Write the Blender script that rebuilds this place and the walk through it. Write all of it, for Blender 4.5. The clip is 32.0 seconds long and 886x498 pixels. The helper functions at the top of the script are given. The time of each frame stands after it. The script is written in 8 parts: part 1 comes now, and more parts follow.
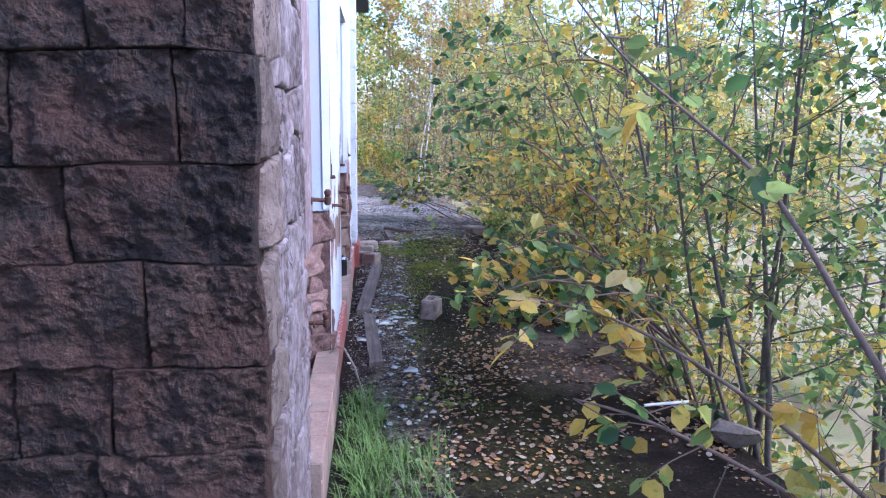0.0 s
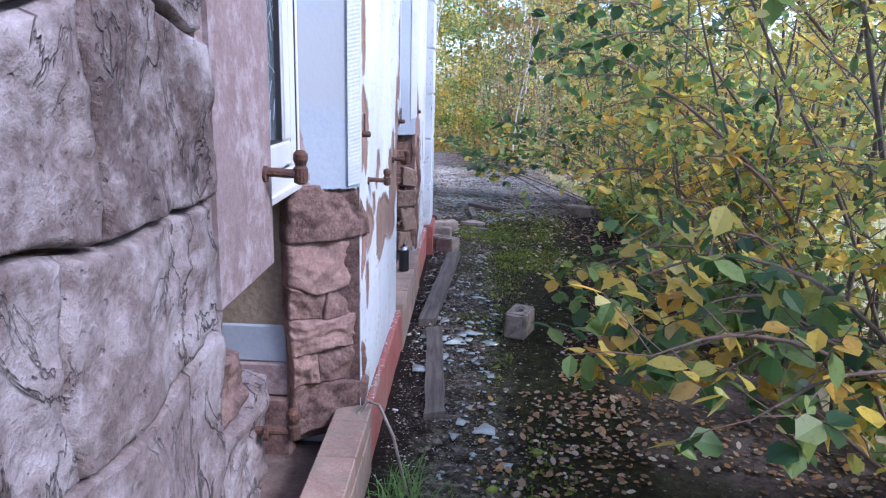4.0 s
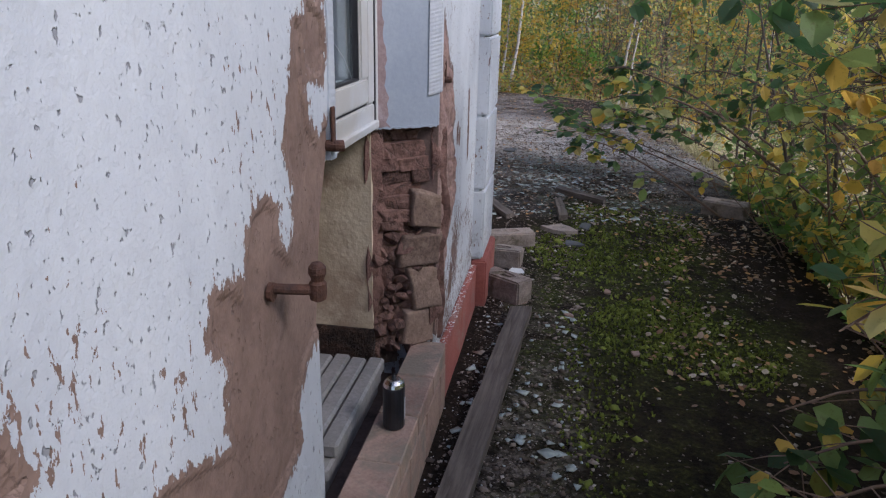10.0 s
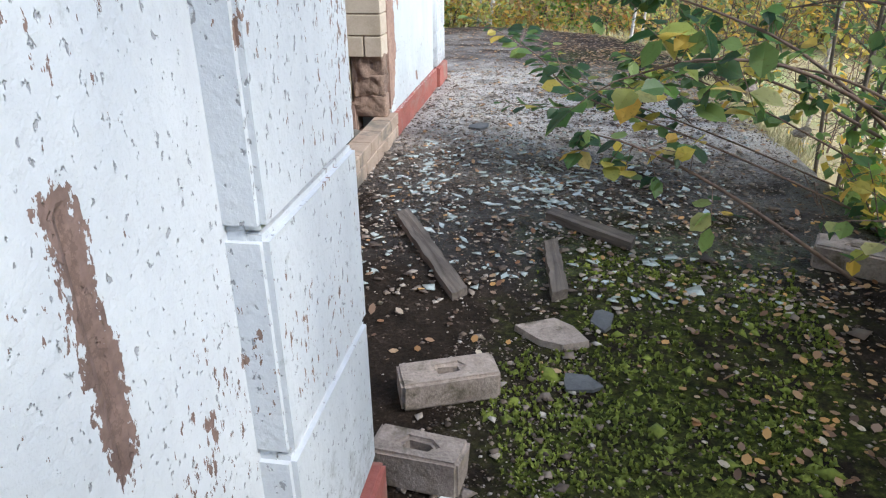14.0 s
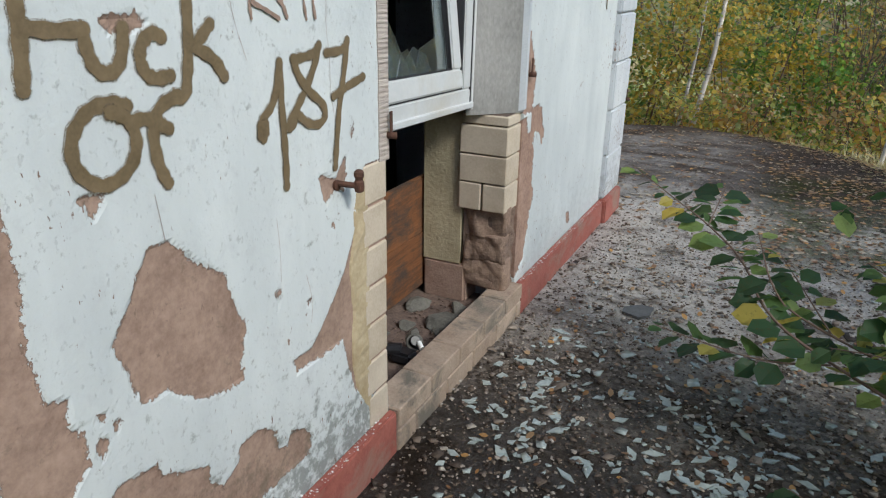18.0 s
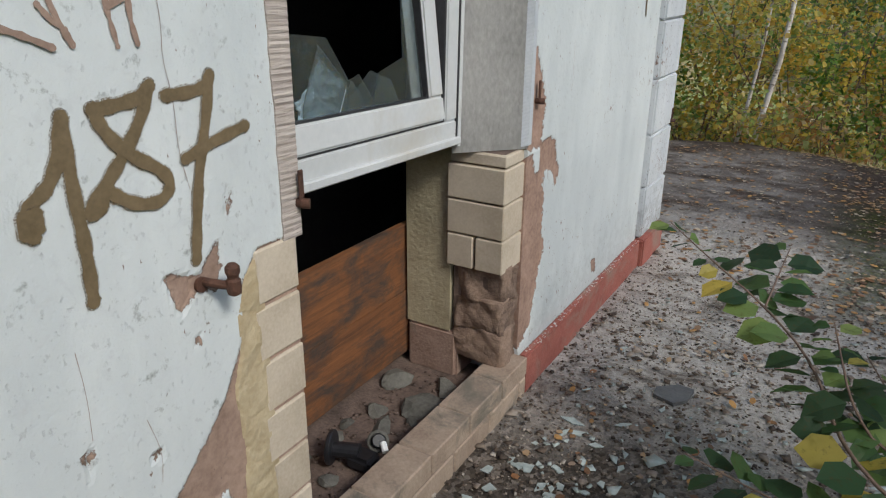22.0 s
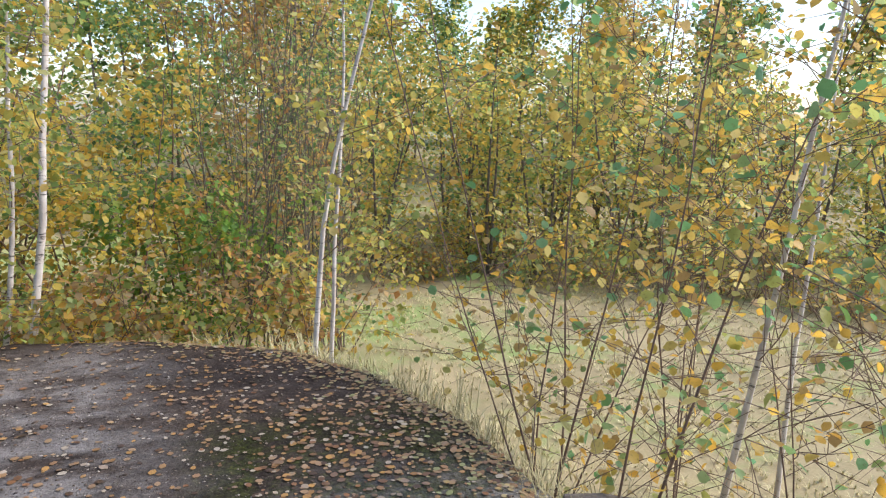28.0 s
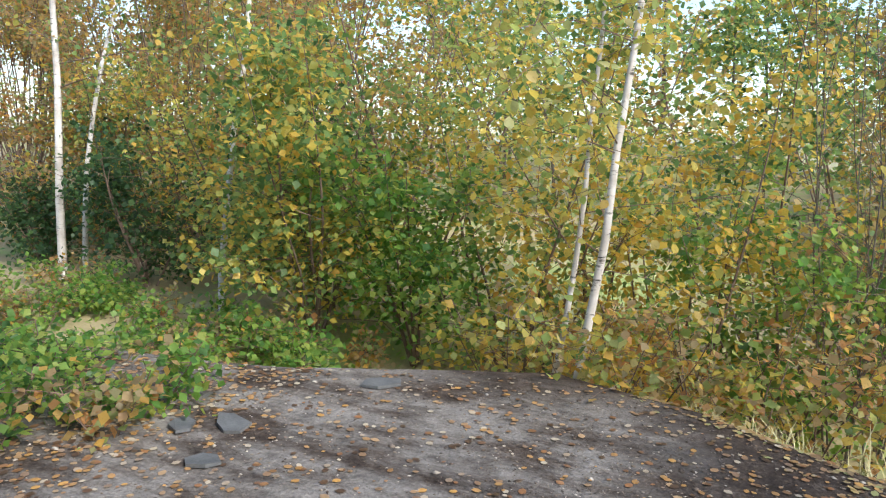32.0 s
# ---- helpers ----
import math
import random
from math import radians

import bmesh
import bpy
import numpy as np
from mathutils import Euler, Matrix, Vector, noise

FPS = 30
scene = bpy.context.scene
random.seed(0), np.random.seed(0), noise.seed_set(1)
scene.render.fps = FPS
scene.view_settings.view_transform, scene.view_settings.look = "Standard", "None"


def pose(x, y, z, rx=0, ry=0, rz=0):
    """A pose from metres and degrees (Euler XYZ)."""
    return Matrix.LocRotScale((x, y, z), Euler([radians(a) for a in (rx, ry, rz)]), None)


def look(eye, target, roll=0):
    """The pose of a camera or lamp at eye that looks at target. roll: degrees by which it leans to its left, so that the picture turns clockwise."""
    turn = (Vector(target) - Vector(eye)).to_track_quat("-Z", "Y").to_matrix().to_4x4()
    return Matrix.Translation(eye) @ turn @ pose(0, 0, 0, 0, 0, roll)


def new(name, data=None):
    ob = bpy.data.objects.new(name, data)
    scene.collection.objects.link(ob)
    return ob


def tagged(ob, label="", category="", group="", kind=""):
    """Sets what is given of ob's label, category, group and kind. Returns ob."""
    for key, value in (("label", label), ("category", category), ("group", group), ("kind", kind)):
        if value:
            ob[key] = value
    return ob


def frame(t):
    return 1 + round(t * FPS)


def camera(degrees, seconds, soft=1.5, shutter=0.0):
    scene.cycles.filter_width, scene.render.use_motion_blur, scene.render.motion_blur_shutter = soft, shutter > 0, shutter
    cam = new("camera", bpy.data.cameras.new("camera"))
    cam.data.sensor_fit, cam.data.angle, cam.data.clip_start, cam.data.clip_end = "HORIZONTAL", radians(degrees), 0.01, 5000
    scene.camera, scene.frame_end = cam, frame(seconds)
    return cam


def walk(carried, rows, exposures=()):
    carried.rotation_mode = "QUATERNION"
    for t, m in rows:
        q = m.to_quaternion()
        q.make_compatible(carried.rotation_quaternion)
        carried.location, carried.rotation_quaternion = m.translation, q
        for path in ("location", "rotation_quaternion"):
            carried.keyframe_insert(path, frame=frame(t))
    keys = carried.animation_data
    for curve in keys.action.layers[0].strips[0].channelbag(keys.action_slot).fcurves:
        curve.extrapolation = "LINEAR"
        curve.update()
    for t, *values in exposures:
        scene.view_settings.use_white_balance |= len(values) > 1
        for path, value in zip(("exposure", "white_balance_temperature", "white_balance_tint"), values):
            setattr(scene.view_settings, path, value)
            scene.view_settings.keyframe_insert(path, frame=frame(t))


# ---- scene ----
cam = camera(64.1, 32.0, soft=1.2)
PATH = [
    (0, (0.248, -0.411, 1.603), (0.438, 1.544, 1.225), 0.9),
    (0.5, (0.27, -0.33, 1.591), (0.463, 1.623, 1.207), 0.5),
    (1, (0.38, -0.179, 1.568), (0.513, 1.779, 1.183), 0.3),
    (1.5, (0.404, -0.053, 1.532), (0.425, 1.909, 1.142), 0.6),
    (2, (0.386, 0.232, 1.563), (0.389, 2.192, 1.166), 0.7),
    (2.5, (0.376, 0.421, 1.56), (0.381, 2.383, 1.171), 1.0),
    (4.5, (0.364, 1.355, 1.411), (0.279, 3.295, 0.933), 1.4),
    (5, (0.339, 1.568, 1.472), (0.251, 3.51, 1.0), 1.4),
    (5.5, (0.351, 1.717, 1.458), (0.269, 3.657, 0.98), 1.3),
    (6, (0.429, 2.032, 1.483), (0.334, 3.971, 1.0), 1.1),
    (6.5, (0.491, 2.119, 1.57), (0.365, 4.06, 1.105), 1.5),
    (7, (0.511, 2.116, 1.606), (0.336, 4.053, 1.138), 1.6),
    (7.5, (0.489, 2.241, 1.586), (0.134, 4.15, 1.108), 1.6),
    (8, (0.416, 2.551, 1.566), (0.066, 4.459, 1.079), 2.1),
    (8.5, (0.385, 2.738, 1.524), (0.046, 4.643, 1.018), 1.6),
    (9, (0.423, 3.055, 1.507), (0.087, 4.952, 0.972), 1.4),
    (9.5, (0.464, 3.26, 1.508), (0.137, 5.142, 0.916), 1.7),
    (10, (0.417, 3.586, 1.472), (0.1, 5.445, 0.806), 1.3),
    (10.5, (0.383, 3.975, 1.51), (0.066, 5.838, 0.855), 1.2),
    (11, (0.362, 4.316, 1.441), (0.048, 6.178, 0.78), 1.7),
    (11.5, (0.351, 4.593, 1.369), (0.037, 6.456, 0.714), 1.4),
    (12, (0.294, 4.94, 1.298), (-0.012, 6.793, 0.611), 1.3),
    (12.5, (0.297, 5.25, 1.191), (-0.008, 7.081, 0.446), 0.8),
    (13, (0.356, 5.693, 1.072), (0.045, 7.496, 0.266), 0.0),
    (13.5, (0.407, 5.879, 1.192), (0.097, 7.67, 0.357), -0.8),
    (15.5, (0.408, 7.072, 1.472), (0.095, 8.849, 0.608), 0.9),
    (16, (0.389, 7.216, 1.505), (-0.059, 8.963, 0.64), 0.8),
    (16.5, (0.419, 7.349, 1.487), (-0.333, 8.99, 0.626), 0.2),
    (17, (0.434, 7.486, 1.503), (-0.374, 9.148, 0.738), 0.8),
    (17.5, (0.409, 7.576, 1.499), (-0.412, 9.251, 0.778), 0.7),
    (18, (0.357, 7.658, 1.523), (-0.459, 9.334, 0.799), 1.0),
    (18.5, (0.354, 7.807, 1.569), (-0.459, 9.486, 0.847), 1.1),
    (19, (0.449, 7.978, 1.597), (-0.397, 9.696, 1.02), 0.6),
    (19.5, (0.533, 8.0, 1.576), (-0.322, 9.725, 1.034), 0.6),
    (20, (0.53, 8.019, 1.557), (-0.322, 9.745, 1.014), 0.7),
    (20.5, (0.483, 8.098, 1.561), (-0.356, 9.829, 1.013), 0.5),
    (21, (0.353, 8.247, 1.562), (-0.441, 9.998, 1.011), 0.8),
    (21.5, (0.301, 8.302, 1.531), (-0.582, 10.014, 0.991), -0.2),
    (22, (0.283, 8.368, 1.524), (-0.665, 9.973, 0.802), 0.5),
    (22.5, (0.199, 8.436, 1.51), (-0.745, 10.043, 0.785), 0.6),
    (23, (0.133, 8.621, 1.497), (-0.816, 10.244, 0.814), 0.5),
    (23.5, (0.109, 8.867, 1.473), (-0.884, 10.562, 1.101), 0.3),
    (24, (0.06, 9.004, 1.472), (-0.699, 10.815, 1.092), 1.3),
    (24.5, (-0.046, 9.252, 1.492), (-0.434, 11.179, 1.122), 1.7),
    (25, (-0.058, 9.423, 1.481), (-0.06, 11.39, 1.12), 2.0),
    (25.5, (-0.036, 9.707, 1.472), (0.132, 11.669, 1.12), 1.7),
    (27.5, (0.075, 10.507, 1.544), (0.717, 12.361, 1.155), 1.0),
    (28, (0.107, 10.637, 1.529), (0.887, 12.442, 1.164), 1.3),
    (28.5, (0.159, 10.83, 1.511), (1.129, 12.546, 1.171), 0.8),
    (29, (0.189, 10.984, 1.504), (1.253, 12.647, 1.181), 0.6),
    (29.5, (0.312, 11.112, 1.502), (1.15, 12.899, 1.181), 0.5),
    (30, (0.249, 11.188, 1.435), (0.802, 13.087, 1.137), 0.8),
    (30.5, (0.262, 11.393, 1.454), (0.475, 13.357, 1.139), 0.9),
    (31, (0.364, 11.575, 1.408), (0.212, 13.546, 1.102), 0.8),
    (31.5, (0.463, 11.713, 1.386), (-0.037, 13.627, 1.093), 1.1),
    (32, (0.452, 11.865, 1.355), (-0.409, 13.645, 1.055), 1.4),
]
EXPOSURES = [(0.0, 1.65, 5000, 26), (2.5, 1.55, 5050, 24), (6.0, 1.12, 5500, 17), (7.0, 0.82, 5650, 17), (8.0, 0.68, 5800, 17), (9.0, 0.68, 5800, 17), (10.0, 0.5, 5900, 17), (11.0, 0.55, 5900, 17), (12.0, 1.05, 6000, 15), (13.0, 1.45, 6000, 12), (15.5, 1.05, 5900, 3), (17.0, 0.75, 6000, 3), (18.0, 0.5, 6200, 4), (22.0, 0.28, 6400, 6), (24.5, 0.5, 6700, 8), (28.0, 1.15, 6350, 13), (31.0, 1.24, 6200, 6), (32.0, 1.32, 6300, 6)]
walk(cam, [(t, look(eye, target, roll)) for t, eye, target, roll in PATH], EXPOSURES)

# ---- world and light ----
SUN_EL, SUN_AZ = radians(42), radians(112)      # azimuth from +y towards +x
world = bpy.data.worlds.new("world")
scene.world = world
world.use_nodes = True
wn = world.node_tree
sky = wn.nodes.new("ShaderNodeTexSky")
sky.sky_type = "NISHITA"
sky.sun_disc = False
sky.sun_elevation, sky.sun_rotation = SUN_EL, SUN_AZ
sky.air_density, sky.dust_density, sky.ozone_density = 1.0, 1.5, 1.0
wn.links.new(sky.outputs[0], wn.nodes["Background"].inputs[0])
wn.nodes["Background"].inputs[1].default_value = 0.15
sun = new("sun", bpy.data.lights.new("sun", "SUN"))
sun.data.energy, sun.data.angle, sun.data.color = 1.9, radians(14), (1.0, 0.95, 0.88)
sun.matrix_world = look((0, 0, 0), (-math.sin(SUN_AZ) * math.cos(SUN_EL), -math.cos(SUN_AZ) * math.cos(SUN_EL), -math.sin(SUN_EL)))
# ---- materials ----
def ramp(nt, fac, stops, interp="LINEAR"):
    n = nt.nodes.new("ShaderNodeValToRGB")
    n.color_ramp.interpolation = interp
    el = n.color_ramp.elements
    while len(el) < len(stops):
        el.new(0.5)
    for e, (pos, col) in zip(el, stops):
        e.position = pos
        e.color = (*col, 1) if len(col) == 3 else col
    nt.links.new(fac, n.inputs[0])
    return n.outputs[0]


def g(v):
    return (v, v, v)


def noise_tex(nt, vec, scale, detail=4.0, rough=0.6, dist=0.0):
    n = nt.nodes.new("ShaderNodeTexNoise")
    n.inputs["Scale"].default_value, n.inputs["Detail"].default_value = scale, detail
    n.inputs["Roughness"].default_value, n.inputs["Distortion"].default_value = rough, dist
    nt.links.new(vec, n.inputs["Vector"])
    return n.outputs["Fac"]


def position(nt, scale=(1, 1, 1), loc=(0, 0, 0)):
    geo = nt.nodes.new("ShaderNodeNewGeometry")
    m = nt.nodes.new("ShaderNodeMapping")
    m.inputs["Scale"].default_value, m.inputs["Location"].default_value = scale, loc
    nt.links.new(geo.outputs["Position"], m.inputs["Vector"])
    return m.outputs[0]


def mathn(nt, op, a, b=None, clamp=False):
    n = nt.nodes.new("ShaderNodeMath")
    n.operation, n.use_clamp = op, clamp
    for i, v in enumerate((a, b)):
        if v is None:
            continue
        if isinstance(v, (int, float)):
            n.inputs[i].default_value = v
        else:
            nt.links.new(v, n.inputs[i])
    return n.outputs[0]


def mix(nt, fac, a, b, mode="MIX"):
    n = nt.nodes.new("ShaderNodeMix")
    n.data_type, n.blend_type = "RGBA", mode
    for sock, v in ((n.inputs[0], fac), (n.inputs[6], a), (n.inputs[7], b)):
        if isinstance(v, (int, float)):
            sock.default_value = v
        elif isinstance(v, tuple):
            sock.default_value = (*v, 1)
        else:
            nt.links.new(v, sock)
    return n.outputs[2]


def material(name, rough=0.8, metal=0.0):
    m = bpy.data.materials.new(name)
    m.use_nodes = True
    b = m.node_tree.nodes["Principled BSDF"]
    b.inputs["Roughness"].default_value, b.inputs["Metallic"].default_value = rough, metal
    return m, m.node_tree, b


def bump(nt, b, height, strength=0.5, distance=0.01):
    n = nt.nodes.new("ShaderNodeBump")
    n.inputs["Strength"].default_value, n.inputs["Distance"].default_value = strength, distance
    nt.links.new(height, n.inputs["Height"])
    nt.links.new(n.outputs[0], b.inputs["Normal"])


def speckled(name, dark, light, scale=6.0, fine=60.0, rough=0.85, relief=0.4, stain=None, metal=0.0, per_piece=0.0, grain=(1, 1, 1)):
    """Two-scale mottled surface; stain: a third colour in patches; per_piece: how much single pieces differ."""
    m, nt, b = material(name, rough, metal)
    p = position(nt, grain)
    big, small = noise_tex(nt, p, scale, 5, 0.65), noise_tex(nt, p, fine, 3, 0.6)
    f = mathn(nt, "ADD", mathn(nt, "MULTIPLY", big, 0.65), mathn(nt, "MULTIPLY", small, 0.35))
    if per_piece:
        info = nt.nodes.new("ShaderNodeObjectInfo")
        f = mathn(nt, "ADD", f, mathn(nt, "MULTIPLY", mathn(nt, "SUBTRACT", info.outputs["Random"], 0.5), per_piece))
    col = ramp(nt, f, [(0.3, dark), (0.7, light)])
    if stain:
        s = noise_tex(nt, p, scale * 0.45, 6, 0.7, 0.6)
        col = mix(nt, ramp(nt, s, [(0.5, g(0)), (0.62, g(1))]), col, stain)
    nt.links.new(col, b.inputs["Base Color"])
    bump(nt, b, f, relief, 0.012)
    return m



def masked(nt, lo, hi, soft, value):
    """1 inside the span lo..hi of a value, falling to 0 over soft."""
    a = mathn(nt, "DIVIDE", mathn(nt, "SUBTRACT", value, lo - soft), soft, True)
    b = mathn(nt, "DIVIDE", mathn(nt, "SUBTRACT", hi + soft, value), soft, True)
    return mathn(nt, "MULTIPLY", a, b)


def axes(nt):
    geo = nt.nodes.new("ShaderNodeNewGeometry")
    s = nt.nodes.new("ShaderNodeSeparateXYZ")
    nt.links.new(geo.outputs["Position"], s.inputs[0])
    return s.outputs


def peeling(name, flecks=0.5, foot=0.4, mould=0.0, white=((0.45, 0.475, 0.515), (0.62, 0.64, 0.665)), bare=((0.2, 0.12, 0.09), (0.42, 0.28, 0.22)), outlined=False, pits=0.75, worn=()):
    """Paint that flakes off brown render; outlined: the panel carries the distance to the rims of its bare places."""
    m, nt, b = material(name, 0.75)
    x, y, z = axes(nt)
    p = position(nt)
    mid, fine = noise_tex(nt, p, 9, 5, 0.65), noise_tex(nt, p, 55, 4, 0.65)
    big = noise_tex(nt, p, 1.7, 3, 0.5)
    streak = noise_tex(nt, position(nt, (72, 72, 30)), 1.0, 4, 0.65)
    limit = mathn(nt, "ADD", 0.75 - 0.08 * flecks, mathn(nt, "MULTIPLY", mathn(nt, "SUBTRACT", noise_tex(nt, p, 3.2, 4, 0.6), 0.5), -0.7 * flecks))
    low = mathn(nt, "MULTIPLY", masked(nt, -1, 0.12, 0.6, z), foot * 0.12)
    # places rubbed thin: centre, half sizes and how much
    for wy, wz, ry, rz, much in worn:
        off = mathn(nt, "ADD", mathn(nt, "POWER", mathn(nt, "ABSOLUTE", mathn(nt, "DIVIDE", mathn(nt, "SUBTRACT", y, wy), ry)), 2.0), mathn(nt, "POWER", mathn(nt, "ABSOLUTE", mathn(nt, "DIVIDE", mathn(nt, "SUBTRACT", z, wz), rz)), 2.0))
        low = mathn(nt, "ADD", low, mathn(nt, "MULTIPLY", mathn(nt, "SUBTRACT", 1.0, off, True), much))
    chip = mathn(nt, "GREATER_THAN", mathn(nt, "ADD", streak, low), limit)
    mask, rim = chip, None
    if outlined:
        att = nt.nodes.new("ShaderNodeAttribute")
        att.attribute_name = "bare"
        wob = mathn(nt, "ADD", mathn(nt, "MULTIPLY", mathn(nt, "SUBTRACT", noise_tex(nt, p, 28, 5, 0.7, 0.6), 0.5), 0.042), mathn(nt, "MULTIPLY", mathn(nt, "SUBTRACT", noise_tex(nt, position(nt, (1, 1, 0.55)), 110, 4, 0.7), 0.5), 0.026))
        d = mathn(nt, "ADD", att.outputs["Fac"], wob)
        # loose flecks gather near the rims
        fringe = mathn(nt, "GREATER_THAN", mathn(nt, "ADD", streak, masked(nt, -1, 0.0, 0.07, d)), 1.22)
        chip = mathn(nt, "MAXIMUM", chip, mathn(nt, "MULTIPLY", fringe, 1.0 if flecks > 1 else 0.0))
        # thin line along the paint's edge for the shadow of its lip
        rim = masked(nt, -0.0022, 0.0004, 0.0008, d)
        mask = mathn(nt, "MAXIMUM", mathn(nt, "LESS_THAN", d, 0.0), chip)
    wcol = ramp(nt, mathn(nt, "ADD", mathn(nt, "MULTIPLY", big, 0.6), mathn(nt, "MULTIPLY", noise_tex(nt, position(nt, (1, 3, 0.7)), 3, 5, 0.6), 0.4)), [(0.35, white[0]), (0.65, white[1])])
    wcol = mix(nt, ramp(nt, noise_tex(nt, p, 14, 6, 0.75, 0.4), [(0.56, g(0)), (0.74, g(0.35))]), wcol, (0.4, 0.41, 0.44))
    pit = ramp(nt, noise_tex(nt, position(nt, (1, 1, 0.7)), 75, 3, 0.6), [(0.635, g(0)), (0.675, g(pits))])
    wcol = mix(nt, pit, wcol, (0.24, 0.24, 0.26))
    if mould:
        mo = mathn(nt, "MULTIPLY", ramp(nt, mathn(nt, "ADD", noise_tex(nt, p, 22, 5, 0.75), mathn(nt, "MULTIPLY", masked(nt, -1, 0.2, 0.35, z), 0.2)), [(0.6, g(0)), (0.72, g(1))]), mould)
        wcol = mix(nt, mo, wcol, (0.07, 0.075, 0.06))
    bcol = ramp(nt, mathn(nt, "ADD", mathn(nt, "MULTIPLY", mid, 0.6), mathn(nt, "MULTIPLY", fine, 0.4)), [(0.34, bare[0]), (0.64, bare[1])])
    bcol = mix(nt, mathn(nt, "MULTIPLY", chip, 0.45), bcol, (0.09, 0.065, 0.055))
    if mould:
        bcol = mix(nt, mathn(nt, "MULTIPLY", mo, 0.7), bcol, (0.09, 0.085, 0.06))
    col = mix(nt, mask, wcol, bcol)
    # the lip's shadow line is mixed into the colour
    if rim is not None:
        col = mix(nt, mathn(nt, "MULTIPLY", rim, 0.55), col, (0.1, 0.065, 0.05))
    nt.links.new(col, b.inputs["Base Color"])
    h = mathn(nt, "ADD", mathn(nt, "SUBTRACT", mathn(nt, "MULTIPLY", mask, -1.0), mathn(nt, "MULTIPLY", pit, 0.5)), mathn(nt, "ADD", mathn(nt, "MULTIPLY", fine, 0.4), mathn(nt, "MULTIPLY", mid, 0.35)))
    bump(nt, b, h, 0.9, 0.007)
    return m


def ground_mat():
    m, nt, b = material("terrace_rubble_and_moss", 0.9)
    x, y, z = axes(nt)
    p = position(nt)
    n1, n2, n3 = noise_tex(nt, p, 1.3, 5, 0.6), noise_tex(nt, p, 9, 5, 0.7), noise_tex(nt, p, 60, 4, 0.7)
    vor = nt.nodes.new("ShaderNodeTexVoronoi")
    vor.inputs["Scale"].default_value = 55
    nt.links.new(p, vor.inputs["Vector"])
    bits = vor.outputs["Color"]
    f = mathn(nt, "ADD", mathn(nt, "MULTIPLY", n2, 0.5), mathn(nt, "MULTIPLY", n3, 0.5))
    # earth is nearly black: the thicket's shade is put into its colour
    shaded_earth = ramp(nt, f, [(0.35, (0.008, 0.006, 0.004)), (0.55, (0.027, 0.019, 0.014)), (0.72, (0.1, 0.074, 0.056))])
    grit = ramp(nt, bits, [(0.2, (0.06, 0.049, 0.04)), (0.6, (0.19, 0.155, 0.128)), (0.95, (0.4, 0.345, 0.3))])
    tar = ramp(nt, mathn(nt, "ADD", mathn(nt, "MULTIPLY", f, 0.6), mathn(nt, "MULTIPLY", noise_tex(nt, position(nt, (1, 1.8, 1)), 3.2, 6, 0.7), 0.4)), [(0.38, (0.02, 0.015, 0.013)), (0.54, (0.078, 0.059, 0.049)), (0.66, (0.21, 0.178, 0.155))])
    gritty = mathn(nt, "MULTIPLY", masked(nt, 10.4, 12.3, 1.0, y), ramp(nt, n1, [(0.36, g(0)), (0.54, g(0.85))]))
    strip = mathn(nt, "MULTIPLY", mathn(nt, "MULTIPLY", masked(nt, 0.28, 0.5, 0.15, x), masked(nt, 1, 7, 0.5, y)), ramp(nt, n2, [(0.4, g(0)), (0.55, g(0.7))]))
    col = mix(nt, masked(nt, 11.6, 30, 1.2, y), shaded_earth, tar)
    col = mix(nt, mathn(nt, "MAXIMUM", gritty, strip), col, grit)
    slab = mathn(nt, "MULTIPLY", mathn(nt, "MULTIPLY", masked(nt, 1.2, 1.9, 0.15, x), masked(nt, 3.6, 4.5, 0.3, y)), ramp(nt, n2, [(0.35, g(0)), (0.5, g(1))]))
    col = mix(nt, slab, col, ramp(nt, f, [(0.3, (0.08, 0.06, 0.05)), (0.7, (0.17, 0.135, 0.12))]))
    pale = mathn(nt, "MULTIPLY", mathn(nt, "MULTIPLY", masked(nt, -3.4, -0.2, 0.6, x), masked(nt, 12.5, 15.2, 0.6, y)), ramp(nt, noise_tex(nt, position(nt, (0.7, 1.6, 1)), 2.2, 6, 0.7), [(0.4, g(0)), (0.58, g(0.75))]))
    col = mix(nt, pale, col, ramp(nt, f, [(0.3, (0.14, 0.125, 0.115)), (0.7, (0.4, 0.37, 0.345))]))
    wander = mathn(nt, "ADD", x, mathn(nt, "MULTIPLY", mathn(nt, "SUBTRACT", noise_tex(nt, p, 2.2, 4, 0.6), 0.5), 1.1))
    # moss kept thin before y 6.6, so the ground shaded by trees stays dark
    moss1 = mathn(nt, "MULTIPLY", masked(nt, 0.45, 1.3, 0.25, wander), mathn(nt, "MAXIMUM", masked(nt, 6.6, 9.0, 0.6, y), mathn(nt, "MULTIPLY", masked(nt, 2.5, 6.6, 0.6, y), 0.45)))
    # pale gravel patches, lightened to stand in for wet sky sheen
    grey = mathn(nt, "MULTIPLY", masked(nt, 10.9, 12.7, 0.7, y), ramp(nt, noise_tex(nt, position(nt, (1, 1.6, 1)), 2.6, 6, 0.7, 0.5), [(0.36, g(0)), (0.5, g(0.95))]))
    col = mix(nt, grey, col, ramp(nt, f, [(0.3, (0.26, 0.235, 0.21)), (0.7, (0.6, 0.56, 0.52))]))
    moss2 = mathn(nt, "MULTIPLY", masked(nt, 0.45, 1.4, 0.3, x), masked(nt, 12.2, 13.8, 0.5, y))
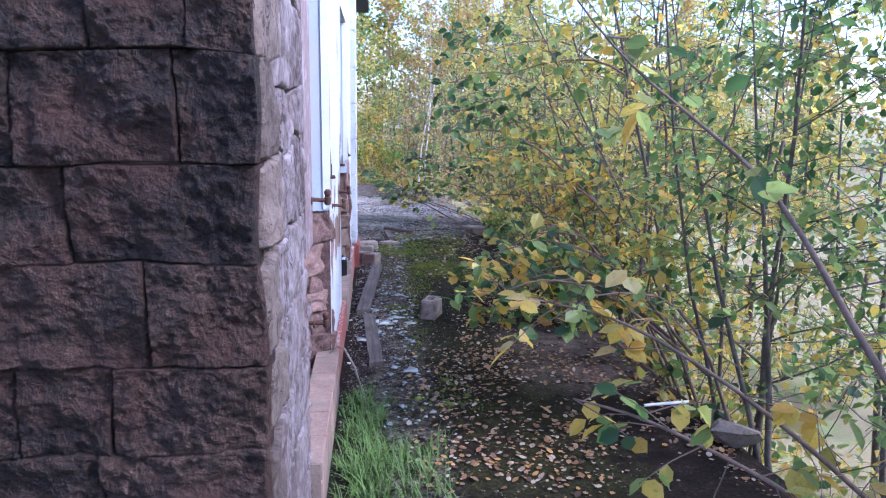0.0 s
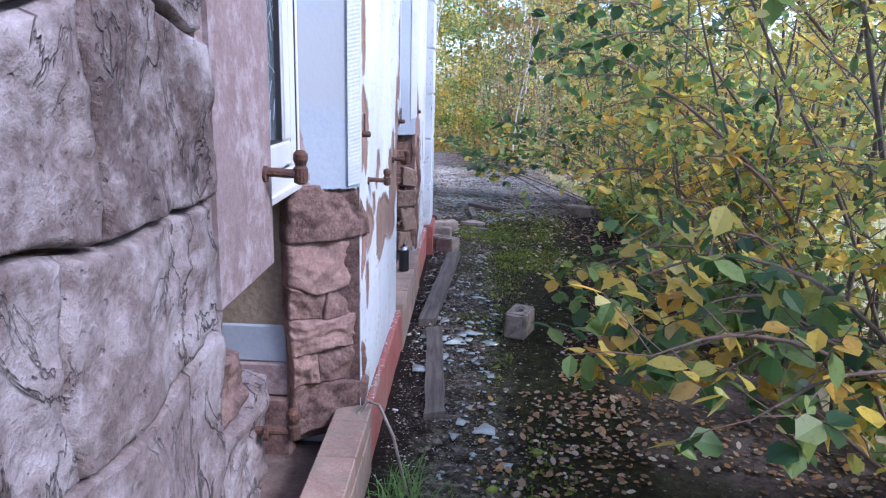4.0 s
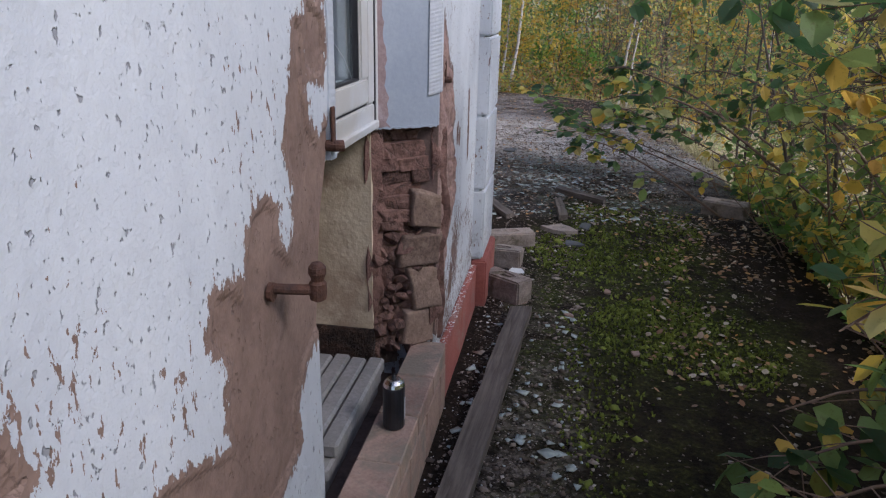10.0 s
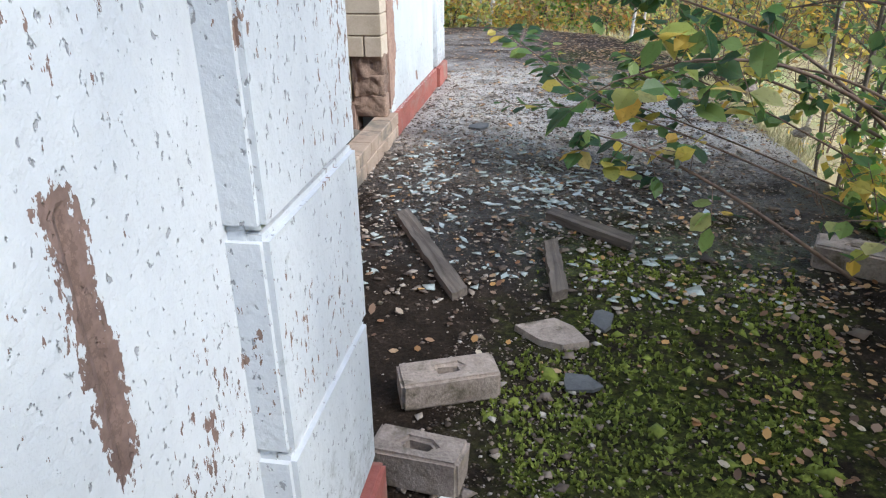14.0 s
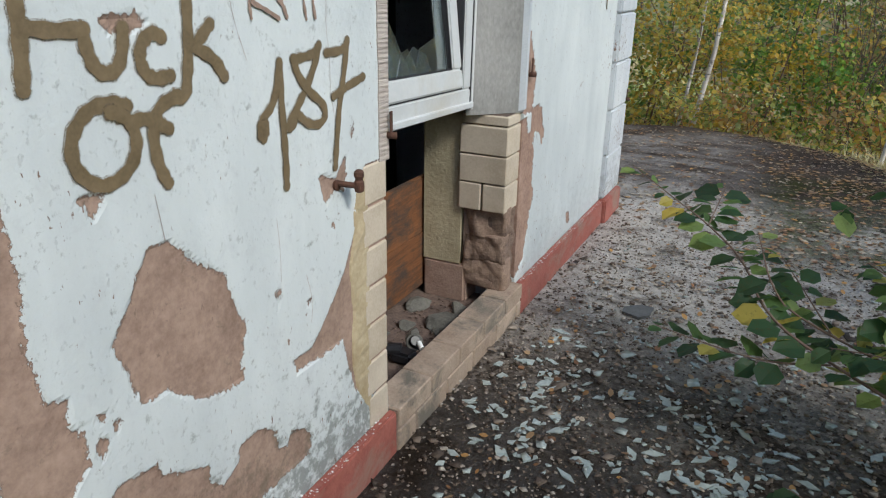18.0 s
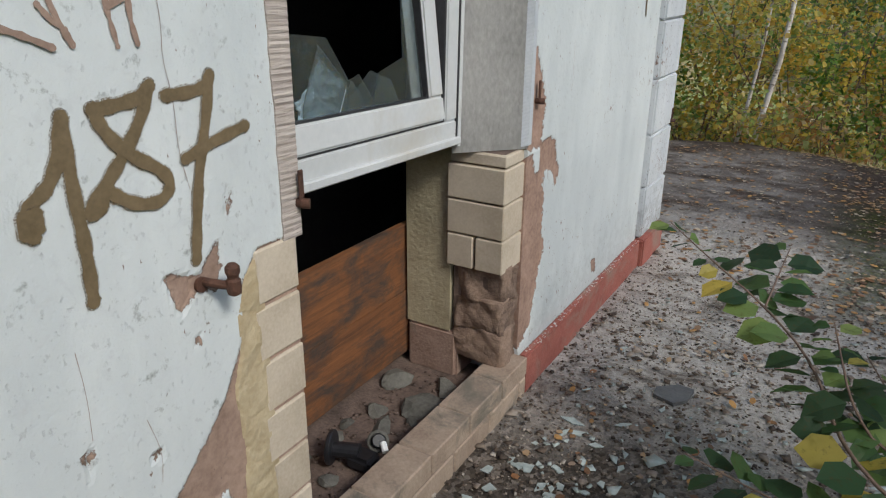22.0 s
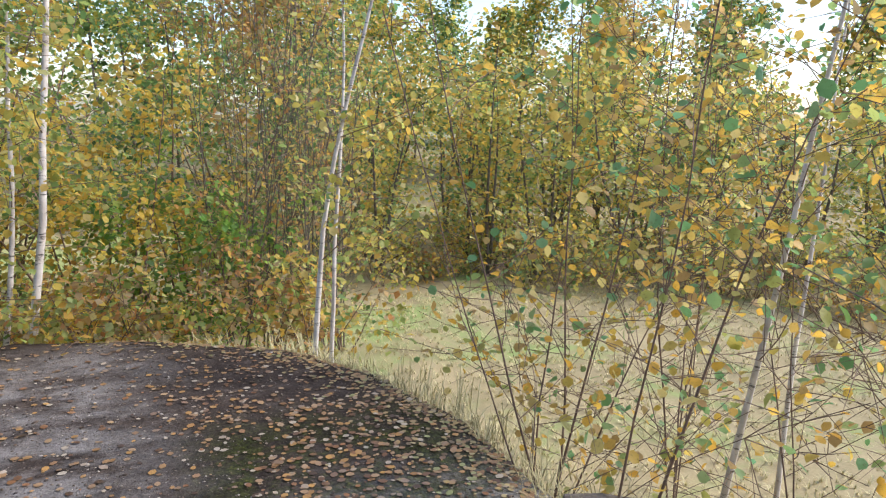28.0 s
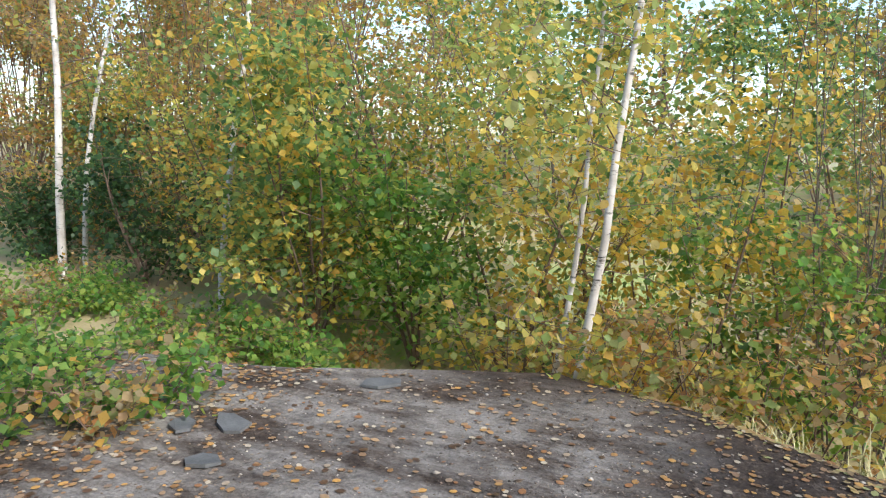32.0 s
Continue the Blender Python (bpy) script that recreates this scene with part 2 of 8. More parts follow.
    patch = ramp(nt, mathn(nt, "ADD", mathn(nt, "MULTIPLY", n1, 0.45), mathn(nt, "MULTIPLY", n2, 0.55)), [(0.42, g(0)), (0.52, g(1))])
    moss = mathn(nt, "MULTIPLY", mathn(nt, "MAXIMUM", moss1, mathn(nt, "MULTIPLY", moss2, 0.85)), patch)
    mcol = ramp(nt, mathn(nt, "ADD", mathn(nt, "MULTIPLY", n3, 0.4), mathn(nt, "MULTIPLY", noise_tex(nt, p, 24, 5, 0.7), 0.6)), [(0.4, (0.01, 0.011, 0.004)), (0.53, (0.04, 0.048, 0.01)), (0.67, (0.16, 0.175, 0.032))])
    col = mix(nt, moss, col, mcol)
    nt.links.new(col, b.inputs["Base Color"])
    damp = mathn(nt, "MULTIPLY", masked(nt, 9.2, 13, 0.8, y), ramp(nt, noise_tex(nt, p, 2.3, 5, 0.65, 0.3), [(0.4, g(0)), (0.55, g(0.55))]))
    nt.links.new(mathn(nt, "SUBTRACT", 0.88, damp), b.inputs["Roughness"])
    nt.links.new(mathn(nt, "ADD", 0.1, damp), b.inputs["Specular IOR Level"])
    bump(nt, b, mathn(nt, "ADD", f, mathn(nt, "MULTIPLY", n2, 0.6)), 1.0, 0.02)
    return m


def limewash(name, dark, mid, wash, amount=0.55, relief=0.006, cracks=0.0, filled=None):
    """Worn stone with remains of wash; stones differ a little; filled: the colour of an old filling in a hollow."""
    m, nt, b = material(name, 0.9)
    p = position(nt)
    info = nt.nodes.new("ShaderNodeObjectInfo")
    n1, n2, n3 = noise_tex(nt, p, 4, 6, 0.65), noise_tex(nt, p, 18, 5, 0.7), noise_tex(nt, p, 90, 3, 0.7)
    f = mathn(nt, "ADD", mathn(nt, "MULTIPLY", n2, 0.6), mathn(nt, "MULTIPLY", n3, 0.4))
    f = mathn(nt, "ADD", f, mathn(nt, "MULTIPLY", mathn(nt, "SUBTRACT", info.outputs["Random"], 0.5), 0.22))
    col = ramp(nt, f, [(0.3, dark), (0.68, mid)])
    w = ramp(nt, mathn(nt, "ADD", mathn(nt, "MULTIPLY", n1, 0.55), mathn(nt, "MULTIPLY", n2, 0.45)), [(0.62 - 0.3 * amount, g(0)), (0.78 - 0.3 * amount, g(0.9))])
    col = mix(nt, w, col, wash)
    h = mathn(nt, "ADD", mathn(nt, "MULTIPLY", n3, 0.6), mathn(nt, "MULTIPLY", n2, 1.5))
    if cracks:
        seam = mathn(nt, "ABSOLUTE", mathn(nt, "SUBTRACT", noise_tex(nt, position(nt, (1, 2.2, 1.1)), 4.5, 5, 0.6, 0.8), 0.5))
        line = mathn(nt, "MULTIPLY", ramp(nt, seam, [(0.004, g(1)), (0.014, g(0))]), ramp(nt, noise_tex(nt, p, 3.1, 3, 0.5), [(0.46, g(0)), (0.56, g(cracks))]))
        dots = ramp(nt, noise_tex(nt, p, 48, 3, 0.6), [(0.66, g(0)), (0.73, g(0.6 * cracks))])
        line = mathn(nt, "MAXIMUM", line, dots)
        col = mix(nt, line, col, (0.05, 0.035, 0.033))
        h = mathn(nt, "SUBTRACT", h, mathn(nt, "MULTIPLY", line, 1.5))
    if filled:
        att = nt.nodes.new("ShaderNodeAttribute")
        att.attribute_name = "hollow"
        k = mathn(nt, "ADD", att.outputs["Fac"], mathn(nt, "MULTIPLY", mathn(nt, "SUBTRACT", n2, 0.5), 0.5))
        col = mix(nt, ramp(nt, k, [(0.9, g(1)), (1.0, g(0))]), col, ramp(nt, f, [(0.35, filled[0]), (0.65, filled[1])]))
    nt.links.new(col, b.inputs["Base Color"])
    bump(nt, b, h, 0.8, relief)
    return m


def timber(name, dark, light, along="y", stain=None, local=False):
    m, nt, b = material(name, 0.85)
    sc = {"y": (40, 2.5, 40), "z": (40, 40, 2.5)}[along]
    p = position(nt, sc)
    if local:
        tc, mp = nt.nodes.new("ShaderNodeTexCoord"), nt.nodes.new("ShaderNodeMapping")
        mp.inputs["Scale"].default_value = sc
        nt.links.new(tc.outputs["Object"], mp.inputs["Vector"])
        p = mp.outputs[0]
    f = mathn(nt, "ADD", mathn(nt, "MULTIPLY", noise_tex(nt, p, 1, 5, 0.7, 0.5), 0.7), mathn(nt, "MULTIPLY", noise_tex(nt, position(nt), 5, 4), 0.3))
    col = ramp(nt, f, [(0.3, dark), (0.7, light)])
    if stain:
        col = mix(nt, ramp(nt, noise_tex(nt, position(nt, (1, 1, 2.2)), 4, 5, 0.7, 0.4), [(0.45, g(0)), (0.62, g(0.9))]), col, stain)
    nt.links.new(col, b.inputs["Base Color"])
    bump(nt, b, f, 0.7, 0.006)
    return m


def sooted():
    """Reddish-brown sandstone, pitted, with black soot and grey lichen in patches."""
    m, nt, b = material("sooted_sandstone", 0.64)
    b.inputs["Specular IOR Level"].default_value = 0.38
    p = position(nt)
    info = nt.nodes.new("ShaderNodeObjectInfo")
    n1, n2, n3 = noise_tex(nt, p, 3.5, 6, 0.7, 0.5), noise_tex(nt, p, 24, 6, 0.75), noise_tex(nt, p, 130, 4, 0.75)
    vor = nt.nodes.new("ShaderNodeTexVoronoi")
    vor.inputs["Scale"].default_value = 70
    nt.links.new(p, vor.inputs["Vector"])
    f = mathn(nt, "ADD", mathn(nt, "ADD", mathn(nt, "MULTIPLY", n2, 0.65), mathn(nt, "MULTIPLY", n3, 0.35)), mathn(nt, "MULTIPLY", mathn(nt, "SUBTRACT", info.outputs["Random"], 0.5), 0.12))
    col = ramp(nt, f, [(0.33, (0.006, 0.004, 0.003)), (0.46, (0.034, 0.02, 0.015)), (0.6, (0.105, 0.058, 0.04)), (0.74, (0.3, 0.195, 0.142))])
    red = ramp(nt, noise_tex(nt, position(nt, (1, 1, 1), (3, 1, 4)), 5, 4, 0.6), [(0.47, g(0)), (0.62, g(0.75))])
    col = mix(nt, red, col, (0.1, 0.045, 0.03))
    soot = ramp(nt, n1, [(0.52, g(0)), (0.68, g(0.45))])
    col = mix(nt, soot, col, ramp(nt, f, [(0.4, (0.01, 0.009, 0.009)), (0.7, (0.07, 0.058, 0.05))]))
    nt.links.new(col, b.inputs["Base Color"])
    h = mathn(nt, "ADD", mathn(nt, "ADD", mathn(nt, "MULTIPLY", n2, 1.6), mathn(nt, "MULTIPLY", noise_tex(nt, p, 9, 5, 0.65, 0.6), 2.2)), mathn(nt, "ADD", mathn(nt, "MULTIPLY", n3, 0.7), mathn(nt, "MULTIPLY", vor.outputs["Distance"], 0.4)))
    bump(nt, b, h, 1.0, 0.042)
    return m


M_GROUND = ground_mat()
COOL = ((0.499, 0.533, 0.55), (0.628, 0.658, 0.666))
M_WALL_A2 = peeling("flaking_white_paint_middle", 1.08, 0.3, outlined=True, pits=0.85)
M_WALL_A3 = peeling("flaking_white_paint_by_quoin", 1.05, 1.2, 0.25, bare=((0.11, 0.066, 0.056), (0.36, 0.235, 0.2)), outlined=True, worn=((6.36, 0.6, 0.17, 0.16, 0.17), (6.44, 0.76, 0.07, 0.14, 0.1), (6.3, 0.44, 0.12, 0.12, 0.16)))
M_WALL_B1 = peeling("white_paint_with_bare_patches", 0.5, 0.7, 0.6, COOL, ((0.2, 0.13, 0.1), (0.4, 0.28, 0.22)), True, 0.2)
M_WALL_B2 = peeling("white_paint_by_corner", 0.55, 0.2, 0.1, COOL, outlined=True, pits=0.2)
M_QUOIN = peeling("painted_quoin", 0.9, 0.3, 0.3)
M_WHITE = peeling("white_wall_paint", 0.3, 0.3)
M_FILLEDSTONE = limewash("red_sandstone_with_ochre_filling", (0.085, 0.045, 0.038), (0.4, 0.265, 0.225), (0.47, 0.37, 0.335), 0.25, 0.006, filled=((0.19, 0.105, 0.06), (0.43, 0.28, 0.175)))
M_RUBBLESTONE = limewash("dark_red_rubble_stone", (0.035, 0.018, 0.014), (0.225, 0.125, 0.1), (0.3, 0.205, 0.17), 0.1, 0.009, 0.5)
M_CEMENT = speckled("grey_cement_crumbs", (0.045, 0.043, 0.038), (0.17, 0.163, 0.145), 9, 80, 0.95, 0.9, per_piece=0.2)
M_STONE = limewash("red_sandstone", (0.065, 0.0344, 0.0291), (0.321, 0.203, 0.173), (0.383, 0.291, 0.26), 0.12, 0.006)
M_DARKSTONE = sooted()
M_PINKSTONE = limewash("limewashed_sandstone", (0.0672, 0.0437, 0.0403), (0.242, 0.188, 0.182), (0.336, 0.296, 0.302), 0.5, 0.007, 0.85)
M_CORNERSTONE = limewash("brown_weathered_corner_stone", (0.045, 0.0315, 0.0255), (0.203, 0.15, 0.124), (0.3, 0.255, 0.247), 0.1, 0.009, 0.8)
M_PINKPLASTER = limewash("pink_weathered_plaster", (0.2, 0.14, 0.135), (0.34, 0.26, 0.26), (0.46, 0.4, 0.42), 0.4, 0.004)
M_MORTAR = speckled("weathered_mortar", (0.05, 0.035, 0.03), (0.2, 0.14, 0.115), 12, 90, 0.95, 0.8)
M_GREY = speckled("grey_blue_plaster", (0.26, 0.3, 0.363), (0.355, 0.395, 0.45), 2.2, 70, 0.7, 0.25, stain=(0.316, 0.332, 0.363))
M_GREY3 = speckled("grey_cement_plaster", (0.14, 0.138, 0.135), (0.37, 0.36, 0.35), 4, 80, 0.85, 0.35, stain=(0.21, 0.207, 0.2), grain=(1, 1, 0.55))
M_BEAD2 = speckled("weathered_ribbed_bead", (0.306, 0.252, 0.225), (0.558, 0.495, 0.45), 8, 26, 0.85, 0.9, grain=(0.4, 0.4, 8))
M_BEAD = speckled("galvanised_plaster_bead", (0.405, 0.431, 0.475), (0.528, 0.554, 0.59), 10, 90, 0.6, 0.3)
M_RED = speckled("red_base_paint", (0.23, 0.0638, 0.0493), (0.399, 0.136, 0.106), 7, 70, 0.8, 0.6, stain=(0.289, 0.17, 0.136))
# cheek plaster is toned paler or darker by how lit its recess is
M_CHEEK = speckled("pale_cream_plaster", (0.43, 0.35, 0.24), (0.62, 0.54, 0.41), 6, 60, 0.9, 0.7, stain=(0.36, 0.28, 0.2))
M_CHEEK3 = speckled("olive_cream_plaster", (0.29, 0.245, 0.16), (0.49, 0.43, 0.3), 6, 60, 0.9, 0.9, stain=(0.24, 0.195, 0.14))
M_BRICK = speckled("lime_sand_brick", (0.411, 0.339, 0.258), (0.607, 0.526, 0.428), 6, 110, 0.9, 0.18, per_piece=0.2)
M_PINKBRICK = speckled("pink_sill_brick", (0.189, 0.116, 0.0903), (0.404, 0.284, 0.228), 7, 90, 0.9, 0.7, stain=(0.206, 0.172, 0.138), per_piece=0.12)
M_SILLMORTAR = speckled("pinkish_sill_mortar", (0.2, 0.145, 0.11), (0.4, 0.31, 0.25), 8, 80, 0.95, 0.7)
M_SILL3 = speckled("pinkish_cream_sill_brick", (0.26, 0.19, 0.145), (0.49, 0.385, 0.3), 7, 90, 0.9, 0.6, stain=(0.16, 0.14, 0.115), per_piece=0.15)
# darkest copy of the cheek plaster, for the dim first recess
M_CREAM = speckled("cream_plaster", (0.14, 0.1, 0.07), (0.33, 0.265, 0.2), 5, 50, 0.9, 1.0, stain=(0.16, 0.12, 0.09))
M_MORTARCREAM = speckled("yellowish_cream_mortar", (0.317, 0.238, 0.132), (0.528, 0.44, 0.299), 9, 70, 0.95, 0.9)
M_BROWNSTONE = limewash("brown_crumbling_stone", (0.1, 0.065, 0.05), (0.33, 0.23, 0.175), (0.36, 0.285, 0.215), 0.2, 0.006)
M_BLOCK = speckled("grey_concrete_block", (0.145, 0.115, 0.0978), (0.425, 0.348, 0.297), 14, 110, 0.95, 1.0, stain=(0.119, 0.0978, 0.068), per_piece=0.2)
M_PVC = speckled("white_plastic", (0.495, 0.511, 0.526), (0.604, 0.611, 0.619), 3, 60, 0.35, 0.04, stain=(0.48, 0.464, 0.434))
M_GASKET = speckled("black_rubber", (0.01, 0.01, 0.012), (0.03, 0.03, 0.035), 10, 90, 0.6, 0.1)
M_BLACK = speckled("black_plastic", (0.008, 0.008, 0.01), (0.025, 0.025, 0.03), 8, 90, 0.4, 0.1)
M_CHROME = speckled("bare_metal", (0.5, 0.5, 0.5), (0.65, 0.65, 0.65), 10, 90, 0.25, 0.05, metal=1.0)
M_RUST = speckled("rusty_iron", (0.025, 0.013, 0.01), (0.13, 0.055, 0.032), 20, 150, 0.8, 0.6)
# near-black colour carries the shade of the unlit rooms
M_INNER = speckled("shade_black_interior", (0.02, 0.02, 0.024), (0.045, 0.045, 0.048), 2, 30, 0.95, 0.2)
M_FIELD = speckled("dry_meadow", (0.2, 0.17, 0.085), (0.42, 0.34, 0.19), 1.3, 40, 0.95, 0.9, stain=(0.24, 0.3, 0.1))
M_BARK = speckled("grey_brown_bark", (0.05, 0.04, 0.032), (0.2, 0.165, 0.135), 12, 90, 0.9, 0.6)
M_TWIG = speckled("reddish_twig_bark", (0.09, 0.06, 0.045), (0.24, 0.16, 0.12), 12, 90, 0.9, 0.4)
M_TIMBER = timber("weathered_timber", (0.022, 0.016, 0.013), (0.2, 0.165, 0.14), local=True)
M_BOARD = timber("orange_board", (0.045, 0.02, 0.01), (0.27, 0.105, 0.035), stain=(0.045, 0.034, 0.028))
# copy of the orange board, darkened for the shade behind window 1
M_BOARD1 = timber("shaded_brown_board", (0.03, 0.018, 0.013), (0.14, 0.075, 0.048), stain=(0.1, 0.06, 0.045))
M_SLATE = speckled("grey_slate", (0.06, 0.062, 0.066), (0.15, 0.15, 0.152), 9, 90, 0.7, 0.4)
def rubble_mat(name, tones):
    m, nt, b = material(name, 0.8)
    geo = nt.nodes.new("ShaderNodeNewGeometry")
    f = mathn(nt, "ADD", mathn(nt, "MULTIPLY", geo.outputs["Random Per Island"], 0.8), mathn(nt, "MULTIPLY", noise_tex(nt, position(nt), 70, 4, 0.7), 0.2))
    nt.links.new(ramp(nt, f, tones), b.inputs["Base Color"])
    bump(nt, b, noise_tex(nt, position(nt), 160, 3, 0.7), 0.4, 0.003)
    return m


M_PEBBLE = rubble_mat("rubble_of_many_tones", [(0.1, (0.035, 0.025, 0.02)), (0.42, (0.12, 0.085, 0.063)), (0.7, (0.235, 0.185, 0.147)), (0.93, (0.5, 0.45, 0.395))])
M_SPRAY = speckled("olive_spray_paint", (0.105, 0.076, 0.04), (0.2, 0.145, 0.082), 20, 120, 0.6, 0.1)
M_PEELED = speckled("bare_render_in_scratched_letters", (0.2, 0.13, 0.1), (0.36, 0.26, 0.21), 20, 120, 0.9, 0.3)
M_PENCIL = speckled("pencil_grey", (0.35, 0.36, 0.37), (0.45, 0.46, 0.47), 20, 120, 0.7, 0.1)
M_PLASTIC_WHITE = speckled("white_litter", (0.7, 0.7, 0.7), (0.85, 0.85, 0.85), 5, 50, 0.5, 0.1)
M_GRASS = speckled("green_grass", (0.06, 0.12, 0.02), (0.17, 0.28, 0.06), 8, 40, 0.6, 0.2)
M_MOSS = speckled("moss", (0.075, 0.098, 0.014), (0.25, 0.29, 0.045), 6, 60, 0.95, 0.3)
M_STRAW = speckled("dry_grass_blades", (0.42, 0.37, 0.17), (0.68, 0.6, 0.36), 3, 40, 0.8, 0.2)


def birch_bark():
    m, nt, b = material("white_birch_bark", 0.75)
    p = position(nt, (1, 1, 1))
    band = noise_tex(nt, position(nt, (9, 9, 42)), 1, 4, 0.7)
    col = mix(nt, ramp(nt, band, [(0.58, g(0)), (0.66, g(1))]), ramp(nt, noise_tex(nt, p, 6, 4), [(0.3, (0.42, 0.36, 0.32)), (0.7, (0.75, 0.7, 0.66))]), (0.06, 0.05, 0.045))
    nt.links.new(col, b.inputs["Base Color"])
    bump(nt, b, band, 0.4, 0.004)
    return m


def glass_mat(name, tint, rough, clear=1.0):
    m, nt, b = material(name, rough)
    b.inputs["Base Color"].default_value = (*tint, 1)
    b.inputs["Transmission Weight"].default_value, b.inputs["IOR"].default_value = clear, 1.45
    r = ramp(nt, noise_tex(nt, position(nt), 12, 5, 0.7), [(0.45, g(rough)), (0.8, g(rough + 0.05))])
    nt.links.new(r, b.inputs["Roughness"])
    return m


M_BIRCH = birch_bark()
M_GLASS = glass_mat("dusty_window_glass", (0.5, 0.57, 0.6), 0.015, 0.972)
# dusty pane whose milky share also stands in for reflected sky
M_GLASS1 = glass_mat("milky_sheen_dusty_glass", (0.36, 0.42, 0.48), 0.03, 0.89)
M_SHARDGLASS = glass_mat("crazed_window_glass", (0.42, 0.48, 0.5), 0.06, 0.955)
M_CRACK = speckled("bright_glass_fracture", (0.34, 0.37, 0.4), (0.56, 0.6, 0.62), 30, 120, 0.3, 0.1)
M_SHARD = speckled("pale_glass_shards", (0.24, 0.28, 0.27), (0.52, 0.57, 0.55), 9, 60, 0.12, 0.06)


def leaf_mat(name, cols, thin=0.64):
    m, nt, b = material(name, 0.45)
    geo = nt.nodes.new("ShaderNodeNewGeometry")
    info = nt.nodes.new("ShaderNodeObjectInfo")
    pick = mathn(nt, "FRACT", mathn(nt, "ADD", geo.outputs["Random Per Island"], mathn(nt, "MULTIPLY", info.outputs["Random"], 3.7)))
    stops = [((i + 0.5) / len(cols), c) for i, c in enumerate(cols)]
    col = ramp(nt, pick, stops, "CONSTANT" if len(cols) > 9 else "LINEAR")
    spots = ramp(nt, noise_tex(nt, position(nt), 60, 4, 0.7), [(0.55, g(0)), (0.75, g(0.6))])
    col = mix(nt, spots, col, (0.13, 0.08, 0.02))
    nt.links.new(col, b.inputs["Base Color"])
    bump(nt, b, noise_tex(nt, position(nt), 45, 3, 0.6), 0.35, 0.01)
    tr = nt.nodes.new("ShaderNodeBsdfTranslucent")
    nt.links.new(mix(nt, 0.2, col, (1.0, 0.95, 0.55), "MULTIPLY"), tr.inputs[0])
    ms = nt.nodes.new("ShaderNodeMixShader")
    ms.inputs[0].default_value = thin
    nt.links.new(b.outputs[0], ms.inputs[1])
    nt.links.new(tr.outputs[0], ms.inputs[2])
    nt.links.new(ms.outputs[0], nt.nodes["Material Output"].inputs[0])
    return m


GREEN, DKGREEN, YEL, OCH, RUSTY = (0.14, 0.25, 0.08), (0.06, 0.13, 0.05), (0.76, 0.58, 0.12), (0.72, 0.45, 0.09), (0.55, 0.27, 0.1)
LT, PALE, BRN = (0.33, 0.44, 0.14), (0.7, 0.62, 0.28), (0.44, 0.33, 0.19)
M_LEAF_GREEN = leaf_mat("green_leaves", [DKGREEN, GREEN, LT, GREEN, LT, GREEN, YEL])
M_LEAF_MIX = leaf_mat("green_and_yellow_leaves", [GREEN, LT, GREEN, YEL, LT, YEL, OCH])
M_LEAF_YEL = leaf_mat("yellow_birch_leaves", [YEL, LT, OCH, PALE, LT, YEL, GREEN])
M_LEAF_BROWN = leaf_mat("brown_thicket_leaves", [RUSTY, BRN, OCH, BRN, (0.36, 0.31, 0.16), LT])
M_LEAF_FALLEN = leaf_mat("fallen_leaves", [(0.09, 0.05, 0.03), (0.3, 0.14, 0.06), (0.45, 0.3, 0.17), (0.16, 0.08, 0.045), (0.55, 0.3, 0.09), (0.24, 0.15, 0.1), (0.5, 0.42, 0.32)], 0.15)
M_LEAF_DARK = leaf_mat("dark_green_leaves", [DKGREEN, (0.035, 0.075, 0.04), GREEN, DKGREEN, (0.06, 0.11, 0.05)])

M_LEAF_BIRCH = leaf_mat("birch_leaves_in_mixed_autumn_colour", [(0.16, 0.34, 0.14), (0.75, 0.5, 0.1), (0.78, 0.45, 0.08), (0.35, 0.45, 0.15), (0.15, 0.36, 0.2), (0.76, 0.52, 0.12), (0.45, 0.3, 0.14), (0.7, 0.6, 0.25)])
M_LEAF_GOLD = leaf_mat("golden_leaves", [YEL, OCH, (0.75, 0.55, 0.08), YEL, (0.6, 0.32, 0.07), PALE])
M_LEAF_WEED = leaf_mat("fresh_green_weeds", [(0.14, 0.3, 0.06), (0.24, 0.42, 0.08), (0.42, 0.46, 0.1), (0.3, 0.46, 0.1), (0.1, 0.22, 0.06)])
M_FILM = glass_mat("crumpled_clear_film", (0.62, 0.7, 0.78), 0.25, 0.45)


def overspray_mat():
    m, nt, b = material("fine_overspray", 0.7)
    b.inputs["Base Color"].default_value = (0.2, 0.15, 0.1, 1)
    tr = nt.nodes.new("ShaderNodeBsdfTransparent")
    ms = nt.nodes.new("ShaderNodeMixShader")
    nt.links.new(ramp(nt, noise_tex(nt, position(nt), 420, 2, 0.6), [(0.42, g(0)), (0.62, g(0.9))]), ms.inputs[0])
    nt.links.new(tr.outputs[0], ms.inputs[1])
    nt.links.new(b.outputs[0], ms.inputs[2])
    nt.links.new(ms.outputs[0], nt.nodes["Material Output"].inputs[0])
    return m


M_HALO = overspray_mat()
M_LEAF_DRIFT = leaf_mat("yellow_fallen_leaves", [(0.42, 0.3, 0.13), (0.28, 0.17, 0.09), (0.52, 0.42, 0.2), (0.14, 0.09, 0.055), (0.36, 0.2, 0.09), (0.3, 0.31, 0.13)], 0.15)
# ---- helpers for shapes ----
def part(name, bm, mat, parent=None, label=""):
    me = bpy.data.meshes.new(name)
    bm.to_mesh(me)
    bm.free()
    ob = new(name, me)
    if mat:
        me.materials.append(mat)
    ob.parent = parent
    if label:
        tagged(ob, label)
    return ob


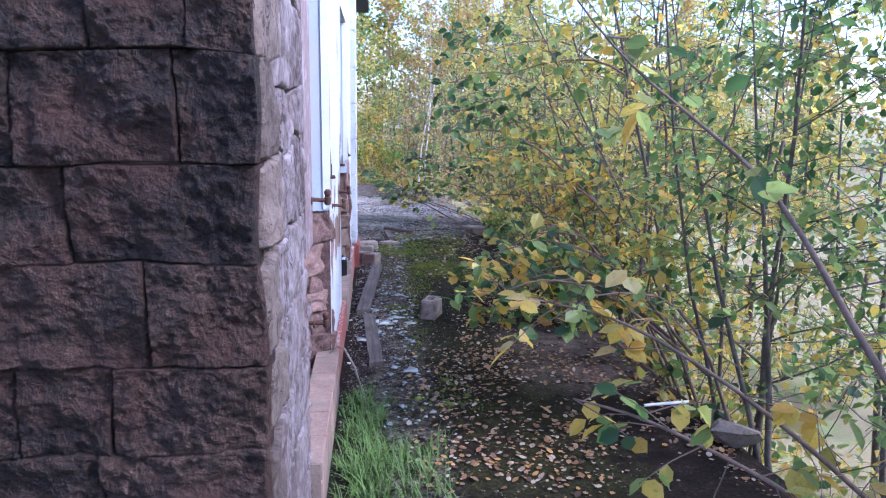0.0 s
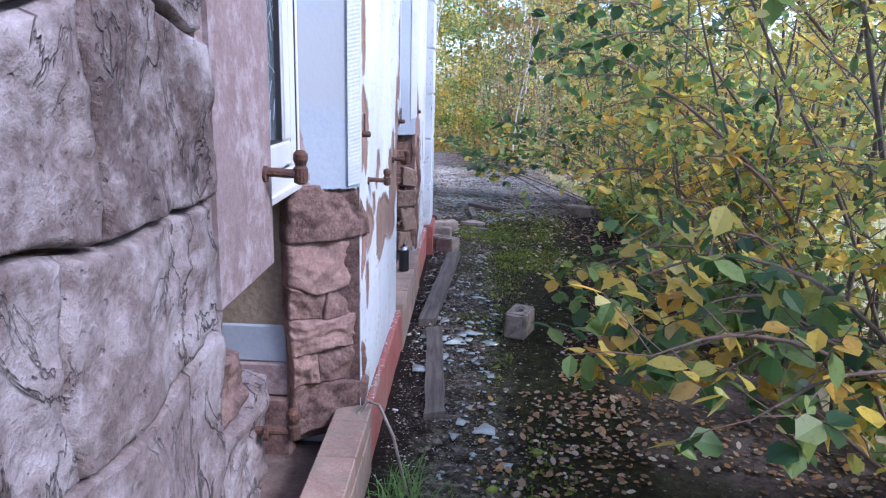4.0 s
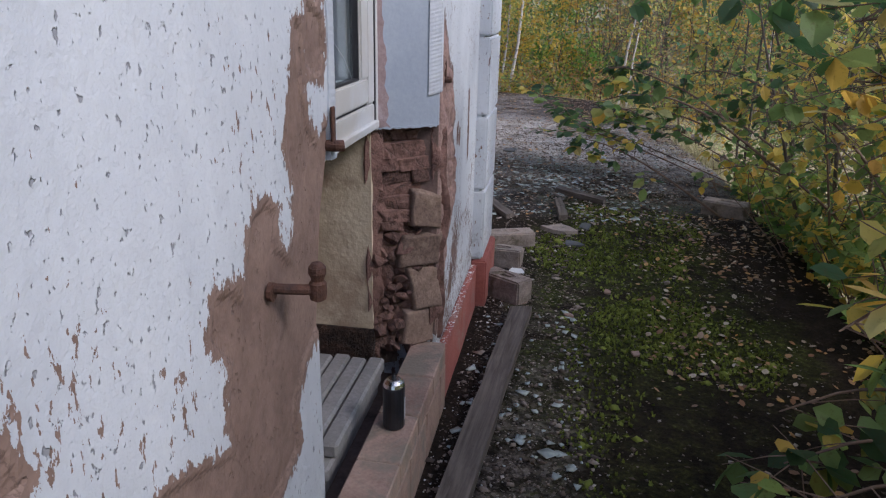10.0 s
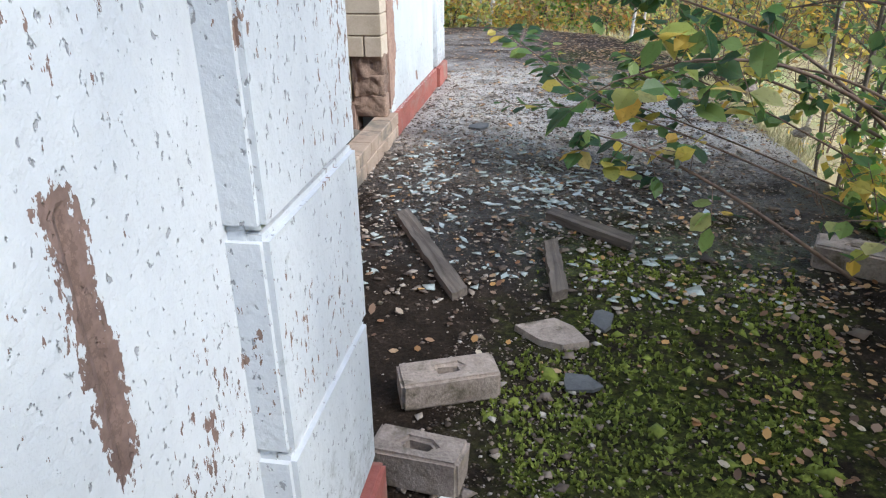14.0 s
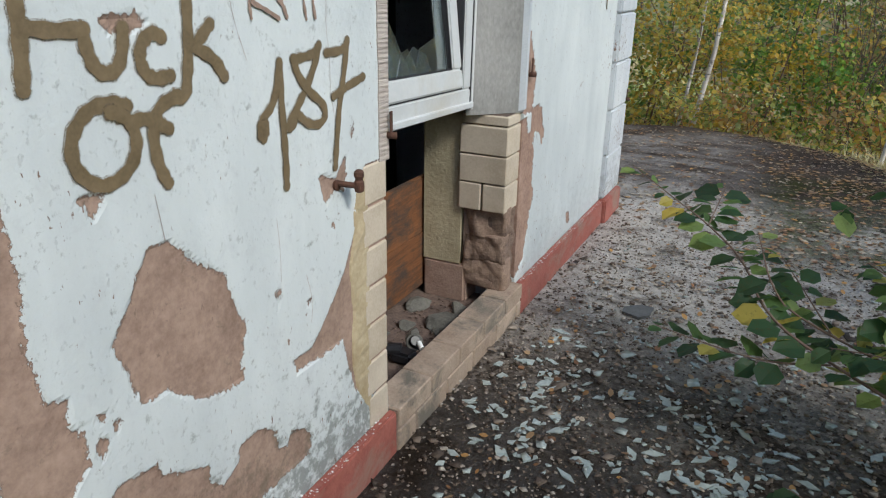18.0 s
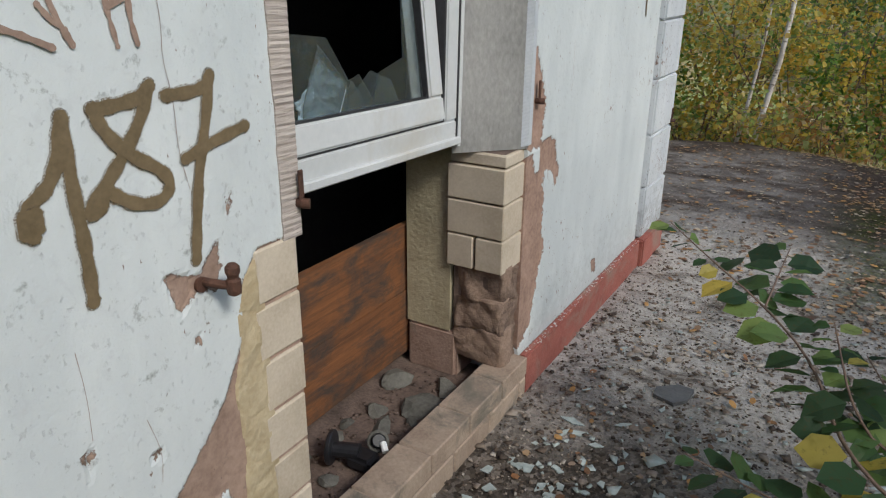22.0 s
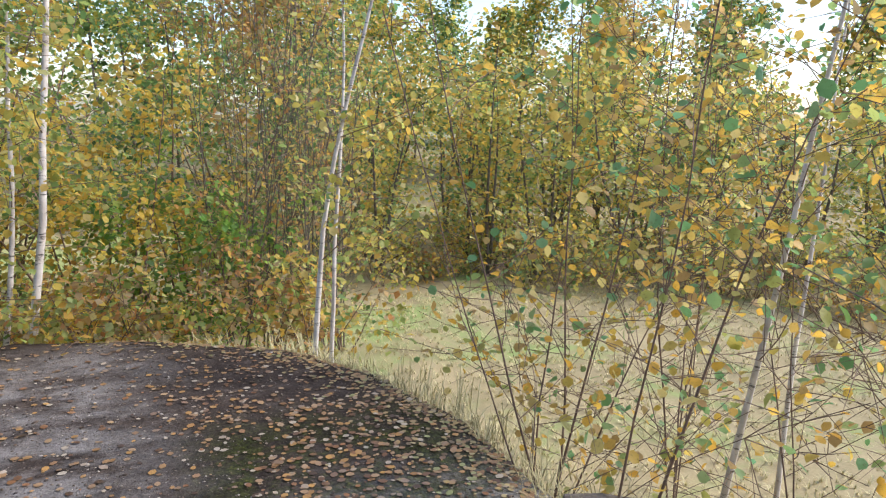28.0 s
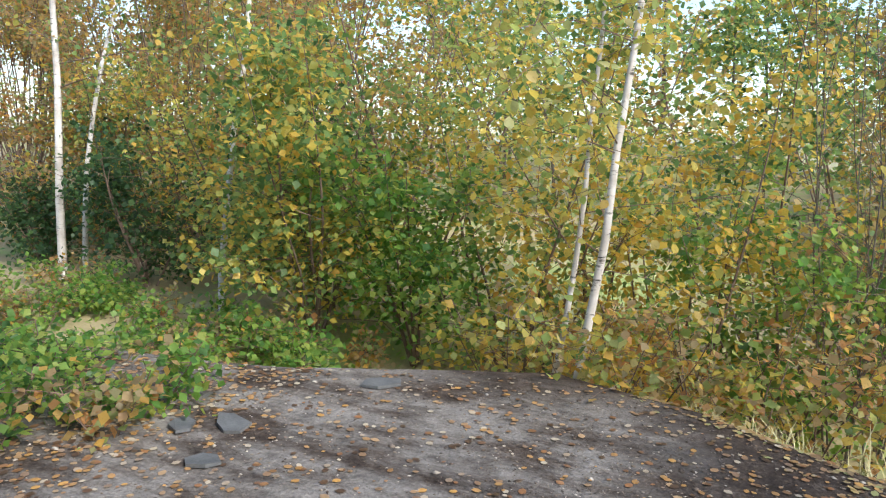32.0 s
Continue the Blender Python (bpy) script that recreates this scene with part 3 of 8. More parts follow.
def raw(name, verts, faces, mat, parent=None, label="", smooth=False):
    me = bpy.data.meshes.new(name)
    me.from_pydata(verts, [], faces)
    me.materials.append(mat)
    if smooth:
        me.shade_smooth()
    ob = new(name, me)
    ob.parent = parent
    if label:
        tagged(ob, label)
    return ob


def box(x0, x1, y0, y1, z0, z1, bev=0.0, seg=1):
    bm = bmesh.new()
    bmesh.ops.create_cube(bm, size=1)
    for v in bm.verts:
        v.co = Vector((x0 + (v.co.x + 0.5) * (x1 - x0), y0 + (v.co.y + 0.5) * (y1 - y0), z0 + (v.co.z + 0.5) * (z1 - z0)))
    if bev:
        bmesh.ops.bevel(bm, geom=bm.edges[:], offset=bev, segments=seg, affect="EDGES")
    return bm


def prism(plan, z0, z1):
    """An upright block over a plan polygon."""
    bm = bmesh.new()
    a = [bm.verts.new((x, y, z0)) for x, y in plan]
    b = [bm.verts.new((x, y, z1)) for x, y in plan]
    n = len(plan)
    bm.faces.new(a[::-1]), bm.faces.new(b)
    for i in range(n):
        bm.faces.new((a[i], a[(i + 1) % n], b[(i + 1) % n], b[i]))
    bmesh.ops.recalc_face_normals(bm, faces=bm.faces[:])
    return bm


def empty(name, loc, label, category, group="", kind=""):
    ob = new(name)
    ob.location = loc
    return tagged(ob, label, category, group, kind)


def struct(name, bm, mat, label, category="wall"):
    return tagged(part(name, bm, mat), label, category, kind="structure")



def rough_block(w, h, d, seed, amp, n=7, edge=0.012, at=None, warp=0.0, crag=0.0):
    """A hewn stone with its broken face towards +x, w wide along y, h high, d deep; the face is uneven and its rim worn round."""
    rnd = random.Random(seed)
    off = Vector((rnd.uniform(0, 90), rnd.uniform(0, 90), rnd.uniform(0, 90)))
    verts, faces = [], []
    for i in range(n + 1):
        for j in range(n + 1):
            u, v = i / n, j / n
            y, z = (u - 0.5) * w, (v - 0.5) * h
            rim = min(u, 1 - u) * w, min(v, 1 - v) * h
            q = Vector((0, y, z)) + off
            bulge = amp * (0.9 * noise.noise(q * 7) + 0.6 * noise.noise(q * 19) + 0.3 * noise.noise(q * 43))
            if crag:
                bulge += crag * (0.6 - 2.2 * abs(noise.noise(q * 6))) + crag * 0.28 * (0.4 - 2 * abs(noise.noise(q * 23)))
            if n > 40:
                bulge += amp * (0.22 * noise.noise(q * 70) + 0.12 * noise.noise(q * 130))
            x = bulge - edge * (2.4 if min(rim) < 1e-6 else 0)
            jig = edge * 0.8 * noise.noise(q * 11 + Vector((5, 5, 5)))
            if at:
                k = Vector((at[0] + y, at[1] + z, 2))
                y, z = y + warp * noise.noise(k * 4), z + warp * noise.noise(k * 4 + Vector((9, 4, 3)))
            verts.append((x, y + (jig if 0 < i < n else jig * 0.5), z + jig * (1 if 0 < j < n else 0.5)))
    k = n + 1
    for i in range(n):
        for j in range(n):
            faces.append((i * k + j, (i + 1) * k + j, (i + 1) * k + j + 1, i * k + j + 1))
    ring = [i * k for i in range(k)] + [n * k + j for j in range(1, k)] + [i * k + n for i in range(n - 1, -1, -1)] + [j for j in range(n - 1, 0, -1)]
    base = len(verts)
    for r in ring:
        verts.append((-d, verts[r][1], verts[r][2]))
    m = len(ring)
    for a in range(m):
        faces.append((ring[a], base + a, base + (a + 1) % m, ring[(a + 1) % m]))
    me = bpy.data.meshes.new("stone")
    me.from_pydata(verts, [], faces)
    if n >= 10:
        me.shade_smooth()
    me.update()
    return me


def chip_stone(size, seed, flat=0.75):
    """A broken stone: a ball cut by random planes, with worn arrises."""
    rnd = random.Random(seed)
    bm = bmesh.new()
    bmesh.ops.create_icosphere(bm, subdivisions=2, radius=1)
    cuts = [(Vector((rnd.gauss(0, 1), rnd.gauss(0, 1), rnd.gauss(0, 1))).normalized(), rnd.uniform(0.32, 0.7)) for _ in range(11)]
    off = Vector((seed * 0.37, 0, 0))
    for v in bm.verts:
        for nrm, d in cuts:
            e = v.co.dot(nrm) - d
            if e > 0:
                v.co -= nrm * e * 0.99
        v.co += v.co.normalized() * (0.05 * noise.noise(v.co * 2.5 + off) + 0.03 * noise.noise(v.co * 7 + off))
        v.co = Vector((v.co.x, v.co.y, v.co.z * flat)) * size
    me = bpy.data.meshes.new("stone")
    bm.to_mesh(me)
    bm.free()
    return me


def lay(me, mat, parent, loc, turn=0.0, name="stone", tilt=0.0):
    if not me.materials:
        me.materials.append(mat)
    ob = new(name, me)
    ob.parent = parent
    ob.location, ob.rotation_euler = loc, (tilt, 0, turn)
    return ob


def rim_distance(y, z, outline):
    """Signed distance from the points to a closed outline on the wall, negative inside."""
    a = np.array(outline, float)
    b = np.roll(a, -1, 0)
    p = np.stack([y, z], -1)[:, None]
    e, q = (b - a)[None], p - a[None]
    t = np.clip((q * e).sum(-1) / ((e * e).sum(-1) + 1e-12), 0, 1)
    d = np.sqrt(((q - e * t[..., None]) ** 2).sum(-1)).min(1)
    cross = ((a[None, :, 1] > p[..., 1]) != (b[None, :, 1] > p[..., 1])) & (q[..., 0] < e[..., 0] * q[..., 1] / np.where(e[..., 1] == 0, 1e-9, e[..., 1]))
    return np.where(cross.sum(1) % 2, -d, d)


def panel(name, x, y0, y1, outlines, mat, label, step=0.009, top=2.15, thick=0.36, edge=None):
    """A wall whose paint has come off inside the outlines, where its face lies a little deeper. edge: (z, y) of a worn far edge."""
    n = int(round((y1 - y0) / step))
    yy = np.linspace(y0, y1, n + 1)
    zz = np.concatenate([np.arange(0, top, step), [TOP]])
    Y, Z = [q.reshape(-1) for q in np.meshgrid(yy, zz, indexing="ij")]
    if edge:
        far = np.interp(Z, [q[0] for q in edge], [q[1] for q in edge])
        Y = y0 + (Y - y0) * (far - y0) / (y1 - y0)
    d = np.full(len(Y), 0.2)
    for o in outlines:
        d = np.minimum(d, rim_distance(Y, Z, o))
    sink = np.clip(0.5 - d / 0.012, 0, 1)
    X = x - 0.005 * sink * sink * (3 - 2 * sink)
    k, m = len(zz), len(yy)
    ring = [i * k for i in range(m)] + [(m - 1) * k + j for j in range(1, k)] + [i * k + k - 1 for i in range(m - 2, -1, -1)] + [j for j in range(k - 2, 0, -1)]
    verts = np.concatenate([np.stack([X, Y, Z], 1), np.stack([np.full(len(ring), x - thick), Y[ring], Z[ring]], 1)])
    faces = [(i * k + j, (i + 1) * k + j, (i + 1) * k + j + 1, i * k + j + 1) for i in range(m - 1) for j in range(k - 1)]
    base, r = len(X), len(ring)
    faces += [(ring[a], base + a, base + (a + 1) % r, ring[(a + 1) % r]) for a in range(r)]
    me = bpy.data.meshes.new(name)
    me.from_pydata(verts.tolist(), [], faces)
    at = me.attributes.new("bare", "FLOAT", "POINT")
    at.data.foreach_set("value", np.concatenate([d, np.full(r, 0.2)]))
    me.materials.append(mat)
    return tagged(new(name, me), label, "wall", kind="structure")


# ---- plan ----
TOP = 3.3
FACE_B = -0.685
Y_CORNER, W1, W2, QA, END_A = 0.96, (2.42, 3.475), (4.80, 5.92), (6.86, 7.27), 7.27
W3, QB, END_B = (9.40, 10.58), (12.1, 12.5), 12.5
SILL1, HEAD, WIN_Z, WIN_Z3 = 0.27, 2.35, 1.075, 0.97
DEEP = 0.36

wall_1 = struct("wall_1", box(-DEEP, -0.05, Y_CORNER + 0.06, 2.1, 0, TOP), M_MORTAR, "limewashed sandstone wall of large worn blocks")
struct("wall_13", box(-DEEP, 0.0, 2.1, W1[0], 1.07, TOP, 0.014, 3), M_PINKPLASTER, "weathered pinkish plaster beside a window")
# bare places: outlines on the wall as (y, z)
LOST_A2 = [
    ((3.53, 1.8), (3.575, 1.8), (3.6, 1.57), (3.594, 1.504), (3.57, 1.46), (3.547, 1.459), (3.552, 1.5), (3.54, 1.53)),
    ((3.556, 1.399), (3.591, 1.375), (3.655, 1.315), (3.669, 1.268), (3.645, 1.193), (3.628, 1.138), (3.609, 1.108), (3.571, 1.152), (3.518, 1.145), (3.47, 1.137), (3.47, 1.276), (3.538, 1.258), (3.55, 1.3), (3.53, 1.373)),
    ((3.64, 0.99), (3.7, 0.955), (3.8, 0.91), (3.82, 0.87), (3.76, 0.845), (3.66, 0.81), (3.62, 0.91)),
    ((3.62, 0.75), (3.66, 0.76), (3.68, 0.7), (3.65, 0.6), (3.63, 0.66)),
    ((3.93, 0.91), (3.978, 0.932), (4.195, 0.928), (4.267, 0.904), (4.365, 0.861), (4.355, 0.937), (4.375, 0.999), (4.325, 1.06), (4.342, 1.108), (4.395, 1.096), (4.42, 1.07), (4.463, 1.176), (4.507, 1.186), (4.54, 1.165), (4.531, 1.112), (4.59, 1.066), (4.66, 1.06), (4.82, 1.2), (4.82, 0.98), (4.7, 0.9), (4.628, 0.876), (4.57, 0.807), (4.58, 0.73), (4.513, 0.704), (4.371, 0.708), (4.2, 0.755), (4.15, 0.73), (4.09, 0.709), (4.0, 0.692), (3.923, 0.744), (3.916, 0.886)),
    ((4.6, 1.07), (4.618, 1.133), (4.624, 1.187), (4.599, 1.257), (4.631, 1.351), (4.648, 1.379), (4.652, 1.435), (4.678, 1.43), (4.671, 1.375), (4.668, 1.331), (4.688, 1.266), (4.736, 1.227), (4.76, 1.25), (4.82, 1.26), (4.82, 1.02), (4.66, 1.03)),
    ((4.706, 1.473), (4.724, 1.453), (4.774, 1.439), (4.778, 1.387), (4.757, 1.347), (4.722, 1.354), (4.697, 1.37), (4.692, 1.399), (4.707, 1.425)),
    ((4.74, 1.7), (4.765, 1.7), (4.77, 1.48), (4.75, 1.46)),
    ((3.939, 1.141), (3.987, 1.125), (4.001, 1.086), (3.959, 1.081), (3.954, 1.05), (3.929, 1.047), (3.926, 1.104)),
    ((3.894, 1.066), (3.92, 1.056), (3.912, 1.02), (3.883, 1.033)),
    ((3.8, 0.99), (3.85, 0.98), (3.86, 0.93), (3.81, 0.94)),
]
LOST_A3 = [((5.85, 1.45), (5.95, 1.43), (6.03, 1.33), (6.08, 1.25), (6.147, 1.235), (6.17, 1.15), (6.2, 1.08), (6.215, 1.043), (6.162, 1.019), (6.155, 0.99), (6.21, 0.95), (6.24, 0.892), (6.238, 0.8), (6.213, 0.736), (6.214, 0.69), (6.157, 0.645), (6.095, 0.61), (6.05, 0.54), (6.02, 0.44), (5.97, 0.33), (5.85, 0.28))]
LOST_A3 += [((6.22, 0.46), (6.26, 0.44), (6.24, 0.36), (6.18, 0.34), (6.19, 0.41)), ((6.305, 1.0), (6.318, 1.0), (6.32, 0.965), (6.31, 0.955)), ((6.355, 0.975), (6.365, 0.97), (6.362, 0.935), (6.352, 0.94)), ((6.6, 1.1), (6.61, 1.1), (6.615, 0.9), (6.605, 0.82))]
LOST_B1 = [
    ((8.581, 1.03), (8.639, 0.97), (8.721, 0.905), (8.731, 0.843), (8.771, 0.761), (8.747, 0.677), (8.747, 0.628), (8.684, 0.631), (8.602, 0.66), (8.532, 0.718), (8.468, 0.728), (8.451, 0.767), (8.445, 0.808), (8.419, 0.876), (8.457, 0.922), (8.498, 0.986), (8.529, 1.032)),
    ((8.21, 1.48), (8.189, 1.381), (8.195, 1.329), (8.214, 1.29), (8.203, 1.245), (8.215, 1.194), (8.186, 1.068), (8.149, 0.973), (8.131, 0.925), (8.123, 0.848), (8.176, 0.758), (8.175, 0.693), (8.217, 0.633), (8.282, 0.621), (8.333, 0.671), (8.333, 0.748), (8.31, 0.766), (8.322, 0.821), (8.283, 0.832), (8.265, 0.939), (8.28, 1.061), (8.269, 1.203), (8.264, 1.302), (8.265, 1.375), (8.24, 1.47)),
    ((7.9, 0.9), (8.008, 0.884), (8.041, 0.856), (8.036, 0.813), (8.007, 0.772), (8.009, 0.71), (8.066, 0.69), (8.126, 0.684), (8.161, 0.634), (8.141, 0.579), (8.09, 0.56), (8.046, 0.51), (8.017, 0.589), (7.962, 0.553), (7.88, 0.58)),
    ((8.385, 0.588), (8.467, 0.572), (8.486, 0.538), (8.61, 0.474), (8.612, 0.424), (8.648, 0.392), (8.704, 0.423), (8.709, 0.462), (8.775, 0.466), (8.836, 0.431), (8.846, 0.365), (8.882, 0.349), (8.898, 0.382), (8.961, 0.358), (8.99, 0.312), (8.967, 0.268), (8.823, 0.265), (8.684, 0.27), (8.5, 0.26), (8.3, 0.36), (8.318, 0.491), (8.331, 0.527), (8.368, 0.572)),
    ((9.24, 0.86), (9.177, 0.747), (9.129, 0.693), (9.052, 0.616), (9.009, 0.582), (8.931, 0.583), (8.939, 0.54), (9.005, 0.539), (9.088, 0.537), (9.154, 0.535), (9.179, 0.446), (9.21, 0.34), (9.27, 0.3), (9.42, 0.2), (9.42, 1.02), (9.29, 1.02), (9.25, 0.965)),
    ((8.396, 1.166), (8.455, 1.16), (8.455, 1.147), (8.425, 1.112), (8.414, 1.146)),
    ((9.075, 1.04), (9.112, 1.035), (9.147, 1.016), (9.192, 1.064), (9.198, 1.067), (9.202, 1.021), (9.19, 0.977), (9.144, 0.998), (9.127, 0.986), (9.102, 0.955), (9.088, 0.991)),
    ((8.995, 0.726), (9.021, 0.725), (9.025, 0.701), (9.001, 0.707)), ((8.882, 0.801), (8.901, 0.807), (8.888, 0.751)),
    ((8.36, 0.758), (8.386, 0.75), (8.377, 0.736)), ((8.397, 0.731), (8.409, 0.722), (8.4, 0.696)), ((8.361, 0.712), (8.381, 0.697), (8.366, 0.663), (8.356, 0.682)),
    ((8.498, 1.449), (8.573, 1.453), (8.6, 1.431), (8.555, 1.419), (8.528, 1.43), (8.515, 1.42)),
    ((9.17, 1.2), (9.18, 1.21), (9.182, 1.16), (9.172, 1.15)), ((9.23, 1.15), (9.238, 1.155), (9.236, 1.11), (9.228, 1.12)), ((9.12, 0.9), (9.135, 0.905), (9.13, 0.885)),
]
LOST_B2 = [
    ((10.5, 1.32), (10.614, 1.305), (10.67, 1.214), (10.718, 1.107), (10.698, 1.014), (10.694, 0.952), (10.614, 0.957), (10.5, 0.96)),
    ((10.69, 0.965), (10.769, 0.978), (10.831, 0.951), (10.836, 0.902), (10.884, 0.827), (10.856, 0.766), (10.809, 0.842), (10.746, 0.854), (10.728, 0.795), (10.755, 0.728), (10.74, 0.62), (10.784, 0.556), (10.727, 0.43), (10.68, 0.242), (10.5, 0.13), (10.5, 0.94), (10.62, 0.94), (10.645, 0.87), (10.688, 0.862)),
    ((11.37, 0.285), (11.44, 0.27), (11.45, 0.2), (11.4, 0.21)),
]
panel("wall_2", 0.0, W1[1], W2[0], LOST_A2, M_WALL_A2, "white painted wall with peeling paint", 0.008, 2.0, DEEP, ((0, 4.7), (0.9, 4.7), (1.1, 4.74), (1.24, 4.8), (3.3, 4.8)))
panel("wall_3", 0.0, W2[1], END_A, LOST_A3, M_WALL_A3, "white painted wall with peeling paint", 0.009, 1.8, DEEP)
struct("wall_4", box(-DEEP, -0.001, W1[0], W1[1], HEAD, TOP), M_WHITE, "white painted wall above a window")
struct("wall_5", box(-DEEP, -0.001, W2[0], W2[1], HEAD, TOP), M_WHITE, "white painted wall above a window")
wall_6 = struct("wall_6", box(-4.0, -0.04, Y_CORNER + 0.04, Y_CORNER + 0.36, 0, TOP - 0.01), M_MORTAR, "dark sooted sandstone end wall of big blocks")
struct("wall_7", box(-4.0, -DEEP, END_A - 0.3, END_A, 0, TOP), M_WHITE, "white painted return wall")
panel("wall_8", FACE_B, END_A, W3[0], LOST_B1, M_WALL_B1, "white wall with bare patches and graffiti", 0.0095, 1.8, DEEP)
panel("wall_9", FACE_B, W3[1], END_B, LOST_B2, M_WALL_B2, "white painted wall with peeling edge", 0.011, 1.7, DEEP)
struct("wall_10", box(FACE_B - DEEP, FACE_B - 0.001, W3[0], W3[1], HEAD, TOP), M_WHITE, "white painted wall above a window")
struct("wall_11", box(-5.0, FACE_B - DEEP, END_B - 0.36, END_B, 0, TOP), M_WHITE, "white painted end wall")
# added inner walls and unseen roof close the rooms so they stay dark
struct("wall_12", box(-5.2, -5.0, Y_CORNER + 0.1, END_B, 0, TOP), M_INNER, "added inner back wall, near-black for interior shade")
struct("wall_15", box(-4.9, -1.15, END_A + 1.2, END_A + 1.3, 0, TOP), M_INNER, "added inner partition wall, near-black for interior shade")
struct("wall_16", box(-1.6, -1.5, 1.5, END_A - 0.3, 0, TOP), M_INNER, "added inner partition wall, near-black for interior shade")
struct("wall_17", box(-2.3, -2.2, END_A + 1.3, END_B - 0.4, 0, TOP), M_INNER, "added inner partition wall, near-black for interior shade")
struct("ceiling", box(-5.2, 0.14, Y_CORNER, END_B + 0.1, TOP, TOP + 0.2), M_INNER, "unseen flat roof slab, near-black for interior shade", "roof")


# terrace sheet, with its right and far edge
def edge_right(y):
    return float(np.interp(y, [-3, 2.5, 4.3, 8, 10.6, 12.5, 13.8, 14.6, 15.2, 15.6, 15.85], [2.2, 2.12, 2.06, 1.98, 1.87, 1.66, 1.62, 1.4, 1.0, 0.3, -0.5]))


def edge_left(y):
    return float(np.interp(y, [-3, 14.4, 15.1, 15.5, 15.85], [-5.5, -5.5, -2.2, -1.4, -0.7]))


def ground_z(x, y):
    e = max(0.0, 1 - (edge_right(y) - x) / 0.25) if y < 15.9 else 1
    return 0.012 * noise.noise(Vector((x * 1.5, y * 1.5, 3))) + 0.008 * noise.noise(Vector((x * 6, y * 6, 9))) - 0.05 * min(1, e) ** 2


ys = np.concatenate([np.arange(-3, 14.4, 0.09), np.arange(14.4, 15.86, 0.05)])
NX = 70
gv, gf = [], []
for y in ys:
    a, b = edge_left(y), edge_right(y)
    wob = 0.04 * noise.noise(Vector((0, y * 3, 0))) + 0.025 * noise.noise(Vector((0, y * 11, 4)))
    for i in range(NX + 1):
        u = (i / NX) ** 0.55
        x = a + (b + wob - a) * u
        gv.append((x, y, ground_z(x, y)))
    gv.append((b + wob + 0.03, y, -0.14))
    gv.append((b + wob + 0.06, y, -1.15))
k = NX + 3
for r in range(len(ys) - 1):
    for i in range(k - 1):
        gf.append((r * k + i, r * k + i + 1, (r + 1) * k + i + 1, (r + 1) * k + i))
last = len(gv)
for i in range(k):
    gv.append((gv[(len(ys) - 1) * k + i][0], 15.95, -1.15))
for i in range(k - 1):
    gf.append(((len(ys) - 1) * k + i, (len(ys) - 1) * k + i + 1, last + i + 1, last + i))
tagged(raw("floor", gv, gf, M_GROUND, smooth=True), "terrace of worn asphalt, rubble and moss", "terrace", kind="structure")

# meadow below the terrace, rising gently into a wooded bank
fx = np.concatenate([[-500, -120, -60], np.arange(-30, 31, 1.5), [60, 120, 500]])
fy = np.concatenate([[-500, -120, -50], np.arange(-24, 60, 1.5), [90, 160, 500]])


def field_z(x, y):
    far = math.hypot(x - 0.5, y - 10)
    rise = max(0.0, min(1.0, (far - 13) / 16)) * 1.6
    bank = 0.75 * max(0.0, min(1.0, (-(x + 1.0)) / 1.5)) * max(0.0, min(1.0, (y - 14.0) / 1.2))
    return -1.0 + rise + bank + 0.07 * noise.noise(Vector((x * 0.5, y * 0.5, 1))) * (1 if far < 60 else 0)


fv = [(x, y, field_z(x, y)) for y in fy for x in fx]
nfx = len(fx)
ff = [(r * nfx + i, r * nfx + i + 1, (r + 1) * nfx + i + 1, (r + 1) * nfx + i) for r in range(len(fy) - 1) for i in range(nfx - 1)]
tagged(raw("ground", fv, ff, M_FIELD, smooth=True), "pale dry meadow grass reaching the woods", "field", kind="structure")

# plinths
for x, y0, y1, t, z in ((0, W1[1], W2[0], 0.03, 0.235), (0, W2[1], QA[0], 0.03, 0.235), (0, QA[0], QA[1] + 0.008, 0.078, 0.25), (FACE_B, END_A + 0.02, W3[0], 0.035, 0.16), (FACE_B, W3[1], QB[0], 0.035, 0.16), (FACE_B, QB[0], QB[1] + 0.01, 0.058, 0.16)):
    struct("trim_plinth", box(x, x + t, y0 + 0.002, y1, -0.05, z, 0.008, 2), M_RED, "chipped red painted plinth along the wall foot", "plinth")

# quoins: painted blocks with sunk joints
for x, q, z0, d, lab in ((0, QA, 0.252, 0.055, "white painted quoin block with blue-grey tint"), (FACE_B, QB, 0.162, 0.034, "white painted quoin block at the corner")):
    z = z0
    while z < TOP - 0.1:
        h = 0.355 if x == 0 else 0.29
        struct("trim_quoin", box(x - 0.01, x + d, q[0] + 0.012, q[1] + 0.012, z + 0.003, min(z + h - 0.003, TOP - 0.02), 0.009, 2), M_QUOIN, lab, "quoin")
        z += h
    struct("trim_quoin_back", box(x - 0.005, x + d - 0.03, q[0] + 0.02, q[1] + 0.004, z0, TOP - 0.03), M_QUOIN, "painted mortar between the quoin blocks", "quoin")


def pane(outline, x, parent, mat, label, thick=0.004):
    """A flat piece of glass over an outline of (y, z)."""
    bm = bmesh.new()
    a = [bm.verts.new((x, y, z)) for y, z in outline]
    b = [bm.verts.new((x - thick, y, z)) for y, z in outline]
    n = len(a)
    bm.faces.new(a), bm.faces.new(b[::-1])
    for i in range(n):
        bm.faces.new((a[i], b[i], b[(i + 1) % n], a[(i + 1) % n]))
    bmesh.ops.recalc_face_normals(bm, faces=bm.faces[:])
    ob = part("pane", bm, mat, parent, label)
    ob.visible_shadow = False
    return ob


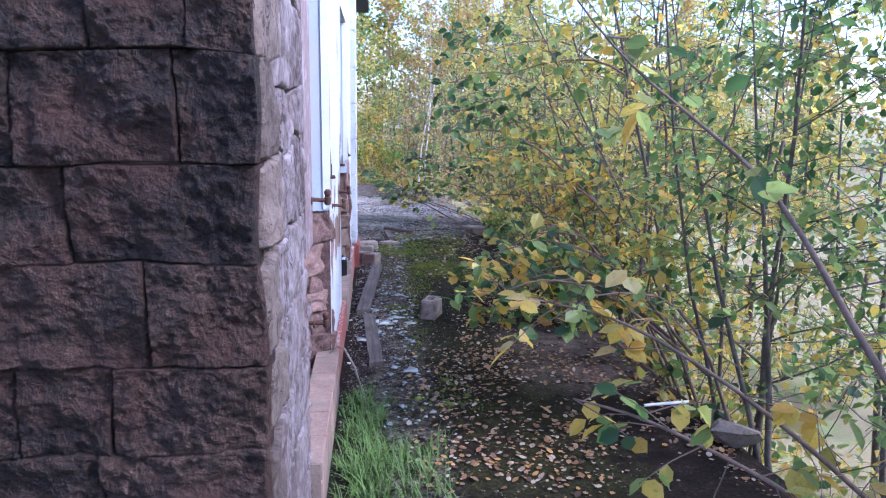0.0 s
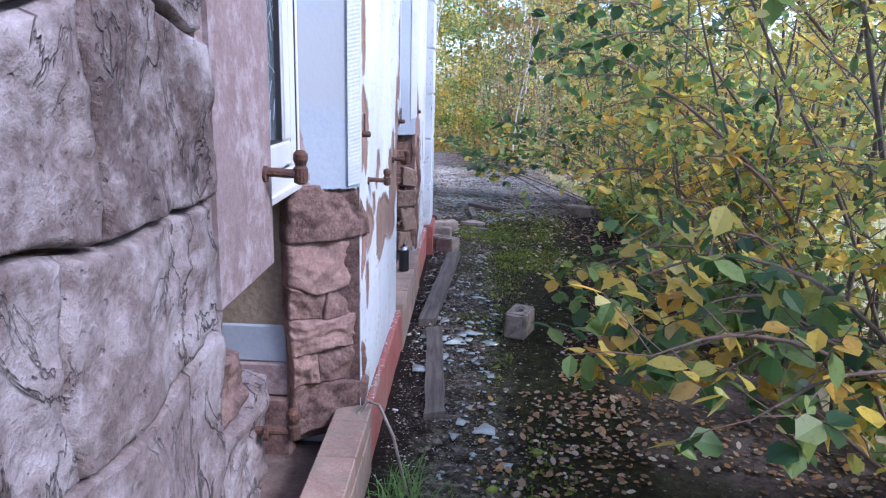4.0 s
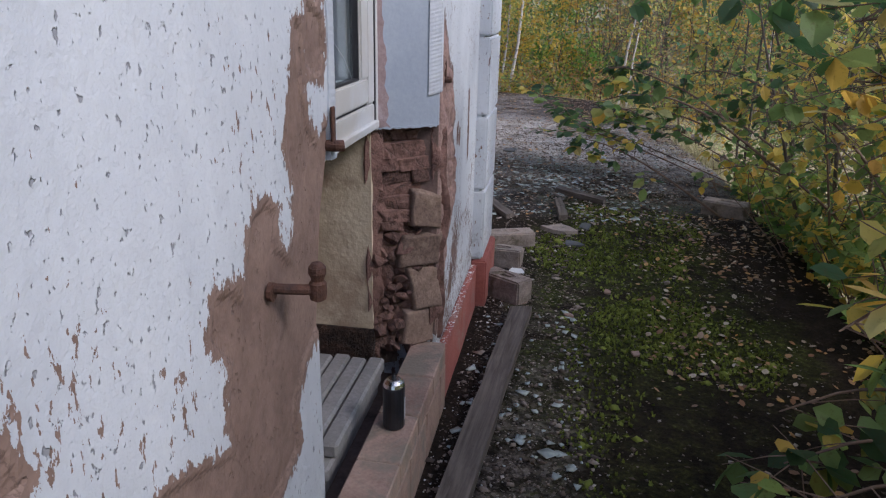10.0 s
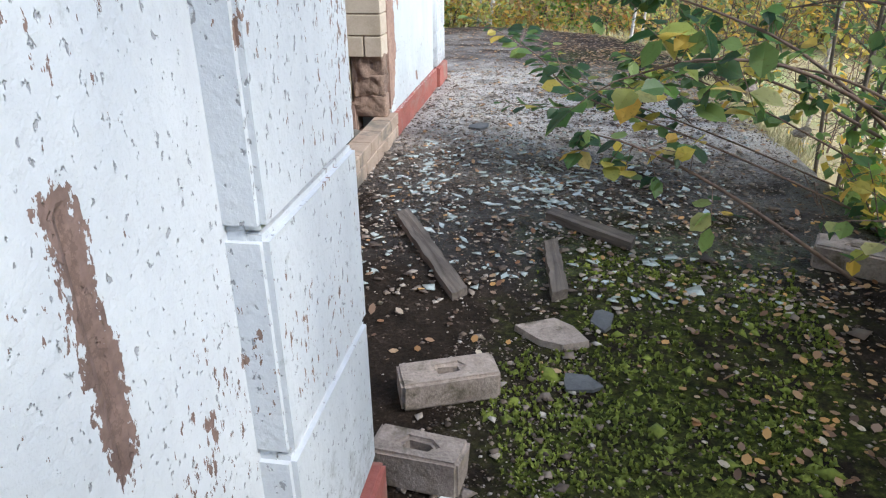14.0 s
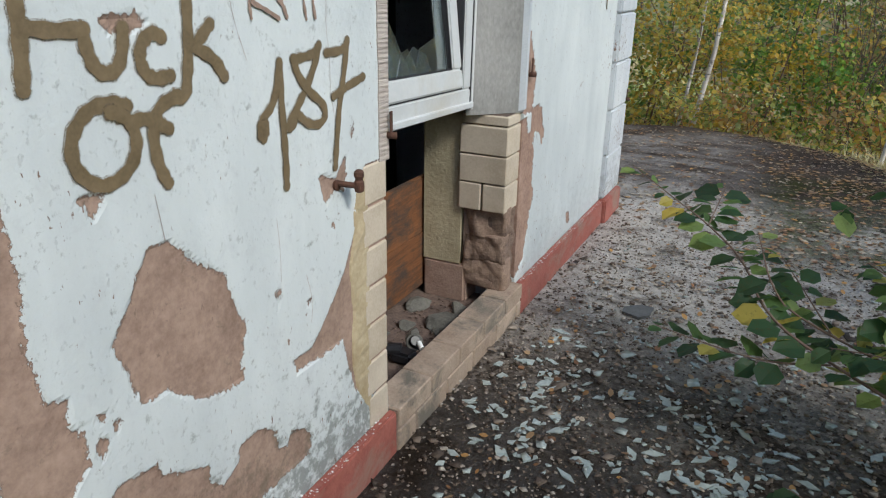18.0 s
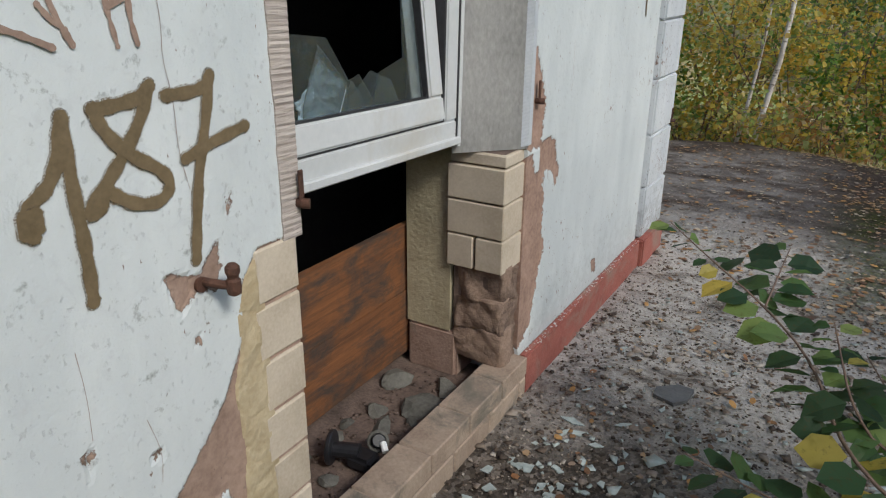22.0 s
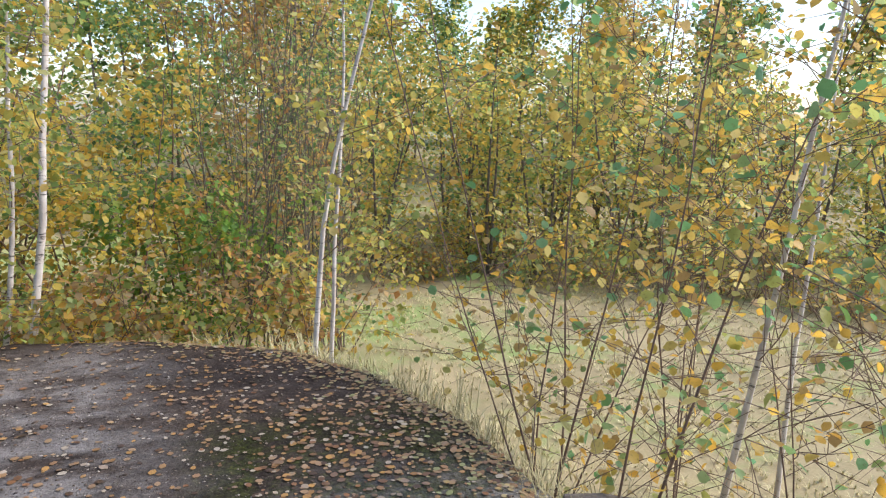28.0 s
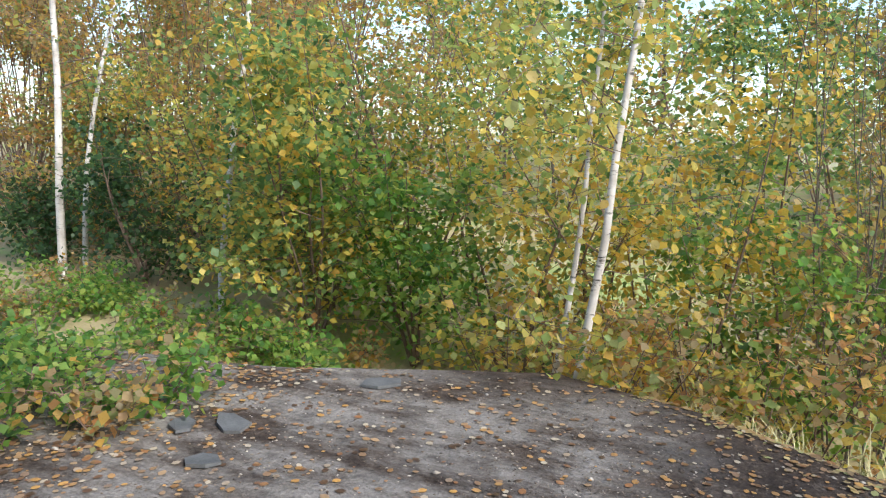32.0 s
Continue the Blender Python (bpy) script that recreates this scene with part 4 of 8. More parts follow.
def ajar(x, z, lean):
    """The turn of a sash that is tipped inwards at its top, in degrees."""
    return Matrix.Translation((x, 0, z)) @ Matrix.Rotation(radians(-lean), 4, "Y") @ Matrix.Translation((-x, 0, -z))


def window(name, x, y0, y1, z0, z1, drop=0.0, lean=0.0):
    """A white plastic window: outer frame, sash, rubber strips and what is left of the glass."""
    w = empty(name, (0, 0, 0), "white plastic window with a broken pane", "window", kind="structure")
    bars = lambda i, t: (("bottom", (y0 + i, y1 - i, z0 + i, z0 + i + t)), ("top", (y0 + i, y1 - i, z1 - i - t, z1 - i)), ("near", (y0 + i, y0 + i + t, z0 + i + t, z1 - i - t)), ("far", (y1 - i - t, y1 - i, z0 + i + t, z1 - i - t)))
    for _, b in bars(0, 0.085):
        part("frame", box(x - 0.08, x, *b, 0.005, 2), M_PVC, w)
    for _, b in bars(0.084, 0.011):
        part("seal", box(x - 0.05, x - 0.006, *b), M_GASKET, w, "black rubber seal")
    for _, b in bars(0.093, 0.075):
        part("sash", box(x - 0.075, x + 0.004, *b, 0.006, 2), M_PVC, w)
    for _, b in bars(0.168, 0.006):
        part("glazing_bead", box(x - 0.03, x - 0.004, *b), M_GASKET, w, "thin black glazing strip")
    part("drip_rail", box(x - 0.01, x + 0.012, y0, y1, z0 + 0.004, z0 + 0.03, 0.004), M_PVC, w)
    part("side_trim", box(x - 0.02, x + 0.006, y1 - 0.012, y1 + 0.006, z0 - 0.004, z1, 0.002), M_PVC, w)
    part("side_seal", box(x - 0.02, x + 0.003, y1 - 0.02, y1 - 0.0125, z0, z1), M_GASKET, w, "black rubber seal")
    # the whole frame hangs out of level
    turn = Matrix.Translation((x, y1, z0)) @ Matrix.Rotation(radians(drop), 4, "X") @ Matrix.Translation((-x, -y1, -z0))
    for ob in w.children:
        tipped = ob.name.split(".")[0] in ("sash", "glazing_bead")
        ob.matrix_local = turn @ ajar(x, z0 + 0.1, lean if tipped else 0.0)
    return w


def broken(win, x, outline, cracks, splinters, rnd, mat):
    """What is left of a pane, with hairline cracks and splinters that lean behind it."""
    pane(outline, x, win, mat, "broken glass pane with jagged rim")
    for (ya, za), (yb, zb) in cracks:
        d = Vector((0, yb - ya, zb - za)).normalized()
        s = Vector((0, -d.z, d.y)) * rnd.uniform(0.00015, 0.0005)
        a, b = Vector((x + 0.001, ya, za)), Vector((x + 0.001, yb, zb))
        pane([(q.y, q.z) for q in (a - s * 0.3, a + s * 0.3, b + s, b - s)], x + 0.0015, win, M_CRACK, "bright crack in the glass", 0.001)
    for num, (cy, cz, w, h) in enumerate(splinters):
        tri = [(cy + w * a + rnd.uniform(-0.2, 0.2) * w, cz + h * b + rnd.uniform(-0.15, 0.15) * h) for a, b in ((-0.5, 0.0), (0.5, 0.05), (0.35, 0.6), (-0.05, 1.0), (-0.4, 0.5))]
        pane(tri, x - 0.012 - 0.007 * num, win, M_SHARDGLASS, "cracked splinter of the pane", 0.003)


rnd = random.Random(31)
win1 = window("window_1", -0.185, W1[0] - 0.12, 3.37, WIN_Z, HEAD)
burst = []
for num in range(18):
    ya, za = rnd.uniform(3.02, 3.17), 1.27 + 0.36 * rnd.random() ** 1.4
    lean = rnd.uniform(0.15, 0.55) if za < 1.4 else rnd.uniform(-0.35, 0.2)
    h = rnd.uniform(0.02, 0.07)
    burst.append(((ya, za), (ya + h * lean, za + h)))
burst += [((3.2, 1.63), (3.04, 1.515)), ((3.2, 1.44), (3.09, 1.485)), ((3.05, 1.25), (3.16, 1.42)), ((3.1, 1.8), (3.2, 1.55))]
broken(win1, -0.205, ((2.47, 1.245), (2.47, 1.43), (2.72, 1.395), (3.029, 1.442), (3.06, 1.43), (3.091, 1.484), (3.041, 1.515), (2.8, 1.6), (2.6, 2.1), (3.2, 2.18), (3.2, 1.245)), burst, ((2.9, 1.24, 0.2, 0.2), (3.1, 1.26, 0.12, 0.45), (2.98, 1.55, 0.15, 0.4), (2.75, 1.24, 0.2, 0.14)), rnd, M_GLASS1)
win2 = window("window_2", -0.185, W2[0] - 0.12, 5.787, WIN_Z, HEAD)
broken(win2, -0.205, ((4.85, 1.245), (4.85, 1.43), (5.0, 1.37), (5.064, 1.324), (5.146, 1.253), (5.163, 1.267), (5.229, 1.274), (5.282, 1.267), (5.297, 1.31), (5.362, 1.401), (5.45, 1.62), (5.52, 1.95), (5.617, 2.18), (5.617, 1.245)), (((5.37, 1.42), (5.437, 1.363)), ((5.437, 1.363), (5.53, 1.31)), ((5.53, 1.31), (5.6, 1.25)), ((5.3, 1.25), (5.33, 1.3))), ((5.22, 1.24, 0.14, 0.05), (5.35, 1.24, 0.1, 0.07)), rnd, M_GLASS)
win3 = window("window_3", FACE_B - 0.16, W3[0] - 0.12, 10.37, 1.003, HEAD, -1.7, 7.2)
broken(win3, FACE_B - 0.18, ((9.45, 1.165), (9.45, 1.46), (9.585, 1.419), (9.635, 1.39), (9.663, 1.398), (9.724, 1.39), (9.791, 1.381), (9.857, 1.269), (9.904, 1.28), (9.95, 1.21), (9.995, 1.275), (10.12, 1.305), (10.146, 1.5), (10.169, 1.596), (10.11, 1.648), (10.16, 1.8), (10.2, 1.9), (10.2, 1.15)), (((9.6, 1.38), (9.555, 1.24)), ((9.8, 1.19), (9.84, 1.25))), ((9.78, 1.15, 0.2, 0.19), (9.6, 1.16, 0.14, 0.2), (10.0, 1.15, 0.2, 0.14), (9.9, 1.15, 0.1, 0.12)), rnd, M_GLASS)
for ob in win3.children:
    if ob.name.split(".")[0] == "pane":
        ob.matrix_local = ajar(FACE_B - 0.16, 1.1, 7.2)


# plastered reveals with their ribbed edge beads
def reveal(x, fy, y1, z0, mat, lab, clear=0.012):
    bm = prism([(x - 0.185, fy + 0.004), (x - 0.004, y1 - 0.012), (x - 0.004, y1 + 0.004), (x - 0.185, y1 + 0.03)], z0, HEAD)
    r = struct("trim_reveal", bm, mat, lab, "reveal")
    bead = [(x - 0.034, y1 - 0.036), (x + 0.004, y1 - 0.013), (x + 0.004, y1 + 0.012), (x - 0.034, y1 + 0.012)]
    bm = bmesh.new()
    rings, z = [], z0 + clear
    while z < HEAD:
        g2 = 0.0006 if len(rings) % 2 else 0.0
        rings.append([bm.verts.new((px + g2 * (q < 3), py - g2, max(z0 + 0.004, z - 0.012 * (q == 0)))) for q, (px, py) in enumerate(bead)])
        z += 0.0062
    for a, b in zip(rings, rings[1:]):
        for q in range(4):
            bm.faces.new((a[q], a[(q + 1) % 4], b[(q + 1) % 4], b[q]))
    bmesh.ops.recalc_face_normals(bm, faces=bm.faces[:])
    part("corner_bead", bm, M_BEAD, r, "ribbed plaster corner bead")


def ragged_strip(x, fy, y1, z0, u0, u1, h, mat, lab, seed):
    """Plaster torn off a reveal: a thin uneven skin along its inner side or its foot, u from the frame to the wall face."""
    rnd = random.Random(seed)
    a, b = Vector((x - 0.185, fy + 0.004, 0)), Vector((x - 0.004, y1 - 0.012, 0))
    out = (b - a).normalized().cross(Vector((0, 0, -1))) * 0.0025
    n = 26
    bm = bmesh.new()
    rows = []
    for i in range(n + 1):
        v = i / n
        if h > 0.12:
            w = u1 * (1 - v) ** 0.6 * (0.75 + 0.5 * rnd.random()) + 0.02
            ends = ((u0, z0 + h * v), (u0 + w, z0 + h * v))
        else:
            u = u0 + (u1 - u0) * v
            ends = ((u, z0 - h * rnd.uniform(0.2, 1.0)), (u, z0 + h * rnd.uniform(0.1, 0.7)))
        rows.append([bm.verts.new(a.lerp(b, u) + o + Vector((0, 0, z))) for u, z in ends for o in (out * rnd.uniform(0.6, 1.3), -out)])
    for p, q in zip(rows, rows[1:]):
        for c, d in ((0, 2), (2, 3), (3, 1), (1, 0)):
            bm.faces.new((p[c], p[d], q[d], q[c]))
    bm.faces.new([rows[0][c] for c in (0, 1, 3, 2)]), bm.faces.new([rows[-1][c] for c in (0, 2, 3, 1)])
    bmesh.ops.recalc_face_normals(bm, faces=bm.faces[:])
    struct("trim_torn_plaster", bm, mat, lab, "plaster")


def edge_bead(x, ya, yb, z0, mat, depth):
    """A broad ribbed bead at an opening's near edge, its ribs uneven and its outer rim ragged with plaster."""
    rnd = random.Random(int(ya * 100))
    bm = bmesh.new()
    rings, z = [], z0
    while z < HEAD:
        rib = depth if len(rings) % 2 else 0.0
        rag = 0.006 * noise.noise(Vector((ya, z * 9, 2))) + 0.003 * noise.noise(Vector((ya, z * 40, 5)))
        rings.append([bm.verts.new(q) for q in ((x - 0.1, yb - rib, z), (x + 0.001 + rib, yb - rib * 0.4, z), (x + 0.004 + rib, (ya + yb) / 2, z + 0.002), (x + 0.003 + rib * 0.6, ya + rag, z + 0.003), (x - 0.1, ya + rag, z))])
        z += 0.0068 * rnd.uniform(0.85, 1.15)
    for a, b in zip(rings, rings[1:]):
        for q in range(5):
            bm.faces.new((a[q], a[(q + 1) % 5], b[(q + 1) % 5], b[q]))
    bm.faces.new(rings[0])
    bmesh.ops.recalc_face_normals(bm, faces=bm.faces[:])
    struct("trim_bead", bm, mat, "ribbed plaster bead at the opening's edge", "bead")


reveal(0, 3.372, W1[1], WIN_Z, M_GREY, "smooth blue-grey plastered window reveal")
reveal(0, 5.79, W2[1], WIN_Z, M_GREY, "smooth blue-grey plastered window reveal", 0.11)
reveal(FACE_B, 10.37, W3[1], WIN_Z3, M_GREY3, "stained grey cement window reveal")
for fy, y1, seed in ((3.372, W1[1], 1), (5.79, W2[1], 2)):
    ragged_strip(0, fy, y1, WIN_Z, 0.0, 0.16, 0.5 if seed == 2 else 0.2, M_PINKPLASTER, "bare brownish render along the torn edge of a reveal", seed)
    ragged_strip(0, fy, y1, WIN_Z, 0.02, 0.97, 0.007, M_GREY, "broken lower edge of the reveal's plaster", seed + 5)
edge_bead(0.0, W2[0] - 0.008, W2[0] + 0.03, 1.19, M_BEAD, 0.0008)
edge_bead(FACE_B, W3[0] - 0.036, W3[0] + 0.022, 1.012, M_BEAD2, 0.0018)

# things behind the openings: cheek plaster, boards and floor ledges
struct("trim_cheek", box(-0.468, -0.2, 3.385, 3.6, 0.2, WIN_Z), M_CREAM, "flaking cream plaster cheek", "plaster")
struct("trim_cheek", box(-0.44, -0.205, 5.79, 5.95, 0.36, WIN_Z), M_CHEEK, "flaking cream plaster cheek", "plaster")
struct("trim_cheek", box(-0.445, -0.2, 5.775, 5.95, 0.06, 0.358, 0.01), M_DARKSTONE, "dark red stone foot of the cheek", "plaster")
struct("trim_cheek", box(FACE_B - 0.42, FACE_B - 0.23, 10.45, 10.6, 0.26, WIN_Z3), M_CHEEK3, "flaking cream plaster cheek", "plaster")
struct("trim_cheek", box(FACE_B - 0.42, FACE_B - 0.2, 10.447, 10.6, 0.06, 0.26, 0.012, 3), M_PINKBRICK, "pinkish plaster foot", "plaster")
struct("trim_cheek", box(-0.5, -0.24, 3.377, 3.5, 0.465, 0.6, 0.006), M_GREY, "smooth blue-grey plaster patch low in the cheek", "plaster")
struct("trim_cheek", box(-0.5, -0.235, 3.372, 3.5, 0.34, 0.463, 0.008), M_PINKPLASTER, "pinkish plaster foot of the cheek", "plaster")
struct("trim_cheek", box(-0.5, -0.23, 3.36, 3.5, 0.1, 0.338, 0.01), M_STONE, "dark red stone foot of the cheek", "plaster")
for x, w, z in ((0, W1, 0.12), (0, W2, 0.12), (FACE_B, W3, 0.07)):
    struct("trim_ledge", box(x - 0.95, x - 0.12, w[0] - 0.3, w[1], -0.02, z, 0.01), M_MORTAR, "dirty ledge behind the sill", "ledge")
for x, w, z1, zz in ((-0.46, W1, 0.95, 2), (-0.45, W2, 1.0, 2), (FACE_B - 0.43, W3, 0.66, 2)):
    b = empty("boarding", (0, 0, 0), "orange-brown wooden boards closing the opening", "boards")
    h = (z1 - 0.12) / zz
    for k in range(zz):
        part("board", box(x - 0.03, x - 0.004 * k, w[0] - 0.42, w[1] - 0.06, 0.11 + k * h, 0.11 + (k + 1) * h - (0.0015 if x < -0.6 else 0.006), 0.004 if x > -0.6 else 0.001), (M_BOARD if w is not W1 else M_BOARD1) if k or x < -0.6 else M_PINKPLASTER, b)
# ---- small ironwork and loose things ----
def capsule(path, r, k=8):
    bm = bmesh.new()
    rings = []
    for i, p in enumerate(path):
        d = (path[min(i + 1, len(path) - 1)] - path[max(i - 1, 0)]).normalized()
        u = d.cross(Vector((0.21, 0.37, 0.9))).normalized()
        w = d.cross(u)
        rings.append([bm.verts.new(p + u * r * math.cos(2 * math.pi * j / k) + w * r * math.sin(2 * math.pi * j / k)) for j in range(k)])
    for a, b in zip(rings, rings[1:]):
        for j in range(k):
            bm.faces.new((a[j], a[(j + 1) % k], b[(j + 1) % k], b[j]))
    bm.faces.new(rings[0][::-1]), bm.faces.new(rings[-1])
    bmesh.ops.recalc_face_normals(bm, faces=bm.faces[:])
    return bm


def turned(profile, k=20):
    bm = bmesh.new()
    rings = [[bm.verts.new((r * math.cos(2 * math.pi * j / k), r * math.sin(2 * math.pi * j / k), z)) for j in range(k)] for r, z in profile]
    for a, b in zip(rings, rings[1:]):
        for j in range(k):
            bm.faces.new((a[j], a[(j + 1) % k], b[(j + 1) % k], b[j]))
    bm.faces.new(rings[0][::-1]), bm.faces.new(rings[-1])
    return bm


def shutter_hook(x, y, z, reach, lab, turn=0.0):
    """A rusty pintle: a bar out of the wall, bent up into a pin."""
    top = empty("shutter_hook", (x, y, z), lab, "hook", "old shutter hooks")
    c, s = math.cos(turn), math.sin(turn)
    tip = Vector((reach * c, reach * s, 0))
    bar = part("bar", capsule([Vector((-0.03, 0, 0.004)), tip * 0.3 + Vector((0, 0, 0.003)), tip * 0.7, tip, tip * 1.08], 0.0085, 10), M_RUST, top)
    pin = turned([(0.006, -0.02), (0.0125, -0.016), (0.014, -0.004), (0.0135, 0.01), (0.01, 0.014), (0.0105, 0.018), (0.0138, 0.026), (0.0132, 0.036), (0.008, 0.042), (0.002, 0.0435)], 14)
    bmesh.ops.translate(pin, verts=pin.verts[:], vec=tip)
    part("pin", pin, M_RUST, bar)
    part("flange", capsule([Vector((-0.002, 0, 0)), Vector((0.005, 0, 0))], 0.015, 10), M_RUST, top)


for a in ((0.0, 2.36, 1.26, 0.065, "rusty shutter hook with a pale cap by a window", 0.3), (0.0, 3.665, 1.068, 0.072, "rusty bent shutter hook in flaking paint", 0.4), (0.0, 4.505, 1.053, 0.07, "rusty shutter hook near an opening's edge", 0.4), (0.005, 2.3, 0.78, 0.05, "pale rusty hook low beside a window", 0.3), (FACE_B, 9.15, 1.0, 0.06, "rusty bent shutter hook in a chipped hollow", 0.5)):
    shutter_hook(*a)


def latch(x, y, z, lab):
    top = empty("shutter_latch", (x, y, z), lab, "latch", "rusty shutter latches")
    part("plate", box(0.006, 0.012, -0.007, 0.007, -0.012, 0.055, 0.002), M_RUST, top)
    part("stud", capsule([Vector((-0.004, 0, -0.015)), Vector((0.014, 0, -0.015)), Vector((0.022, 0.004, -0.015)), Vector((0.025, 0.006, -0.015))], 0.0105, 12), M_RUST, top)


for a in ((0.0, 3.525, 1.262, "small rusty latch beside a grey reveal"), (0.0, 4.79, 1.235, "rusty latch on a bare jamb edge"), (0.0, 5.955, 1.235, "small metal latch beside a grey reveal"), (FACE_B + 0.004, 9.415, 1.1, "rusty latch on a ribbed bead"), (FACE_B, 10.63, 1.14, "rusty stud in bare plaster"), (FACE_B + 0.03, QB[1] - 0.02, 0.78, "rusty stud on a quoin")):
    latch(*a)


def holed_block(loc, turn, lab, size=(0.24, 0.115, 0.113), upright=False):
    """A concrete brick with a slot through its bed face; worn edges."""
    L, B, H = size
    bm = bmesh.new()
    hole = [(0.045, 0), (0.03, 0.016), (-0.03, 0.016), (-0.045, 0), (-0.03, -0.016), (0.03, -0.016)]
    outer = [(L / 2, 0), (L / 2, B / 2), (-L / 2, B / 2), (-L / 2, 0), (-L / 2, -B / 2), (L / 2, -B / 2)]
    lv = []
    for z in (0, H):
        lv.append(([bm.verts.new((x, y, z)) for x, y in outer], [bm.verts.new((x, y, z)) for x, y in hole]))
    for q in range(6):
        r = (q + 1) % 6
        (a, b), (c, d) = lv
        bm.faces.new((a[q], a[r], c[r], c[q])), bm.faces.new((b[r], b[q], d[q], d[r]))
        bm.faces.new((c[q], c[r], d[r], d[q])), bm.faces.new((a[r], a[q], b[q], b[r]))
    bmesh.ops.recalc_face_normals(bm, faces=bm.faces[:])
    rim = [e for e in bm.edges if e.calc_face_angle(0) > 0.9]
    bmesh.ops.bevel(bm, geom=rim, offset=0.009, segments=3, affect="EDGES")
    for v in bm.verts:
        v.co += Vector((noise.noise(v.co * 40 + Vector(loc) * 9), noise.noise(v.co * 40 + Vector((7, 1, 2))), noise.noise(v.co * 33))) * 0.007
    if upright:
        bmesh.ops.rotate(bm, verts=bm.verts[:], matrix=Matrix.Rotation(upright, 3, "X"))
    ob = tagged(part("concrete_block", bm, M_BLOCK), lab, "block", "loose concrete blocks")
    ob.matrix_world = pose(*loc, 0, 0, turn)
    return ob


holed_block((0.69, 5.03, 0.0), 70, "grey concrete block with a slot, standing in moss", (0.2, 0.13, 0.15))
holed_block((0.17, 7.02, 0.0), -33, "worn concrete block with a slot beside the red plinth", (0.25, 0.125, 0.13))
holed_block((0.1, 7.5, 0.0), -8, "concrete block half hidden beside the corner")
holed_block((0.12, 7.86, 0.0), 22, "dark weathered concrete block in rubble", (0.3, 0.12, 0.1))
holed_block((1.62, 8.92, 0.0), -22, "long concrete block at the terrace edge", (0.32, 0.16, 0.11))


def plank(loc, length, width, thick, turn, lab, seed, tilt=0.0):
    bm = bmesh.new()
    n = 14
    rnd = random.Random(seed)
    rings = []
    for i in range(n + 1):
        u = i / n
        ragged = rnd.uniform(-0.008, 0.008)
        y = (u - 0.5) * length + (rnd.uniform(-0.02, 0.02) if i in (0, n) else 0)
        rings.append([bm.verts.new((sx * (width / 2 + ragged * 0.5), y + sx * (0.015 if i in (0, n) else 0), sz * thick + 0.004 * noise.noise(Vector((sx, u * 9, seed))))) for sx, sz in ((-1, 0), (1, 0), (1, 1), (0.3, 1.05), (-0.3, 0.98), (-1, 1))])
    for a, b in zip(rings, rings[1:]):
        for j in range(6):
            bm.faces.new((a[j], a[(j + 1) % 6], b[(j + 1) % 6], b[j]))
    bm.faces.new(rings[0]), bm.faces.new(rings[-1][::-1])
    bmesh.ops.recalc_face_normals(bm, faces=bm.faces[:])
    ob = tagged(part("plank", bm, M_TIMBER), lab, "plank", "weathered planks on the terrace")
    ob.matrix_world = pose(*loc, tilt, 0, turn)
    return ob


plank((0.205, 5.95, 0.0), 1.75, 0.1, 0.05, -4, "long grey weathered plank lying along the wall", 1)
plank((0.225, 4.45, 0.0), 1.1, 0.09, 0.03, 3, "rotten half-buried plank lying along the wall", 2)
plank((-0.125, 8.84, 0.0), 0.86, 0.075, 0.035, 27, "weathered plank lying askew on rubble", 3)
plank((0.565, 9.17, 0.0), 0.45, 0.08, 0.04, 51, "short thick plank lying on gravel and moss", 4)
plank((0.42, 8.74, 0.0), 0.5, 0.06, 0.04, 6, "splintered short plank in rubble", 5)


def flat_piece(name, loc, r, seed, mat, lab, cat, turn=0.0, thick=0.012, group=""):
    rnd = random.Random(seed)
    bm = bmesh.new()
    n = 6
    lo, hi = [], []
    for i in range(n):
        a = 2 * math.pi * (i + rnd.uniform(-0.3, 0.3)) / n
        q = r * rnd.uniform(0.7, 1.15)
        lo.append(bm.verts.new((q * math.cos(a) * 1.4, q * math.sin(a), 0)))
        hi.append(bm.verts.new((q * math.cos(a) * 1.38, q * math.sin(a) * 0.98, thick + rnd.uniform(-0.2, 0.5) * thick)))
    bm.faces.new(lo[::-1]), bm.faces.new(hi)
    for i in range(n):
        bm.faces.new((lo[i], lo[(i + 1) % n], hi[(i + 1) % n], hi[i]))
    ob = tagged(part(name, bm, mat), lab, cat, group)
    ob.matrix_world = pose(*loc, rnd.uniform(-4, 4), rnd.uniform(-4, 4), turn)
    return ob


for i, (x, y, r) in enumerate(((0.52, 7.96, 0.05), (-0.15, 10.86, 0.07), (0.6, 8.36, 0.05), (-2.02, 14.19, 0.075), (-1.84, 14.32, 0.085), (-1.65, 13.95, 0.07), (-1.5, 15.15, 0.1))):
    flat_piece("slate", (x, y, 0.004), r, 60 + i, M_SLATE, "broken piece of grey slate on the ground", "slate", 40 * i, group="broken slates")
flat_piece("slab_fragment", (0.44, 8.22, 0.004), 0.105, 58, M_BLOCK, "flat broken slab of grey-brown concrete on rubble", "slab", -25, 0.022)
for i, (x, y, r) in enumerate(((0.2, 7.39, 0.042), (0.7, 7.2, 0.02), (0.5, 6.85, 0.022), (0.27, 6.95, 0.02), (0.8, 6.5, 0.022))):
    flat_piece("tile_shard", (x, y, 0.004), r, 90 + i, M_PLASTIC_WHITE if i == 0 else M_PINKBRICK, "small broken tile shard in moss", "shard", 70 * i, 0.008, "tile shards")

# spray can on the sill
can = empty("spray_can", (-0.02, 5.35, SILL1 + 0.002), "black spray can with a bare metal rim on the brick sill", "spray can")


